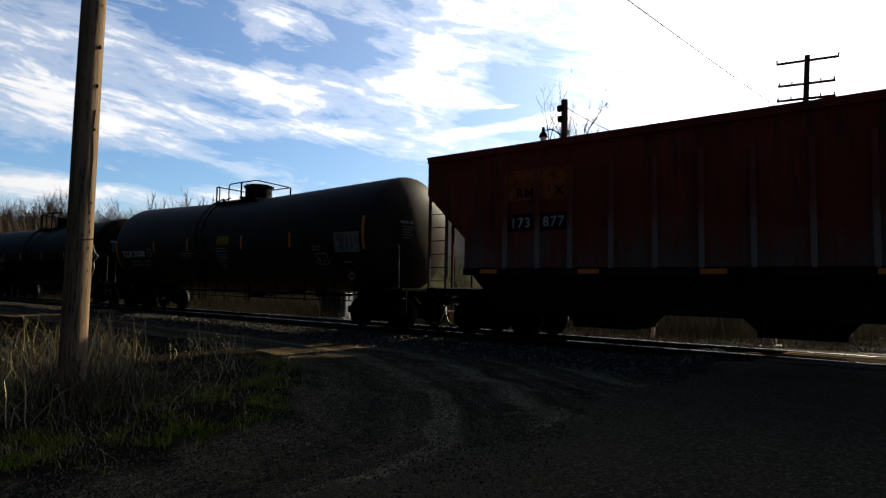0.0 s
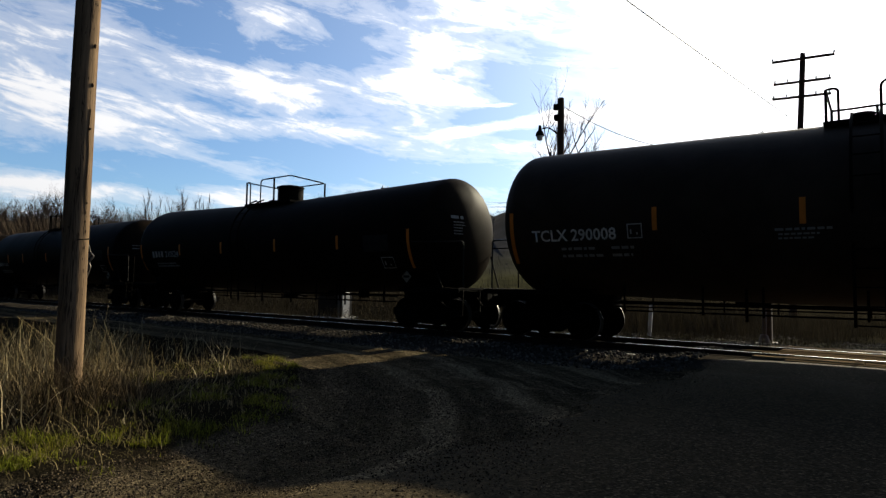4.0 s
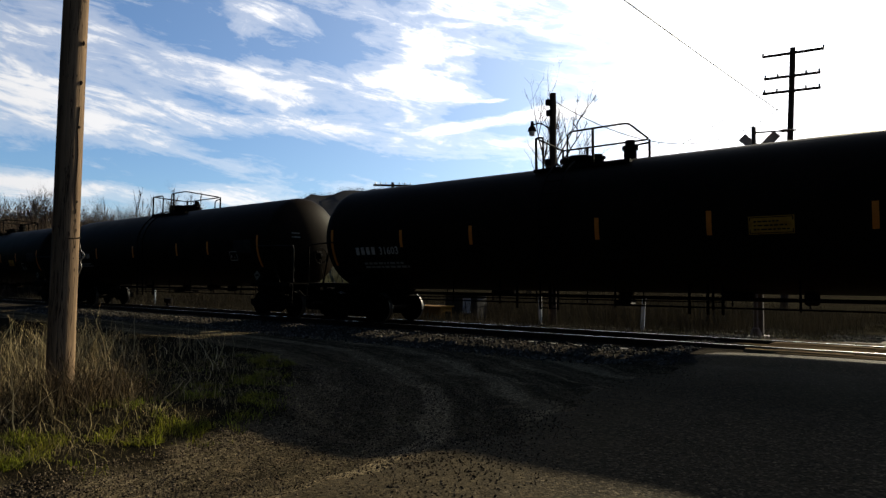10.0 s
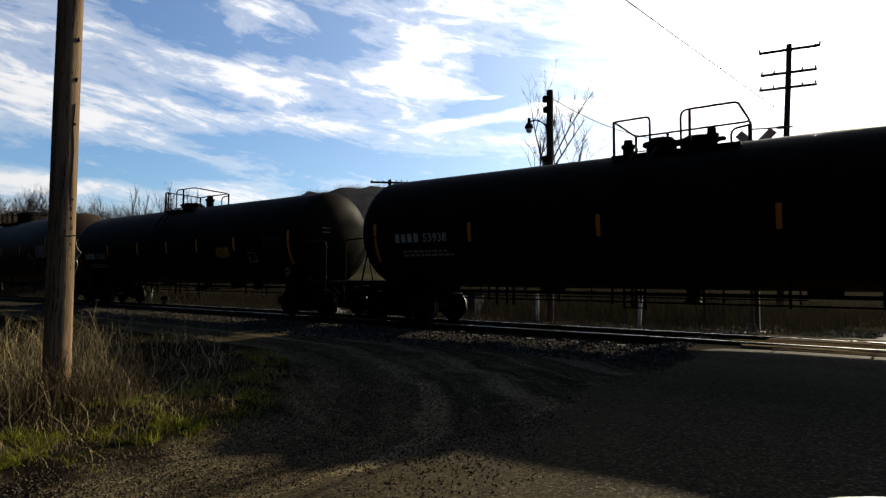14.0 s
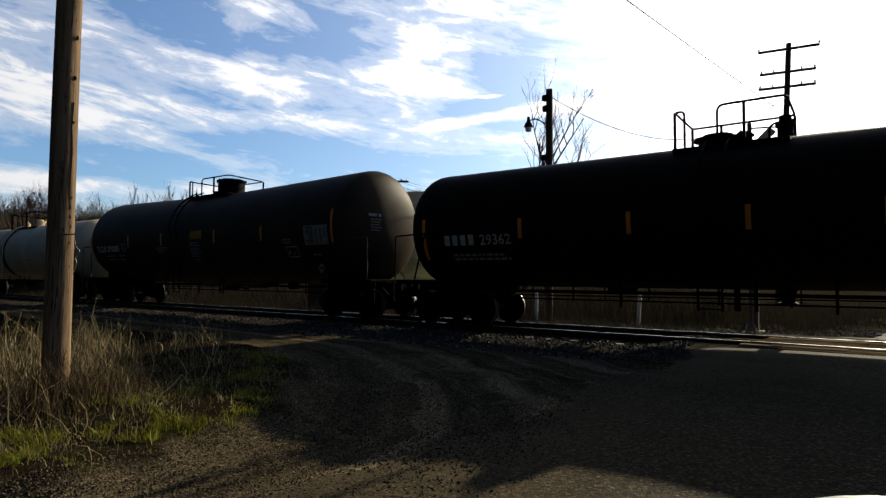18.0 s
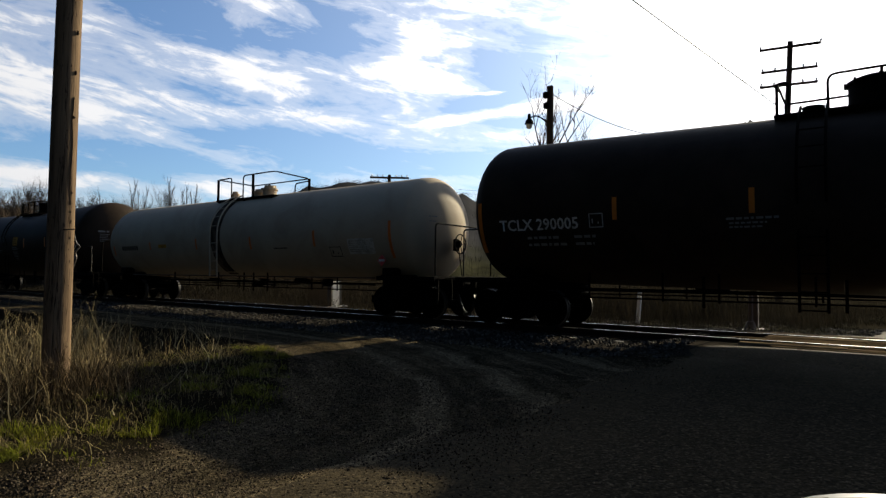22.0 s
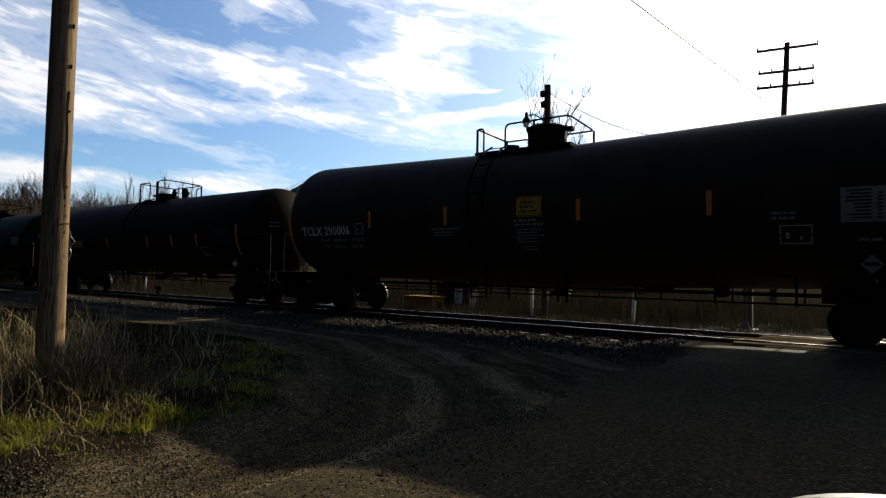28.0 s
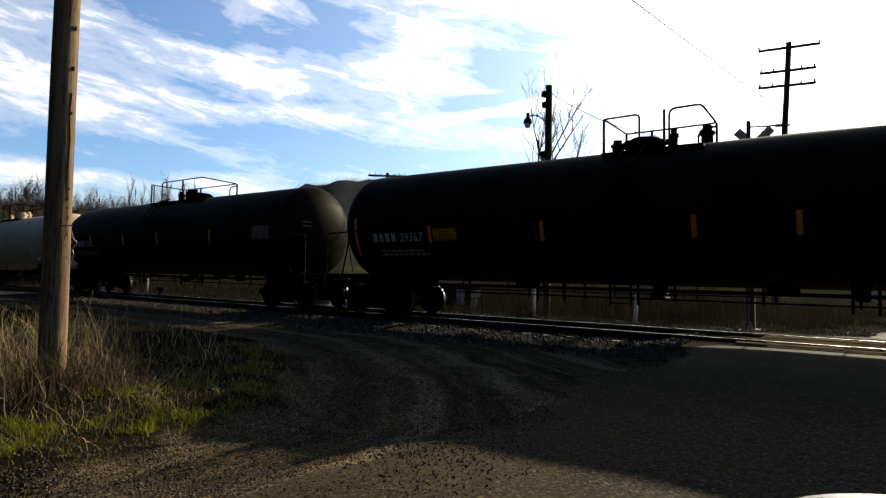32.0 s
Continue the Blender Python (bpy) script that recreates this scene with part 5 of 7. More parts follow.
CAR_SPECS = [
    ("tank_car", "black tank car with a round top dome and white lettering", tcl("290008", 1.775, 0.095, 7.755)),
    ("tank_car", "sooty black tank car with a low dome and yellow strips", dict(BLK, fittings="low_dome", radius=1.64, half=7.56, slope=0.022, rear=0.22, rails=(0.22, 0.85, 0.0, False, 0.80), shift=0.36, walk=(-1.26, 1.3), ladder=-0.6, stripes=stripes(-7.49, 7.5, -4.40, -1.53, 1.62, 4.66, z0=2.30, z1=2.72),
     marks=plain(-0.5) + owned("210524", -6.55, 2.24, 0.34) + [("frame", 6.39, 1.72, 0.47, 0.32), ("diamond", 7.28, 1.48, "placard_grey")], seed=5)),
    ("tank_car", "sooty black tank car with yellow strips and a notice panel", dict(BLK, radius=1.57, half=8.0, shift=0.24, rear=0.12, walk=(-1.34, 1.0), ladder=-0.6, stripes=stripes(-7.87, 7.87, -5.13, -2.81, 0.54, 2.85, 5.51),
     marks=plain() + owned("31603", -6.91, 2.02, 0.30) + [("panel", 3.55, 2.18, 0.76, 0.34, "yellow_plate"), ("frame", 6.78, 1.65, 0.5, 0.32), ("diamond", 7.56, 1.47, "placard_grey")], seed=6)),
    ("tank_car", "sooty black tank car with several top valves", dict(BLK, fittings="three", radius=1.575, half=7.83, rear=0.20, rails=(0.82, 1.48, 0.4), shift=0.21, walk=(-0.9, 1.7), ladder=-0.2, stripes=stripes(-7.62, 7.62, -4.40, -1.0, 2.48, 4.62),
     marks=plain() + owned("53938", -6.87, 2.24, 0.32) + [("frame", 5.97, 1.96, 0.43, 0.32), ("diamond", 7.41, 1.43, "placard_grey")], seed=7, wheel=True)),
    ("tank_car", "sooty black tank car with large white car number", dict(BLK, fittings="manway", radius=1.56, half=7.68, rear=0.27, rear_knuckle=0.80, shift=0.27, walk=(-1.32, 0.8), ladder=-0.5, stripes=stripes(-7.63, 7.62, -4.73, -2.11, 0.19, 2.33, 4.67),
     marks=plain() + owned("29362", -6.97, 2.08, 0.36) + [("panel", 3.55, 1.98, 0.78, 0.36, "yellow_plate"), ("frame", 5.37, 1.80, 0.45, 0.32), ("diamond", 7.42, 1.47, "placard_grey")], seed=8)),
    ("tank_car", "black tank car with a round top dome and white lettering", tcl("290005", 1.77, 0.135, 7.745)),
    ("tank_car", "weathered grey tank car with orange strips and red placard", dict(paint="grey_paint", fittings="grey", radius=1.535, half=8.285, rails=(0.85, 1.57, 0.8, True), shift=0.10, walk=(-1.37, 2.0), rail=0, ladder=-0.3, tape="orange_stripe",
     ink="black_mark", stripes=[(8.05, 1.70, 2.75), (-8.02, 1.95, 2.35), (1.68, 2.05, 2.48), (4.91, 2.08, 2.58), (-1.62, 2.1, 2.5), (-4.97, 2.15, 2.45)],
     marks=[("blocks", -7.3, 2.14, 0.18, 8), ("panel", 6.36, 1.82, 1.05, 0.46, "table_pale"), ("rows", 6.40, 2.20, 0.95, 6, 0.012, 12, 5.0), ("frame", 5.55, 1.76, 0.49, 0.3), ("diamond", 7.66, 1.63, "red_mark"), ("rows", 2.9, 2.04, 0.9, 1, 0.04, 4), ("panel", -4.33, 2.20, 0.6, 0.14, "yellow_plate")], seed=9, wheel=True)),
    ("tank_car", "black tank car with a top dome and yellow notice panel", tcl("290006", 1.765, 0.13, 7.70)),
    ("tank_car", "sooty black tank car with white car number and valves", dict(BLK, fittings="block", radius=1.575, half=7.85, rear=0.08, rails=(0.82, 1.47, 0.4), shift=0.18, walk=(-0.48, 1.65), ladder=0.2, stripes=stripes(-7.65, 7.65, -4.97, -1.69, 1.66, 3.48, 5.17, z0=2.04, z1=2.50),
     marks=plain() + owned("29367", -6.97, 2.10, 0.32) + [("panel", -4.86, 2.10, 0.74, 0.32, "yellow_plate"), ("frame", 5.34, 1.72, 0.48, 0.32), ("diamond", 7.39, 1.42, "red_mark")], seed=10, wheel=True)),
    ("tank_car", "dusty black tank car with round manway housings", dict(BLK, fittings="round", radius=1.56, half=7.75, walk=(-1.6, 2.2), ladder=-0.6, stripes=stripes(None, None, -5.4, -2.4, 0.35, 4.0), marks=[("panel", 6.5, 2.3, 0.9, 0.45, "table_grey")] + owned("2935", -6.9), seed=11)),
    ("tank_car", "weathered grey tank car with a red hazard placard", dict(paint="grey_paint", fittings="grey", radius=1.535, half=7.9, rails=(0.85, 1.57, 0.8, True), walk=(-1.25, 2.8), rail=0, ladder=0.05, tape="orange_stripe",
     ink="black_mark", stripes=[(8.0, 1.75, 2.85), (1.75, 2.0, 2.45), (4.95, 2.05, 2.5)], marks=[("diamond", 7.5, 1.64, "red_mark"), ("panel", 6.35, 1.85, 0.95, 0.48, "table_pale")], seed=12)),
    ("tank_car", "sooty black tank car far down the train", dict(BLK, walk=(-1.5, 2.0), ladder=-0.6, stripes=stripes(-7.6, 7.6, -5.4, -1.9, 3.2, 5.6), marks=plain(), seed=13)),
    ("tank_car", "sooty black tank car at the far end of the train", dict(BLK, walk=(-1.5, 2.0), ladder=-0.6, stripes=stripes(-7.6, 7.6, -5.4, -1.9, 3.2, 5.6), marks=plain(), seed=14)),
]
# centre of each tank car at the start, along x
CAR_X = [-19.90, -38.43, -57.17, -76.39, -95.40, -114.24, -133.40, -152.59, -171.16, -190.4, -209.4, -228.4, -247.4]
TRAIN = []
for (nm, lb, sp), x in zip(CAR_SPECS, CAR_X):
    TRAIN.append((tank_car(nm, lb, sp), x))


def hopper_car():
    car = tagged(empty("hopper_car"), "faded red ribbed covered hopper car with grey streaks", "hopper car", "freight train")
    H, zt, zs = 8.15, 4.72, 1.72           # half length, top, bottom of the side sheet
    yw = 1.55
    xs, zk = H - 1.25, 2.50                # where the end slope meets the sill bay
    bm = B()
    prism(bm, [(-H, zt), (-H, 3.72), (-xs, zk), (-xs, zs), (xs, zs), (xs, zk), (H, 3.72), (H, zt)], 1, -yw, yw)
    body = part("body", bm, M["hopper_red"], car, "faded red steel side sheets")
    bm = B()
    prism(bm, [(-yw - 0.03, zt), (-yw - 0.03, zt + 0.06), (-0.5, zt + 0.24), (0.5, zt + 0.24), (yw + 0.03, zt + 0.06), (yw + 0.03, zt)], 0, -H - 0.03, H + 0.03)
    part("roof", bm, M["hopper_red"], car)
    bm = B()
    box(bm, (-H + 0.4, -0.35, zt + 0.24), (H - 0.4, 0.35, zt + 0.30), 0.01)
    part("roof_walk", bm, M["iron"], car)
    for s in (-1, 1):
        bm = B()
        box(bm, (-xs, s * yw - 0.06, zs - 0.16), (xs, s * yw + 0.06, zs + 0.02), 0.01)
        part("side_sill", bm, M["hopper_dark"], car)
    ribs = [-7.55, -6.66, -5.82, -4.85, -3.90, -2.98, -2.04, -1.07, -0.15]
    ribs = [r + 1.88 for r in ribs]
    ribs = sorted(set(ribs + [-r for r in ribs if -r > 2.2]))

    def rib():
        bm = B()
        prism(bm, [(-0.055, -yw), (-0.035, -yw - 0.09), (0.035, -yw - 0.09), (0.055, -yw)], 2, zs, zt - 0.62)
        return mesh_of(bm, "rib")
    for x in ribs:
        for t in (pose(x, 0, 0), pose(x, 0, 0, 0, 0, 180)):
            part("rib", shared("hopper_rib", rib), M["hopper_grey"], car, "chalky grey side rib", at=t)
    for s in (-1, 1):
        bm = B()
        box(bm, (-H, s * yw - 0.05, zt - 0.12), (H, s * yw + 0.05, zt + 0.02), 0.01)
        part("top_chord", bm, M["hopper_red"], car)
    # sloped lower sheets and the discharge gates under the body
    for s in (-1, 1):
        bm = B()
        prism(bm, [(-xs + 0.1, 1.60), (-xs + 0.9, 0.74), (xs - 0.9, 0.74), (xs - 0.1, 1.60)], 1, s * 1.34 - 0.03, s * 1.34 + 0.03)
        part("lower_sheet", bm, M["hopper_dark"], car, "near-black lower sheet with faint scrawl")
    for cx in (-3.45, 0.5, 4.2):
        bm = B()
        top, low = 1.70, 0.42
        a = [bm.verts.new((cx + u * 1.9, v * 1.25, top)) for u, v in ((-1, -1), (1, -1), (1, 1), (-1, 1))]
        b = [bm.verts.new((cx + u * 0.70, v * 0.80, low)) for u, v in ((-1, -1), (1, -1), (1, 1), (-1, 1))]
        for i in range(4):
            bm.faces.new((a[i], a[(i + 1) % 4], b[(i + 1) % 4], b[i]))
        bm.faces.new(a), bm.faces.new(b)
        bay = part("hopper_bay", bm, M["hopper_dark"], car, "near-black discharge hopper")
        bm = B()
        box(bm, (cx - 0.75, -0.82, low - 0.07), (cx + 0.75, 0.82, low + 0.03), 0.01)
        part("gate", bm, M["iron"], bay)
    scrawl = B()
    for k in range(9):
        x = 0.9 + k * 0.24
        rod(scrawl, (x, -1.376, 1.15 + 0.08 * math.sin(k * 2.1)), (x + 0.17, -1.376, 1.34 - 0.1 * math.sin(k * 1.3)), 0.018, 5)
    part("scrawl", scrawl, M["black_mark"], car, "unreadable dark scrawl")
    bm = B()
    box(bm, (-H + 0.1, -0.25, 0.78), (H - 0.1, 0.25, 1.15), 0.02)
    part("centre_sill", bm, M["iron"], car)
    bm = B()
    tube(bm, [(-6.2, -0.95, 0.74), (6.2, -0.95, 0.74)], 0.025, 6)
    part("brake_pipe", bm, M["iron"], car)
    for s in (-1, 1):
        bm = B()
        box(bm, (s * (H - 0.1) - 0.12, -1.5, 1.0), (s * (H - 0.1) + 0.12, 1.5, 1.22), 0.01)
        box(bm, (s * (xs + 0.5) - 0.75, -1.5, 1.16), (s * (xs + 0.5) + 0.75, 1.5, 1.2), 0.01)
        part("end_platform", bm, M["iron"], car)
        for y in (-1.5, -0.5, 0.5, 1.5):
            for x in ((H - 0.05, H - 0.62) if abs(y) > 1 else (H - 0.1,)):
                bm = B()
                box(bm, (s * x - 0.035, y - 0.035, 1.2), (s * x + 0.035, y + 0.035, 3.75 if x > H - 0.3 else 3.25), 0.006)
                part("end_post", bm, M["hopper_red"], car)
        def rung():
            bm = B()
            rod(bm, (-0.285, 0, 0), (0.285, 0, 0), 0.012, 6)
            return mesh_of(bm, "ladder_rung")
        for k in range(8):
            part("ladder_rung", shared("ladder_rung", rung), M["iron"], car, at=pose(s * (H - 0.335), -1.5, 1.4 + k * 0.36))
        add_truck(car, s * (H - 1.75))
    couplers(car, H + 0.42)
    # painted panels and numbers on the flank
    y = -yw - 0.006

    def flat_rect(x0, x1, z0, z1, dy=0.0):
        bm = B()
        bm.faces.new([bm.verts.new(p) for p in ((x0, y - dy, z0), (x1, y - dy, z0), (x1, y - dy, z1), (x0, y - dy, z1))])
        return bm
    dx = 1.88
    for a, b in ((-7.48, -6.72), (-6.60, -5.88)):
        part("orange_panel", flat_rect(a + dx, b + dx, 3.38, 4.12), M["rust_orange"], car, "peeling orange panel")
        part("number_panel", flat_rect(a + dx, b + dx, 2.62, 3.05), M["number_black"], car)
    for text, x in (("173", -7.40), ("877", -6.52)):
        me = lettering(text, 0.33, 0.006, 1.18)
        for v in me.vertices:
            v.co = (x + dx + v.co.x * 1.0, y - 0.008, 2.72 + v.co.y)
        part("car_number", me, M["dull_mark"], car, "white stencilled car number")
    for text, x in (("RM", -7.25), ("X", -6.2)):
        me = lettering(text, 0.33, 0.006, 1.18)
        for v in me.vertices:
            v.co = (x + dx + v.co.x, y - 0.008, 3.44 + v.co.y)
        part("car_letters", me, M["black_mark"], car, "worn dark letters")
    for x in (-8.0, -5.35, -2.75, 0.1, 2.8, 5.5):
        bm = B()
        yy = -yw - 0.068
        bm.faces.new([bm.verts.new(p) for p in ((x + dx - 0.25, yy, 1.60), (x + dx + 0.25, yy, 1.60), (x + dx + 0.25, yy, 1.70), (x + dx - 0.25, yy, 1.70))])
        part("reflective_stripe", bm, M["orange_stripe"], car, "orange reflective strip")
    return car


M["rust_orange"] = material("peeling_orange_paint", (0.34, 0.075, 0.018), 0.85, vary=0.35, scale=2, stain=(0.12, 0.03, 0.016), stain_scale=5, stain_amt=0.85, spec=0.03)
M["number_black"] = material("dark_number_panel", (0.040, 0.014, 0.010), 0.9, vary=0.3, scale=5, bump=0, spec=0.01)
hopper = hopper_car()
TRAIN.append((hopper, -1.88))
# unseen hopper car added ahead, for its shadow on the road
TRAIN.append((copy_thing(hopper, pose(0, 0, 0)), -1.88 + 17.2))
COPIED = TRAIN[-1][0]
for tr in COPIED.children:
    if tr.name.startswith("truck"):
        for w in tr.children:
            if w.name.startswith("wheelset"):
                WHEELSETS.append((w, w.matrix_basis.translation.x))

# ------------------------------------------------------------------ poles and wires


def pole_mesh(h, r0, r1, seed, below=0.4):
    rng = random.Random(seed)
    bm = B()
    n, prof = 20, []
    rings = []
    for k in range(25):
        t = k / 24
        z = -below + (h + below) * t
        r = r0 + (r1 - r0) * t
        ox, oy = 0.012 * math.sin(t * 7 + seed), 0.012 * math.cos(t * 5 + seed)
        rings.append([bm.verts.new((ox + r * (1 + 0.025 * rng.uniform(-1, 1)) * math.cos(2 * math.pi * i / n), oy + r * math.sin(2 * math.pi * i / n), z)) for i in range(n)])
    for a, b in zip(rings, rings[1:]):
        for i in range(n):
            bm.faces.new((a[i], a[(i + 1) % n], b[(i + 1) % n], b[i]))
    bm.faces.new(rings[-1]), bm.faces.new(rings[0])
    return mesh_of(bm, "pole", 50)


def at_bearing(az, d, z=0.0):
    """A place at a bearing left of +Y and a distance from the eye, at height z."""
    return Vector((EYE[0] - d * math.sin(radians(az)), EYE[1] + d * math.cos(radians(az)), z))


def rise(el, d):
    return EYE[2] + d * math.tan(radians(el))


# the near utility pole in the weeds
P1 = at_bearing(69.1, 8.5)
P1.z = float(land(P1.x, P1.y))
pole1 = tagged(empty("utility_pole", pose(P1.x, P1.y, P1.z, -0.43, 0.165, 0)), "weathered brown wooden utility pole standing in dry weeds", "utility pole")
part("pole", pole_mesh(10.2, 0.149, 0.127, 1), M["pole_wood"], pole1)
bm = B()
tube(bm, [(0.146 * math.cos(t), 0.146 * math.sin(t), 1.98 + 0.02 * math.sin(t)) for t in np.linspace(radians(-12), radians(80), 9)], 0.009, 5)
part("steel_band", bm, M["iron"], pole1)
bm = B()
side = Vector((math.cos(radians(68.95)), math.sin(radians(68.95)), 0))        # square to the line of sight
for z in (1.79, 1.65):
    box(bm, side * 0.146 + Vector((-0.012, -0.02, z - 0.03)), side * 0.146 + Vector((0.012, 0.02, z + 0.03)), 0.006)
tube(bm, bend([side * 0.138 + Vector((0, 0, 1.93)), side * 0.158 + Vector((0, 0, 1.83)), side * 0.205 + Vector((0, 0, 1.79)), side * 0.15 + Vector((0, 0, 1.71)), side * 0.172 + Vector((0, 0, 1.65)), side * 0.138 + Vector((0, 0, 1.53))], 0.03), 0.011, 5)
part("cable_clip", bm, M["glint_iron"], pole1, "dark metal cable clamp")
bm = B()
box(bm, (-0.9, -0.06, 9.3), (0.9, 0.06, 9.42), 0.01)
part("crossarm", bm, M["dark_pole"], pole1)
front = Vector((side.y, -side.x, 0))
rng = random.Random(77)
for z in (0.74, 0.95, 1.10, 1.31, 1.42, 1.60, 1.74, 1.88, 2.08, 2.20, 2.31, 2.43, 3.35, 3.9, 4.4):
    u = 0.66 + rng.uniform(-0.10, 0.06)
    r = 0.149 - 0.0021 * z
    n = side * u + front * math.sqrt(1 - u * u)
    bm = B()
    lathe(bm, [(-0.012, 0.0), (-0.008, 0.020), (0.006, 0.013), (0.008, 0.0)], 2, n=9)
    bmesh.ops.transform(bm, matrix=Matrix.Translation(n * r + Vector((0, 0, z))) @ n.to_track_quat("Z", "Y").to_matrix().to_4x4() @ Matrix.Diagonal((0.7, rng.uniform(0.9, 2.0), 1, 1)), verts=bm.verts)
    part("knot", bm, M["knot_wood"], pole1, "small dark knot")
for u0, z0, z1, w in ((-0.20, 1.55, 2.62, 0.010), (0.52, 1.5, 3.6, 0.006), (-0.62, 0.5, 2.2, 0.006), (0.16, 0.1, 1.5, 0.009)):
    bm, rows = B(), []
    for k in range(15):
        z = z0 + (z1 - z0) * k / 14
        u = u0 + 0.05 * math.sin(k * 1.3 + z0) + rng.uniform(-0.02, 0.02)
        n = side * u + front * math.sqrt(1 - u * u)
        h = w * math.sin(math.pi * (k + 0.3) / 14.6) * rng.uniform(0.5, 1.1)
        c = n * (0.1515 - 0.0021 * z) + Vector((0, 0, z))
        t = Vector((-n.y, n.x, 0)) * h
        rows.append((bm.verts.new(c - t), bm.verts.new(c - n * 0.02), bm.verts.new(c + t)))
    for a, b in zip(rows, rows[1:]):
        bm.faces.new((a[0], a[1], b[1], b[0])), bm.faces.new((a[1], a[2], b[2], b[1]))
        bm.faces.new((a[0], b[0], b[2], a[2]))
    part("drying_crack", bm, M["knot_wood"], pole1, "long dark drying crack")

# the pole with the street lamp beyond the track
D2 = 22.2
P2 = at_bearing(25.75, D2, -0.45)
T2 = rise(17.6, D2) - P2.z
pole2 = tagged(empty("street_lamp", pose(P2.x, P2.y, P2.z, 0, 0.4, 0)), "dark wooden pole with a street lamp on a bent arm", "street lamp")
part("pole", pole_mesh(T2, 0.16, 0.12, 2), M["dark_pole"], pole2)
ARM = Vector((math.cos(radians(25.7)), math.sin(radians(25.7)), 0)) * -1.0        # towards the left of the view
zl = rise(14.5, D2) - P2.z
bm = B()
tube(bm, bend([ARM * 0.1 + Vector((0, 0, zl - 0.05)), ARM * 0.45 + Vector((0, 0, zl + 0.22)), ARM * 0.74 + Vector((0, 0, zl + 0.14))], 0.2), 0.025, 6)
part("lamp_arm", bm, M["iron"], pole2)
bm = B()
o = ARM * 0.76
lathe(bm, [(zl + 0.28, 0.0), (zl + 0.28, 0.05), (zl + 0.10, 0.07), (zl + 0.04, 0.13), (zl - 0.10, 0.17), (zl - 0.12, 0.15), (zl - 0.10, 0.0)], 2, (o.x, o.y, 0), 14)
head = part("lamp_head", bm, M["iron"], pole2, "bell-shaped lamp hood")
bm = B()
lathe(bm, [(zl - 0.11, 0.13), (zl - 0.26, 0.10), (zl - 0.30, 0.0)], 2, (o.x, o.y, 0), 12)
part("globe", bm, M["white_paint"], head, "milky glass globe")
for dz, dr in ((-0.35, 0.17), (-0.75, 0.15), (-2.6, 0.17)):
    bm = B()
    p = Vector((0.05, -0.05, T2 + dz))
    box(bm, p + ARM * dr - Vector((0.10, 0.10, 0.11)), p + ARM * dr + Vector((0.10, 0.10, 0.11)), 0.03)
    part("insulator_bracket", bm, M["iron"], pole2)

# the tall telegraph pole with three crossarms
D3 = 36.0
P3 = at_bearing(6.25, D3, -0.5)
T3 = rise(19.15, D3) - P3.z
pole3 = tagged(empty("telegraph_pole", pose(P3.x, P3.y, P3.z, 0, 3.0, 0)), "tall wooden telegraph pole with three crossarms", "utility pole")
part("pole", pole_mesh(T3, 0.19, 0.13, 3), M["dark_pole"], pole3)
for dz, w in ((-0.32, 1.42), (-1.55, 1.30), (-2.35, 1.33)):
    bm = B()
    box(bm, (-w, -0.20, T3 + dz - 0.06), (w, -0.08, T3 + dz + 0.06), 0.01)
    arm = part("crossarm", bm, M["dark_pole"], pole3)
    for x in ((-0.95, -0.5, 0.5, 0.95) if dz < -1 else (-0.98, 0.98)):
        bm = B()
        lathe(bm, [(T3 + dz + 0.06, 0.02), (T3 + dz + 0.10, 0.05), (T3 + dz + 0.20, 0.045), (T3 + dz + 0.22, 0.0)], 2, (x * w, -0.14, 0), 8)
        part("insulator", bm, M["galv"], arm)

# a further pole whose crossarm shows over the cars
D4 = 44.0
P4 = at_bearing(41.2, D4, -0.5)
T4 = rise(9.45, D4) - P4.z
pole4 = tagged(empty("telegraph_pole", pose(P4.x, P4.y, P4.z, 0, 0, 41)), "dark telegraph pole with a single crossarm", "utility pole")
part("pole", pole_mesh(T4, 0.16, 0.12, 4), M["dark_pole"], pole4)
bm = B()
box(bm, (-1.45, -0.16, T4 - 0.30), (1.45, -0.06, T4 - 0.16), 0.01)
arm = part("crossarm", bm, M["dark_pole"], pole4)
for x in (-1.3, -0.9, -0.5, 0.5, 0.9, 1.3):
    bm = B()
    lathe(bm, [(T4 - 0.16, 0.02), (T4 - 0.12, 0.05), (T4 - 0.02, 0.045), (T4, 0.0)], 2, (x, -0.11, 0), 8)
    part("insulator", bm, M["galv"], arm)


def wire(a, b, sag, r, label):
    a, b = Vector(a), Vector(b)
    pts = []
    for i in range(33):
        t = i / 32
        p = a.lerp(b, t)
        p.z -= sag * 4 * t * (1 - t)
        pts.append(p)
    bm = B()
    tube(bm, pts, r, 5)
    return tagged(part("wire", bm, M["wire"]), label, "wire")


top1 = Vector((P1.x, P1.y, P1.z + 10.15))
wire(top1, (P3.x, P3.y, P3.z + T3 - 3.3), 0.06, 0.022, "thin black overhead wire between two poles")
wire((P2.x, P2.y, P2.z + T2 - 0.2), (P3.x, P3.y, P3.z + T3 - 3.2), 1.8, 0.016, "slack black cable from the lamp pole")
for x, dz in ((-0.9, -1.5), (0.9, -1.5), (-0.5, -2.3), (0.5, -2.3)):
    wire((P3.x + x, P3.y - 0.14, P3.z + T3 + dz + 0.2), (P4.x + x, P4.y, P4.z + T4 - 0.1), 3.4, 0.009, "thin telegraph wire strung between poles")

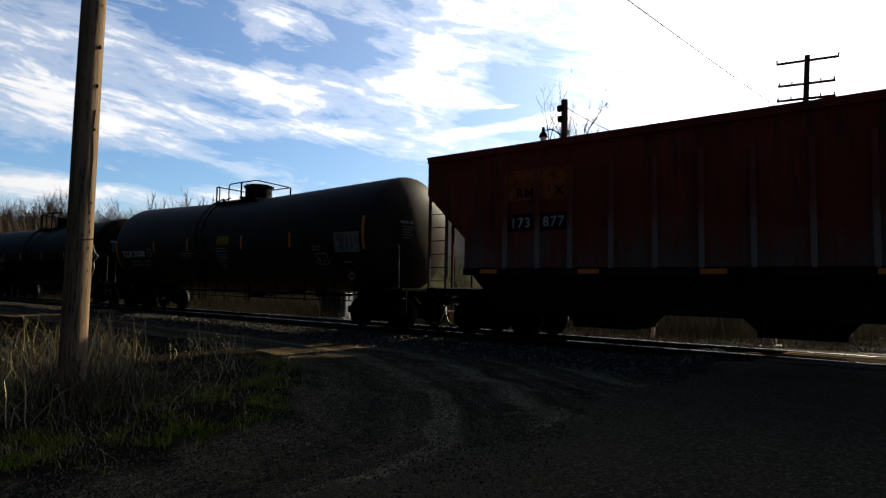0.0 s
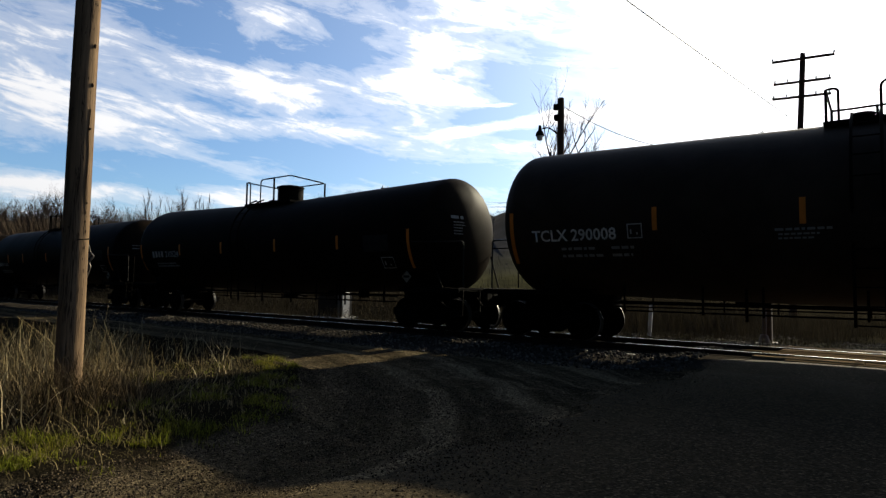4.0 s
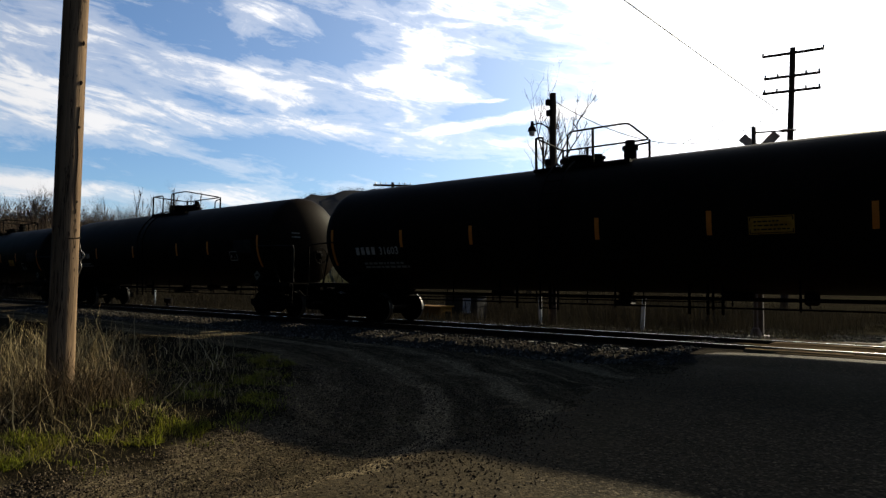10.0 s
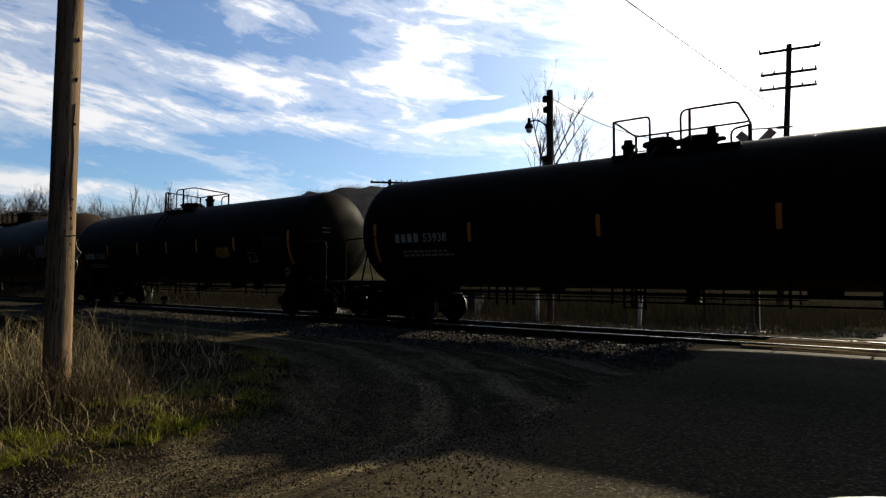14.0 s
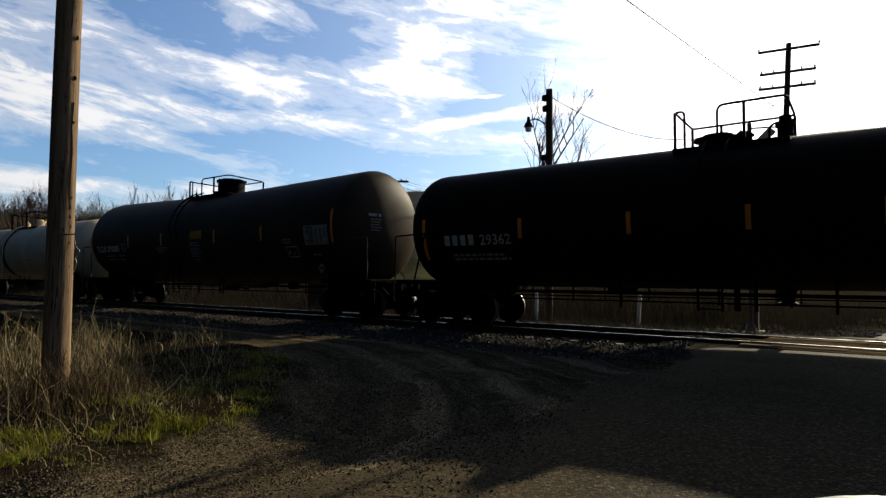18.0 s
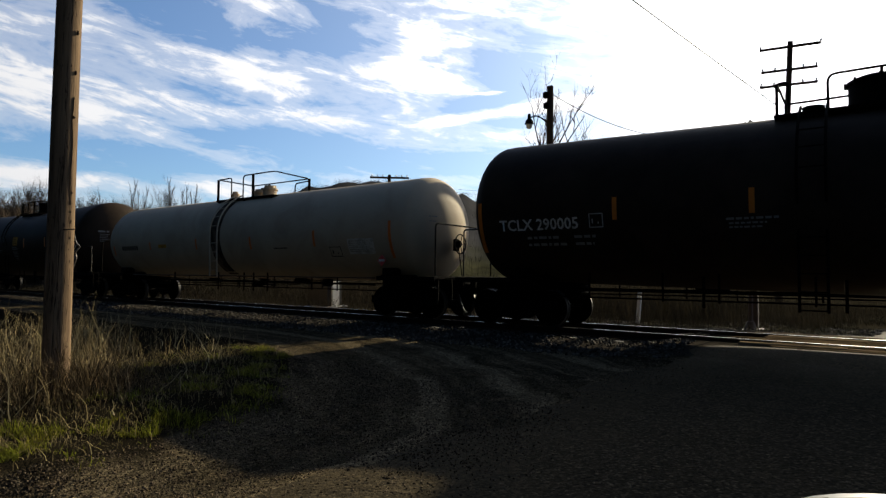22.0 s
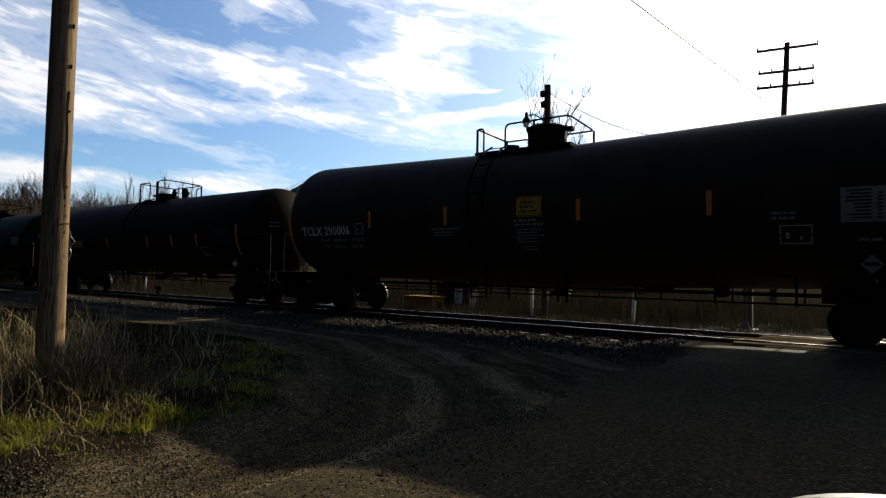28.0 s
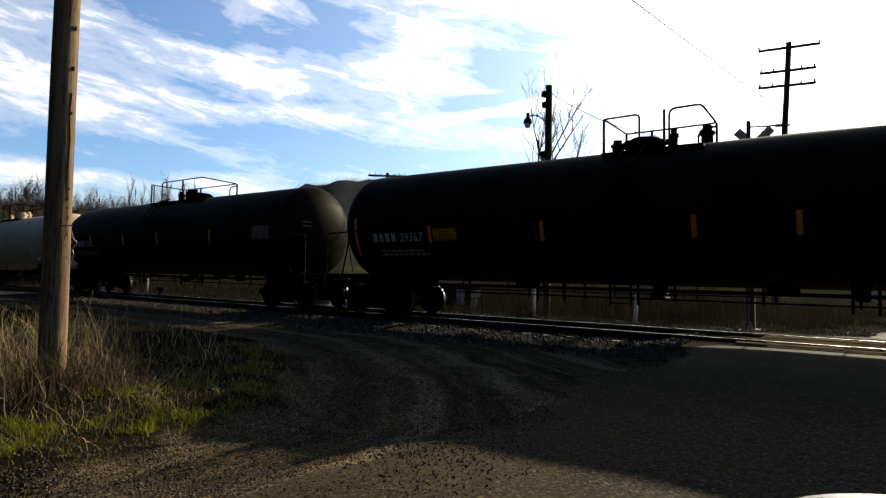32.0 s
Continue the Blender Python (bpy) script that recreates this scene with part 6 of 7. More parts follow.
# ------------------------------------------------------------------ crossing signal
DX = 17.9
PX = at_bearing(8.35, DX, 0)
PX.z = float(land(PX.x, PX.y))
sig = tagged(empty("crossing_signal", pose(PX.x, PX.y, PX.z, 0, 0.6, 0)), "railway crossbuck on a steel mast with red flashing lamps", "crossing signal")
zx = lambda el: rise(el, DX) - PX.z
bm = B()
rod(bm, (0, 0, 0.05), (0, 0, zx(13.0)), 0.055, 12)
lathe(bm, [(zx(13.0), 0.06), (zx(13.2), 0.05), (zx(13.3), 0.0)], 2, n=12)
part("mast", bm, M["signal_steel"], sig, "grey steel mast")
bm = B()
prism(bm, [(-0.2, -0.2), (0.2, -0.2), (0.2, 0.2), (-0.2, 0.2)], 2, 0.0, 0.08)
lathe(bm, [(0.08, 0.16), (0.30, 0.09), (0.32, 0.06)], 2, n=12)
part("base", bm, M["signal_steel"], sig)
zc_ = zx(11.2)
for k, sgn in enumerate((1, -1)):
    bm = B()
    t = Matrix.Rotation(radians(46 * sgn), 3, "Y")
    box(bm, (0.12 - 0.61, 0.075 + k * 0.02, zc_ - 0.115), (0.12 + 0.61, 0.09 + k * 0.02, zc_ + 0.115), 0.0, turn=t)
    part("crossbuck_blade", bm, M["signal_board"], sig, "white board of the crossbuck seen from behind")
bm = B()
box(bm, (-0.40, 0.07, zx(8.6) - 0.28), (0.34, 0.085, zx(8.6) + 0.28), 0.0)
part("sign_panel", bm, M["signal_board"], sig, "plain back of a sign panel")
bm = B()
rod(bm, (0, 0.0, zx(12.75)), (1.0, 0.05, zx(12.6)), 0.022, 8)
lathe(bm, [(zx(12.55), 0.0), (zx(12.58), 0.10), (zx(12.7), 0.12), (zx(12.75), 0.0)], 2, (0.72, 0.05, 0), 12)
part("bell_arm", bm, M["signal_steel"], sig)
zf = zx(5.35)
bm = B()
rod(bm, (-0.62, 0, zf), (0.62, 0, zf), 0.03, 8)
part("light_arm", bm, M["signal_steel"], sig)
for x, face, lit in ((-0.45, -1, True), (0.42, -1, True), (-0.45, 1, False), (0.42, 1, False)):
    bm = B()
    lathe(bm, [(0.16 * face, 0.0), (0.16 * face, 0.285), (0.175 * face, 0.285), (0.175 * face, 0.15), (0.06 * face, 0.12), (0.04 * face, 0.0)], 1, (x, 0, zf), 24)
    disc = part("light_hood", bm, M["hood_black"], sig, "black round backing board")
    bm = B()
    prof = [(0.176 * face, 0.105), (0.195 * face, 0.09), (0.205 * face, 0.05), (0.208 * face, 0.0)]
    lathe(bm, prof, 1, (x, 0, zf), 20)
    part("red_lens", bm, M["lit_red"] if (lit and x > 0) else M["dark_red"], disc, "red signal lens")
bm = B()
for x in (-0.45, 0.42):
    for f in (-1, 1):
        pts = [(x + 0.125 * math.cos(t), f * 0.18, zf + 0.125 * math.sin(t)) for t in np.linspace(0.1, math.pi - 0.1, 9)]
        pts2 = [(p[0], f * 0.42, p[2]) for p in pts]
        va, vb = [bm.verts.new(p) for p in pts], [bm.verts.new(p) for p in pts2]
        for i in range(8):
            bm.faces.new((va[i], va[i + 1], vb[i + 1], vb[i]))
part("visor", bm, M["hood_black"], sig)

# ------------------------------------------------------------------ crossing gate, lowered
M["gate_red"] = material("red_reflective_gate_tape", (0.075, 0.015, 0.013), 0.5, vary=0.2, scale=6, bump=0, spec=0.1)
M["gate_white"] = material("white_reflective_gate_tape", (0.55, 0.52, 0.47), 0.5, vary=0.2, scale=6, bump=0, spec=0.1)
GZ = EYE[2] + 0.0                                     # height of the lowered arm
gate = tagged(empty("crossing_gate", pose(PX.x + 0.05, PX.y + 0.30, PX.z)), "lowered crossing gate arm with slanted red and white stripes", "crossing gate")
gz = GZ - PX.z
bm = B()
box(bm, (-0.22, -0.20, 0.0), (0.22, 0.20, 0.10), 0.02)
box(bm, (-0.10, -0.10, 0.10), (0.10, 0.10, gz - 0.22), 0.02)
part("pedestal", bm, M["signal_steel"], gate)
bm = B()
box(bm, (-0.26, -0.22, gz - 0.28), (0.26, 0.22, gz + 0.26), 0.04)
part("mechanism_box", bm, M["signal_steel"], gate, "dull steel gate mechanism box")
for y in (-0.28, 0.28):
    bm = B()
    box(bm, (-1.15, y - 0.02, gz - 0.07), (0.55, y + 0.02, gz + 0.05), 0.01)
    part("counter_arm", bm, M["signal_steel"], gate)
    bm = B()
    box(bm, (-1.25, y - 0.06, gz - 0.20), (-0.85, y + 0.06, gz + 0.16), 0.02)
    part("counterweight", bm, M["iron"], gate)


def stripe_mesh():
    bm = B()
    prism(bm, [(0.0, -0.05), (0.40, -0.05), (0.48, 0.05), (0.08, 0.05)], 1, -0.018, 0.018)
    return mesh_of(bm, "gate_stripe")


for k in range(13):
    part("gate_stripe", shared("gate_stripe", stripe_mesh), M["gate_red" if k % 2 == 0 else "gate_white"], gate, "red stripe" if k % 2 == 0 else "white stripe", at=pose(0.5 + 0.40 * k, 0, gz))
for x, lit in ((2.62, True), (4.1, False), (5.55, True)):
    bm = B()
    rod(bm, (x, 0, gz + 0.04), (x, 0, gz + 0.09), 0.015, 6)
    lathe(bm, [(-0.07, 0.0), (-0.07, 0.075), (-0.02, 0.085), (0.07, 0.075), (0.07, 0.0)], 1, (x, 0, gz + 0.15), 16)
    hood = part("gate_lamp", bm, M["hood_black"], gate)
    bm = B()
    lathe(bm, [(-0.072, 0.05), (-0.09, 0.035), (-0.095, 0.0)], 1, (x, 0, gz + 0.15), 16)
    part("red_lens", bm, M["lit_red"] if lit else M["dark_red"], hood, "red gate lamp lens")

# ------------------------------------------------------------------ small things beyond the track


def small(name, label, cat, pos, rz=0.0):
    x, y = pos[0], pos[1]
    return tagged(empty(name, pose(x, y, float(land(x, y)) - 0.02, 0, 0, rz)), label, cat)


cab = small("signal_cabinet", "grey trackside signal cabinet with a pale side panel", "cabinet", (-20.2, 4.7))
bm = B()
box(bm, (-0.75, -0.4, 0.10), (0.55, 0.5, 1.25), 0.02)
box(bm, (-0.80, -0.46, 1.25), (0.60, 0.56, 1.32), 0.02)
part("body", bm, M["cabinet"], cab)
bm = B()
box(bm, (0.58, -0.20, 0.10), (0.66, 0.25, 1.20), 0.02)
part("side_panel", bm, M["concrete"], cab, "pale side panel")
bm = B()
box(bm, (-0.85, -0.5, -0.1), (0.85, 0.6, 0.10), 0.02)
part("plinth", bm, M["concrete"], cab)

yel = small("machine_box", "mustard yellow steel bin lying beside the track", "bin", (-15.2, 6.0))
bm = B()
box(bm, (-0.70, -0.45, 0.05), (0.70, 0.45, 0.62), 0.05)
box(bm, (-0.76, -0.50, 0.55), (0.76, 0.50, 0.63), 0.02)
part("body", bm, M["mustard"], yel)
for s in (-1, 1):
    bm = B()
    box(bm, (s * 0.55 - 0.08, -0.5, -0.05), (s * 0.55 + 0.08, 0.5, 0.07), 0.01)
    part("skid", bm, M["iron"], yel)
    bm = B()
    box(bm, (s * 0.78 - 0.07, -0.12, 0.05), (s * 0.78 + 0.07, 0.12, 0.40), 0.02)
    part("lifting_lug", bm, M["iron"], yel)

gre = small("utility_cabinet", "low grey utility cabinet with a white notice", "cabinet", (-14.6, 7.6))
bm = B()
box(bm, (-0.85, -0.4, 0.0), (0.85, 0.4, 1.05), 0.03)
box(bm, (-0.90, -0.45, 1.05), (0.90, 0.45, 1.10), 0.02)
part("body", bm, M["cabinet"], gre)
bm = B()
box(bm, (0.12, -0.42, 0.30), (0.52, -0.404, 0.95), 0.0)
part("notice", bm, M["white_paint"], gre, "white notice plate")

for nm, lb, (x, y), h, lean in (("marker_post", "short white marker post leaning beside the track", (-6.1, 5.3), 1.15, 4), ("marker_post", "white marker post beside the lamp pole", (-9.95, 5.6), 1.1, 0),
                                ("marker_post", "pale marker post in the grass", (-38.1, 6.0), 0.98, 0)):
    ob = small(nm, lb, "post", (x, y))
    bm = B()
    box(bm, (-0.06, -0.03, 0), (0.06, 0.03, h), 0.01, turn=Matrix.Rotation(radians(lean), 3, "Y"))
    part("post", bm, M["white_paint"], ob)

sw = small("switch_stand", "black switch stand with a drum target", "switch stand", (-29.0, 1.9))
bm = B()
box(bm, (-0.35, -0.25, 0), (0.35, 0.25, 0.12), 0.02)
lathe(bm, [(0.12, 0.12), (0.30, 0.10), (0.32, 0.20), (0.52, 0.20), (0.55, 0.0)], 2, n=14)
part("stand", bm, M["iron"], sw)
bm = B()
rod(bm, (0, 0, 0.3), (0.55, -0.3, 0.18), 0.025, 6)
part("lever", bm, M["iron"], sw)

# ------------------------------------------------------------------ hills and woods


def ridge(az):
    return np.interp(az, [-60, -20, 0, 10, 25, 33, 38, 43, 47, 51, 56, 65, 90, 140], [5.5, 6.0, 6.2, 6.1, 6.1, 6.9, 7.9, 8.6, 8.1, 7.0, 5.6, 4.6, 4.4, 4.0])


azs, ds = np.linspace(-70, 150, 221), np.array([150, 190, 240, 300, 360, 420, 470, 500, 540, 620])
frac = np.array([0.0, 0.08, 0.22, 0.42, 0.64, 0.85, 0.97, 1.0, 0.95, 0.6])
rows, faces = [], []
rng = np.random.default_rng(2)
for j, (d, f) in enumerate(zip(ds, frac)):
    for a in azs:
        h = EYE[2] + 500 * math.tan(radians(float(ridge(a)))) + 2.0 * math.sin(a * 1.7) + 1.2 * math.sin(a * 4.3)
        p = at_bearing(a, d)
        rows.append((p.x, p.y, -1.5 + (h + 1.5) * f + (rng.uniform(-1.5, 1.5) if 0 < j < 7 else 0)))
nA = len(azs)
for j in range(len(ds) - 1):
    for i in range(nA - 1):
        a = j * nA + i
        faces.append((a, a + 1, a + nA + 1, a + nA))
me = bpy.data.meshes.new("hill")
me.from_pydata(rows, [], faces)
me.polygons.foreach_set("use_smooth", [True] * len(me.polygons))
M["hill"] = material("leafless_wooded_hillside", (0.037, 0.036, 0.037), 0.95, vary=0.35, scale=0.02, fine=0.35, bump=0.0, stain=(0.030, 0.028, 0.026), stain_scale=0.03, spec=0.0)
me.materials.append(M["hill"])


def hillside(m):
    """Scrub and rough pasture on the foot of the hill give way to bare woods higher up."""
    N = Nodes(m.node_tree, keep=True)
    bs = next(n for n in N.t.nodes if n.type == "BSDF_PRINCIPLED")
    vec = N.add("ShaderNodeTexCoord").outputs["Object"]
    z = N.add("ShaderNodeSeparateXYZ", vec).outputs[2]
    up = N.ramp(N.math("ADD", N.math("MULTIPLY", z, 0.028), N.math("MULTIPLY", N.noise(vec, 0.03, 5, 0.6), 0.7)), [(0.42, 0.0), (0.85, 1.0)])
    woods = bs.inputs["Base Color"].links[0].from_socket
    scrub = N.mix(N.ramp(N.noise(vec, 0.06, 6, 0.65), [(0.35, 0.0), (0.65, 1.0)]), (0.019, 0.018, 0.011), (0.042, 0.040, 0.020))
    N.put(bs.inputs["Base Color"], N.mix(up, scrub, woods))


hillside(M["hill"])
tagged(new("hill", me), "long wooded hill beyond the valley in early spring", "hill", kind="structure")


def twig_tree(seed, height, levels=4, spread=0.5, r0=None, kids=(3, 5), thin=0.5, bole=0.62, reach=(0.42, 0.66), lift=0.25):
    """A bare tree: tapered trunk, limbs and twigs, as vertices and faces."""
    rng = random.Random(seed)
    V, F = [], []

    def limb(p, d, length, r, level):
        n = 5 if level == 0 else 3
        steps = 4 if level == 0 else 3
        pts, q, dd = [p], p, d.copy()
        for i in range(steps):
            dd = (dd + Vector((rng.uniform(-1, 1), rng.uniform(-1, 1), rng.uniform(-0.4, 0.9))) * 0.14).normalized()
            q = q + dd * (length / steps)
            pts.append(q)
        base = len(V)
        for i, pt in enumerate(pts):
            rr = r * (1 - 0.75 * i / steps)
            u = dd.orthogonal().normalized()
            w = dd.cross(u)
            for k in range(n):
                t = 2 * math.pi * k / n
                V.append(tuple(pt + (u * math.cos(t) + w * math.sin(t)) * rr))
        for i in range(steps):
            for k in range(n):
                a = base + i * n + k
                b = base + i * n + (k + 1) % n
                F.append((a, b, b + n, a + n))
        if level < levels:
            for k in range(rng.randint(*kids) + (2 if level == 0 else 0)):
                t = rng.uniform(0.5 if level == 0 and bole < 0.6 else 0.3, 1.0)
                j = min(int(t * steps), steps - 1)
                s = pts[j].lerp(pts[j + 1], t * steps - j)
                side = Vector((rng.uniform(-1, 1), rng.uniform(-1, 1), rng.uniform(-0.1, 0.6))).normalized()
                nd = (dd * (1 - spread) + side * spread + Vector((0, 0, lift))).normalized()
                limb(s, nd, length * rng.uniform(*reach), r * thin * (1 - 0.4 * t), level + 1)
    limb(Vector((0, 0, -0.2)), Vector((0, 0, 1)), height * bole, r0 or height * 0.014, 0)
    return V, F


def split_tree(name, label, seed, height, at, mats=("bark", "twig"), **kw):
    """Trunk and crown as parts of one tree."""
    V, F = twig_tree(seed, height, **kw)
    nt = 25
    top = tagged(empty(name, at), label, "tree")
    for nm, faces, mat in (("trunk", [f for f in F if max(f) < nt], M[mats[0]]), ("crown", [f for f in F if min(f) >= nt], M[mats[1]])):
        me = bpy.data.meshes.new(nm)
        me.from_pydata(V, [], faces)
        me.materials.append(mat)
        part(nm, me, mat, top)
    return top


T = at_bearing(28.1, 30.0, -0.5)
split_tree("bare_tree", "leafless young tree with dark branches behind the lamp pole", 47, 14.2, pose(T.x, T.y, T.z, 0, 0, 190), levels=4, spread=0.56, kids=(4, 5), thin=0.60, r0=0.18, bole=0.55, reach=(0.40, 0.60), lift=0.36, mats=("dark_twig", "dark_twig"))

random.seed(12)
kinds = [split_tree("bare_tree", "leafless woodland tree with brown twigs", s, h, pose(*at_bearing(60 + 3 * i, 80, -0.5)), levels=4, kids=(4, 6), spread=0.55, thin=0.72, bole=0.45, reach=(0.45, 0.72), lift=0.4, r0=0.15)
         for i, (s, h) in enumerate([(21, 14.5), (22, 13.0), (23, 15.0), (24, 12.5), (25, 14.0)])]
for k in kinds:
    k["group"] = "wood along the track"
for i in range(285):
    az = random.uniform(52, 86)
    d = random.uniform(62, 120)
    p = at_bearing(az, d, -0.5)
    if p.y < 8:
        p.y = random.uniform(8, 20)
    q = copy_thing(random.choice(kinds), pose(p.x, p.y, p.z, 0, 0, random.uniform(0, 360)))
    s = random.uniform(0.62, 1.08) * (d / 92) * (0.52 if az < 58.5 else 0.68 if az < 64.5 else 0.92)
    q.scale = (s * 1.15, s * 1.15, s)

# a few tall slender trees that stand out over the wood
slender = split_tree("bare_tree", "tall slender leafless tree standing over the wood", 52, 13.0, pose(*at_bearing(63.9, 80, -0.5)), levels=4, kids=(4, 6), spread=0.36, thin=0.60, bole=0.72, reach=(0.22, 0.42), lift=0.5, r0=0.17, mats=("dark_twig", "dark_twig"))
slender["group"] = "wood along the track"
for az, z in ((63.2, 11.9), (62.3, 11.6), (61.1, 13.6), (60.7, 12.4), (59.9, 12.7), (58.9, 12.6), (58.1, 12.0), (65.4, 11.2)):
    q = copy_thing(slender, pose(*at_bearing(az, 80, -0.5), 0, 0, az * 97 % 360))
    q.scale = (0.85, 0.85, z / 12.6)

# dense brush under the trees, and the twig fringe of the ridge


def twig_cloud(name, label, pts, h0, h1, per, seed, mat, width=0.35, thick=0.012, apart=0.0):
    """Upright forked twigs in bunches, one mesh."""
    rng = np.random.default_rng(seed)
    V, F = [], []
    for p in pts:
        hh = rng.uniform(h0, h1)
        for k in range(per):
            a, lean = rng.uniform(0, 2 * np.pi), rng.uniform(0.05, width)
            h = hh * rng.uniform(0.5, 1.0)
            o = np.array(p) + np.array([rng.normal(0, apart + 0.25 * hh * width), rng.normal(0, apart + 0.25 * hh * width), 0])
            tip = o + np.array([math.cos(a) * lean * h, math.sin(a) * lean * h, h])
            mid = (o + tip) / 2 + rng.normal(0, 0.04 * h, 3)
            w = np.array([math.cos(a + 1.57), math.sin(a + 1.57), 0]) * thick * h
            b = len(V)
            V += [tuple(o - w), tuple(o + w), tuple(mid + w * 0.7), tuple(mid - w * 0.7), tuple(tip)]
            F += [(b, b + 1, b + 2, b + 3), (b + 3, b + 2, b + 4)]
    me = bpy.data.meshes.new(name)
    me.from_pydata(V, [], F)
    me.materials.append(mat)
    return tagged(new(name, me), label, "undergrowth", kind="stuff")


rng = np.random.default_rng(8)
pts = []
for i in range(5200):
    a, d = rng.uniform(50, 88), rng.uniform(60, 105)
    p = at_bearing(a, d, -0.6)
    if p.y > 7 and rng.random() < np.interp(a, [50, 58, 61], [0.15, 0.5, 1.0]):
        pts.append(tuple(p))
tops = []
for i in range(1500):
    a, d = rng.uniform(64.5, 88), rng.uniform(64, 110)
    p = at_bearing(a, d, -0.6)
    if p.y > 7:
        tops.append((p.x, p.y, p.z + 0.045 * d))
twig_cloud("woodland_tops", "fuzzy brown twig tops of the wood", tops, 3.6, 6.2, 34, 37, M["twig"], width=0.6, thick=0.0042, apart=0.9)
twig_cloud("thicket", "dense brown leafless thicket under the trees", pts, 5.5, 9.6, 22, 3, M["twig"], width=0.7, thick=0.0048)
pts = []
for i in range(7000):
    a = rng.uniform(-15, 62)
    d = rng.uniform(155, 480) if i % 2 else rng.uniform(470, 505)
    h = EYE[2] + 500 * math.tan(radians(float(ridge(a)))) + 2.0 * math.sin(a * 1.7) + 1.2 * math.sin(a * 4.3)
    f = np.interp(d, ds, frac)
    p = at_bearing(a, d, -1.5 + (h + 1.5) * f - 0.5)
    pts.append(tuple(p))
twig_cloud("ridge_woods", "leafless woods along the crest of the hill", pts, 1.8, 3.4, 8, 4, M["hill_twigs"], width=0.5, thick=0.013, apart=3.5)

# ------------------------------------------------------------------ grass


def blades(name, label, spots, h0, h1, seed, mat, width=0.006, droop=0.5, segs=3):
    """Bent grass blades, one mesh."""
    rng = np.random.default_rng(seed)
    n = len(spots)
    h = rng.uniform(h0, h1, n) * spots[:, 3]
    a = rng.uniform(0, 2 * np.pi, n)
    lean = rng.uniform(0.05, droop, n) * h
    w = width * rng.uniform(0.6, 1.4, n)
    side = np.stack([np.cos(a + 1.57), np.sin(a + 1.57), 0 * a], -1) * w[:, None]
    V, kink = [], np.zeros((n, 3))
    for k in range(segs + 1):
        t = k / segs
        kink = kink + (rng.normal(0, 1, (n, 3)) * (h * 0.5 / segs * min(droop, 1.3))[:, None] * 0.45 if k > 0 and segs > 2 else 0.0)
        c = kink + spots[:, :3] + np.stack([np.cos(a) * lean * t * t, np.sin(a) * lean * t * t, h * (t - 0.18 * t * t * (lean / h))], -1)
        s = side * (1 - 0.85 * t)
        V += [c - s, c + s]
    V = np.stack(V, 1)
    m = 2 * (segs + 1)
    F = []
    base = np.arange(n)[:, None] * m
    for k in range(segs):
        F.append(np.concatenate([base + 2 * k, base + 2 * k + 1, base + 2 * k + 3, base + 2 * k + 2], 1))
    F = np.concatenate(F, 0)
    me = bpy.data.meshes.new(name)
    me.from_pydata(V.reshape(-1, 3).tolist(), [], F.tolist())
    me.materials.append(mat)
    return tagged(new(name, me), label, "grass", kind="stuff")


def spots_in(rng, n, x0, x1, y0, y1, test):
    x, y = rng.uniform(x0, x1, n), rng.uniform(y0, y1, n)
    k = test(x, y)
    keep = rng.random(n) < k
    x, y, k = x[keep], y[keep], k[keep]
    return np.stack([x, y, land(x, y) - 0.01, 0.45 + 0.55 * np.clip(k, 0, 1)], -1)


def patches(x, y, s):
    return 0.5 + 0.5 * wobble(x * s + 3, y * s + 1)


rng = np.random.default_rng(14)


def inland(x, y):
    return grass_edge(y) - x


def hollow(x, y):
    """A low, nearly bare dip between the tall weeds and the green edge."""
    bare = 0.88 * smooth(-8.6, -7.7, x + 0.3 * wobble(x, y, 1.3)) * smooth(-11.7, -11.1, y)
    return (1 - bare) * (1 - 0.80 * smooth(-0.25, 0.5, y + 14.03 + 0.47 * x + 0.25 * wobble(x, y, 1.9)))


tall = spots_in(rng, 8200, -15, -5.0, -13.2, -5.6,
                lambda x, y: smooth(1.5, 3.0, inland(x, y)) * np.clip(1.6 * patches(x, y, 1.3) - 0.25, 0.05, 1) * smooth(-12.9, -11.6, y + 0.3 * np.maximum(x + 7.5, 0)) * hollow(x, y))
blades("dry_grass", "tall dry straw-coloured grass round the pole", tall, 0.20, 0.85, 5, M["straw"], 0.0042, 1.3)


def round_pole(x, y):
    return 1 - smooth(0.15, 1.3, np.hypot(x - P1.x - 0.25, y - P1.y + 0.05))


clump = spots_in(rng, 9000, P1.x - 1.5, P1.x + 1.8, P1.y - 1.6, P1.y + 1.5, round_pole)
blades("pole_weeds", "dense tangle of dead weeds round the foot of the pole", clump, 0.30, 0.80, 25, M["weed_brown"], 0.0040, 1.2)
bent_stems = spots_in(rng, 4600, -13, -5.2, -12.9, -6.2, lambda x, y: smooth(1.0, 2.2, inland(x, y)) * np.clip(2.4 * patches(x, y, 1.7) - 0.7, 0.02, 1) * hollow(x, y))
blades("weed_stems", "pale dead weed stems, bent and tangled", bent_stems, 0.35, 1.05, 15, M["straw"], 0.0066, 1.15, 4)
M["pale_straw"] = material("bleached_weed_stalk", (0.36, 0.29, 0.17), 0.85, vary=0.35, scale=3, fine=20, bump=0, spec=0.05, through_leaf=0.15)
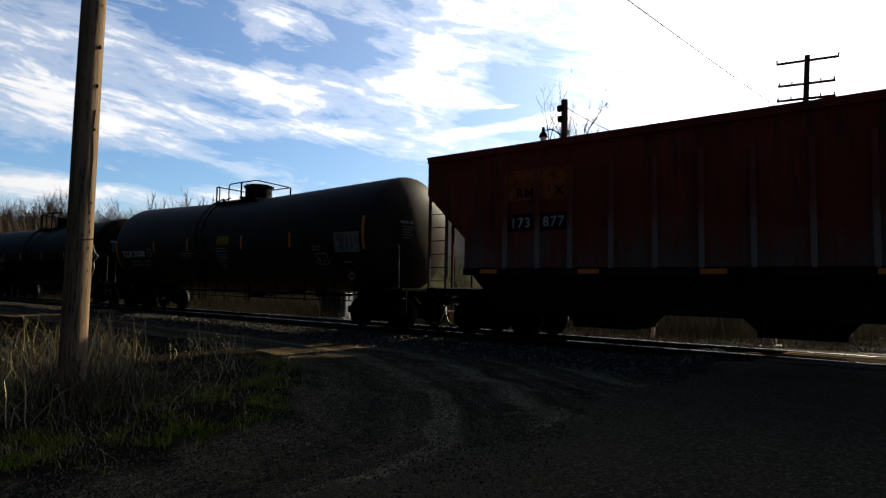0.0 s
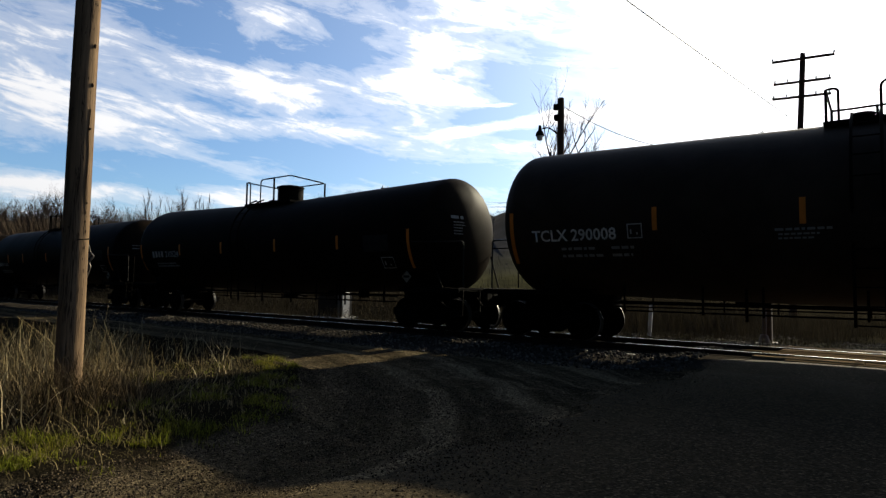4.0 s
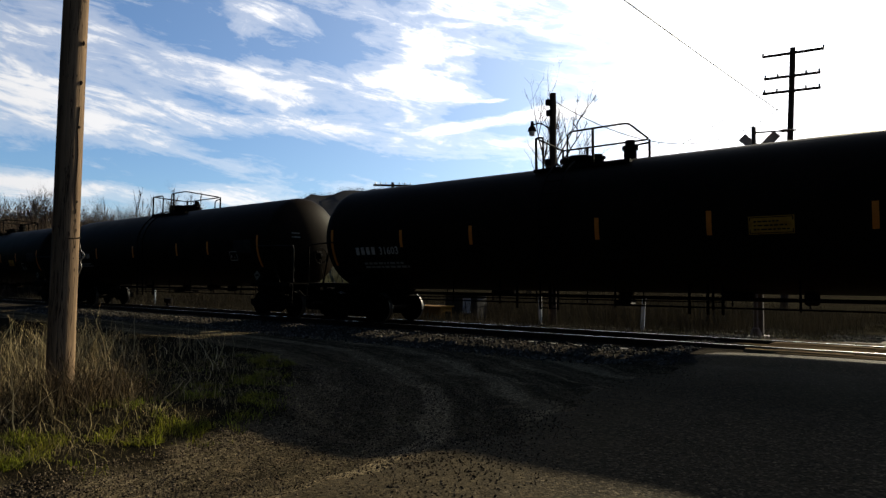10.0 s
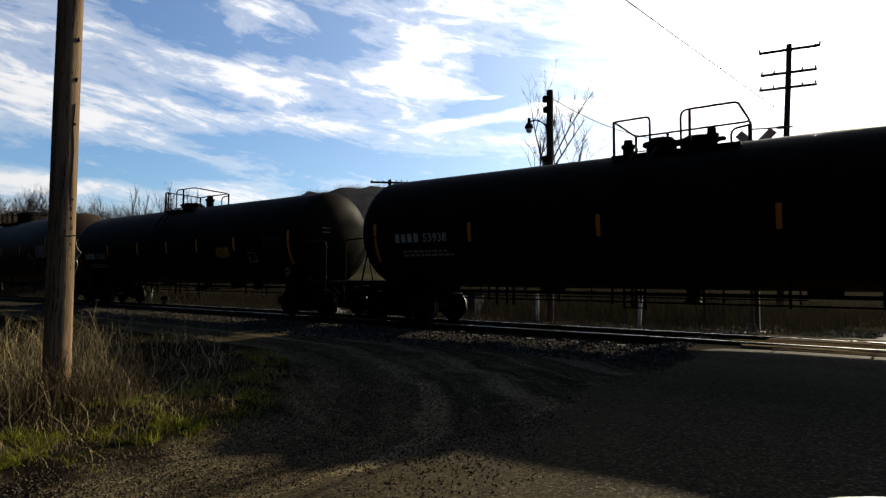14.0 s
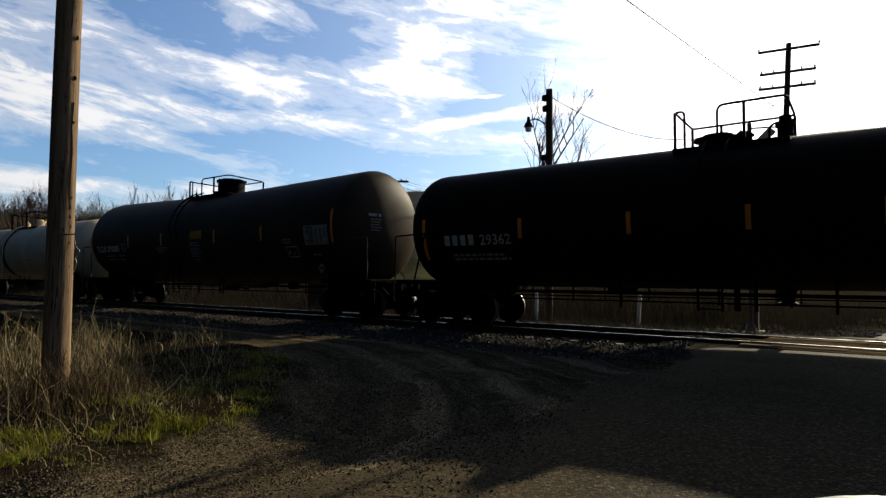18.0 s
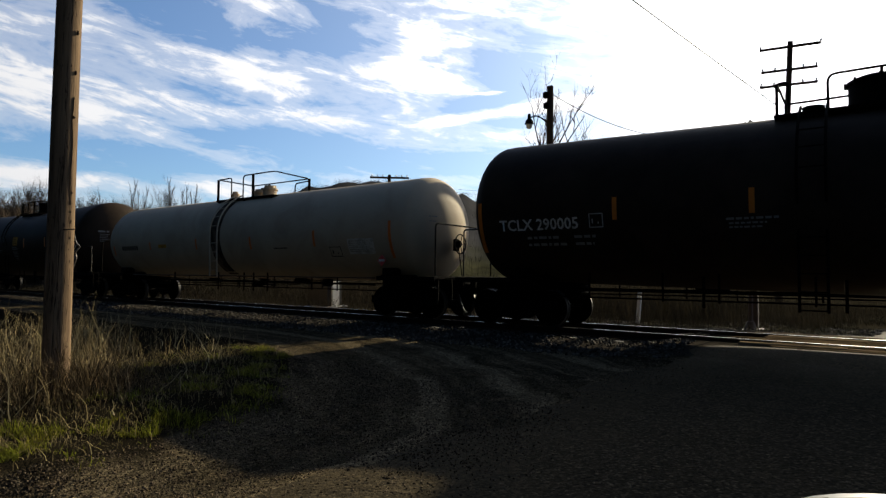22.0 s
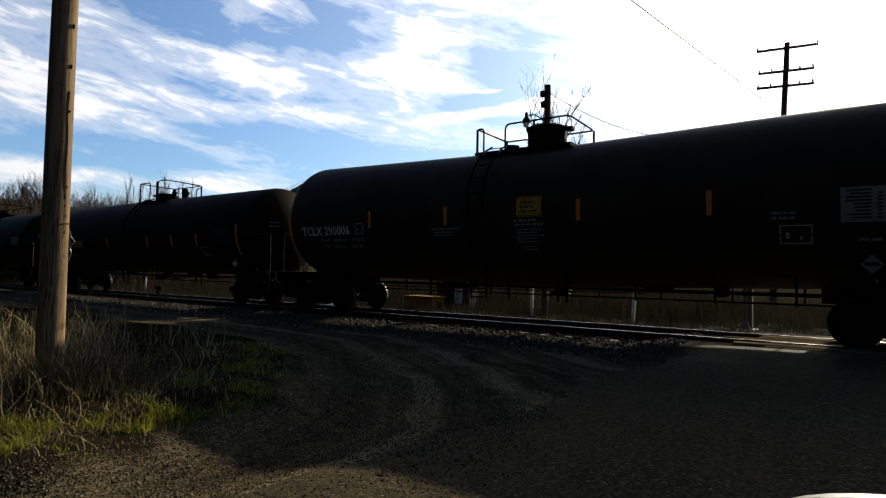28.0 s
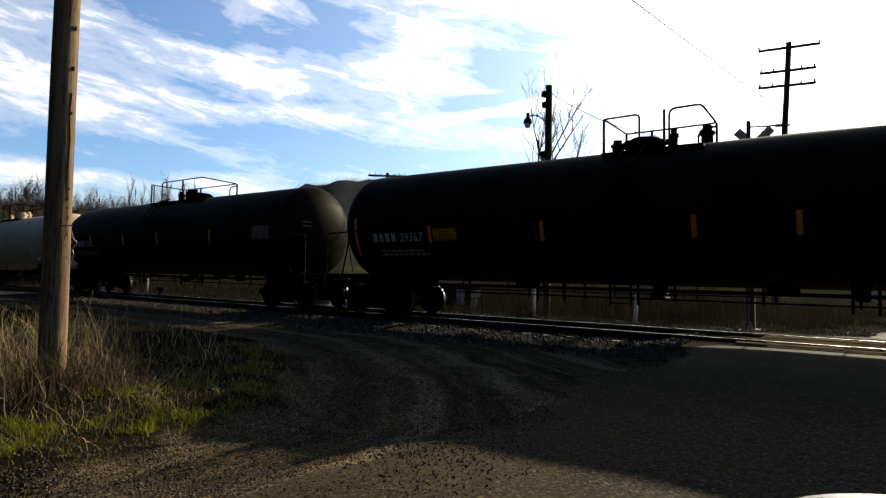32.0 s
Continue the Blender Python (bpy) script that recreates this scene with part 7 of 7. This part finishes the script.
broken = spots_in(rng, 520, -11.5, -5.6, -12.6, -7.4, lambda x, y: smooth(0.9, 2.0, inland(x, y)) * np.clip(1.6 * patches(x, y, 1.1) - 0.2, 0.1, 1) * (0.25 + 0.75 * hollow(x, y)))
blades("broken_stalks", "bleached broken weed stalks among the dry grass", broken, 0.30, 0.80, 45, M["pale_straw"], 0.0062, 1.3, 4)
stalks = spots_in(rng, 1500, -14, -5.2, -13.0, -5.6, lambda x, y: smooth(0.7, 2.4, inland(x, y)) * np.clip(1.8 * patches(x, y, 0.9) - 0.4, 0.03, 1) * hollow(x, y))
twig_cloud("dead_weeds", "dead brown weed stalks standing in the grass", [tuple(p[:3]) for p in stalks], 0.35, 0.95, 3, 9, M["straw"], width=0.8, thick=0.0035)
low = spots_in(rng, 150000, -10, -4.3, -13.8, -6.6, lambda x, y: smooth(-0.1, 0.5, inland(x, y)) * np.clip(4.5 * patches(x, y, 2.3) - 1.9, 0.02, 1) * np.clip(4.0 * patches(x, y, 5.1) - 1.4, 0.04, 1) * (1 - 0.85 * smooth(1.2, 2.6, inland(x, y))))
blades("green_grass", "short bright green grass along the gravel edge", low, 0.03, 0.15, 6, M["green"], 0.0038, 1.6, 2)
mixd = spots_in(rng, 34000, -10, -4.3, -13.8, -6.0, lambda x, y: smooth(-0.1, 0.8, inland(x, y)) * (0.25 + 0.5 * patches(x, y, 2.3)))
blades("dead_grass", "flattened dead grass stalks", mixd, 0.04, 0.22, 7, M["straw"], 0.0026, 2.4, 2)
backs = spots_in(rng, 80000, -60, -0.5, 3.0, 18, lambda x, y: (0.25 + 0.75 * patches(x, y, 0.5)) * np.clip(-x / 8, 0.4, 1) * smooth(0.0, 1.0, -1.2 + 0.22 * (y - 1.5) - x - 0.8))
blades("field_grass", "rough brown weeds beyond the track", backs, 0.12, 0.75, 8, M["field_straw"], 0.008, 1.0, 3)
M["verge"] = material("dull_verge_grass", (0.105, 0.098, 0.018), 0.9, vary=0.4, scale=0.8, fine=8, bump=0, spec=0.02, tint=(0.085, 0.058, 0.030), island=(0.010, 0.008, 0.004))
verge = spots_in(rng, 40000, -9, 3.0, 2.2, 16, lambda x, y: smooth(0.2, 0.8, -0.9 + 0.22 * (y - 1.5) - x) * np.clip(2.5 * patches(x, y, 1.1) - 0.6, 0.05, 1))
blades("verge_grass", "sparse green and brown grass beside the far road", verge, 0.05, 0.25, 18, M["verge"], 0.006, 1.5, 2)
pts = []
for i in range(1500):
    y = rng.uniform(6.5, 21)
    x = -2.5 + 0.22 * (y - 1.5) - 9.0 * rng.random()
    if patches(x, y, 1.4) > 0.35:
        pts.append((x, y, float(land(x, y))))
twig_cloud("low_brush", "low grey-brown brush beside the far road", pts, 0.45, 1.15, 9, 33, M["field_straw"], width=0.9, thick=0.008)
pts = []
for i in range(5600):
    x, y = rng.uniform(-75, -3.5), rng.uniform(7.0, 17)
    if rng.random() < min(1.0, (-x - 3) / 5):
        pts.append((x, y, float(land(x, y))))
twig_cloud("brush", "brown leafless brush along the far side of the track", pts, 0.9, 2.0, 9, 21, M["field_straw"], width=0.9, thick=0.008)

# ------------------------------------------------------------------ the car beside the camera


CAR_AT = Vector((1.12, -14.2, LOW + 0.15))


def own_car():
    car = tagged(empty("car", pose(*CAR_AT)), "parked silver car with a door mirror, its shaded side black", "car")
    bm = B()
    side = [(-2.2, 0.35), (-2.25, 0.75), (-2.0, 0.92), (-1.0, 0.95), (0.75, 0.93), (1.9, 0.80), (2.2, 0.62), (2.22, 0.35)]
    prism(bm, side, 0, -0.84, 0.84)
    bmesh.ops.bevel(bm, geom=list(bm.edges), offset=0.05, segments=2, affect="EDGES")
    part("body", bm, M["silver_paint"], car)
    bm = B()
    prism(bm, [(-1.9, 0.93), (-1.35, 1.38), (-0.2, 1.42), (0.85, 0.93)], 0, -0.70, 0.70)
    bmesh.ops.bevel(bm, geom=list(bm.edges), offset=0.05, segments=2, affect="EDGES")
    part("cabin", bm, M["dark_glass"], car)
    for x in (-0.75, 0.75):
        for y in (-1.35, 1.40):
            bm = B()
            lathe(bm, [(-0.1, 0.0), (-0.1, 0.2), (-0.1, 0.29), (-0.08, 0.31), (0.08, 0.31), (0.1, 0.29), (0.1, 0.2), (0.1, 0.0)], 0, (0, 0, 0), 24)
            part("wheel", bm, M["rubber"], car, at=pose(x, y, 0.31))
    return car


M["dark_glass"] = material("dark_car_glass", (0.02, 0.022, 0.025), 0.08, bump=0, vary=0.05)
own = own_car()
bm = B()
bmesh.ops.create_uvsphere(bm, u_segments=48, v_segments=24, radius=1.0)
for v in bm.verts:
    p = v.co.copy()
    v.co = Vector((math.copysign(abs(p.x) ** 0.75, p.x) * 0.172, p.y * 0.06, (p.z * 0.075 if p.z > 0 else p.z * 0.10)))
# silver only on the far upper part; black elsewhere paints the housing's shade
for f in bm.faces:
    f.material_index = 0 if f.calc_center_median().z > 0.0 and f.calc_center_median().y > -0.002 else 1
MIR = Vector(EYE) + Vector((0.072, 0.580, -0.1665 - 0.075)) - CAR_AT
mirror = part("door_mirror", bm, [M["silver_paint"], M["rubber"]], own, "door mirror with a bright top edge and shade painted black", at=pose(*MIR, 0, 0, 6))
bm = B()
tube(bm, [MIR + Vector((0.10, 0, -0.04)), Vector((-0.83, MIR.y - 0.05, MIR.z - 0.08))], 0.03, 8)
part("mirror_arm", bm, M["rubber"], own)

# ------------------------------------------------------------------ movement


def run(t):
    """How far the train has come, in metres."""
    return 5.1851 * t + 0.00095 * t * t


def motions():
    ts = [i * 0.5 for i in range(65)]
    for car, x in TRAIN:
        walk(car, [(t, pose(x + run(t), 0, 0)) for t in ts])
    fine = [i / 10 for i in range(321)]
    turn = [math.degrees(run(t) / WHEEL_R) for t in fine]
    for ws, w in WHEELSETS:
        walk(ws, [(t, pose(w, 0, WHEEL_R, 0, a, 0)) for t, a in zip(fine, turn)])


motions()
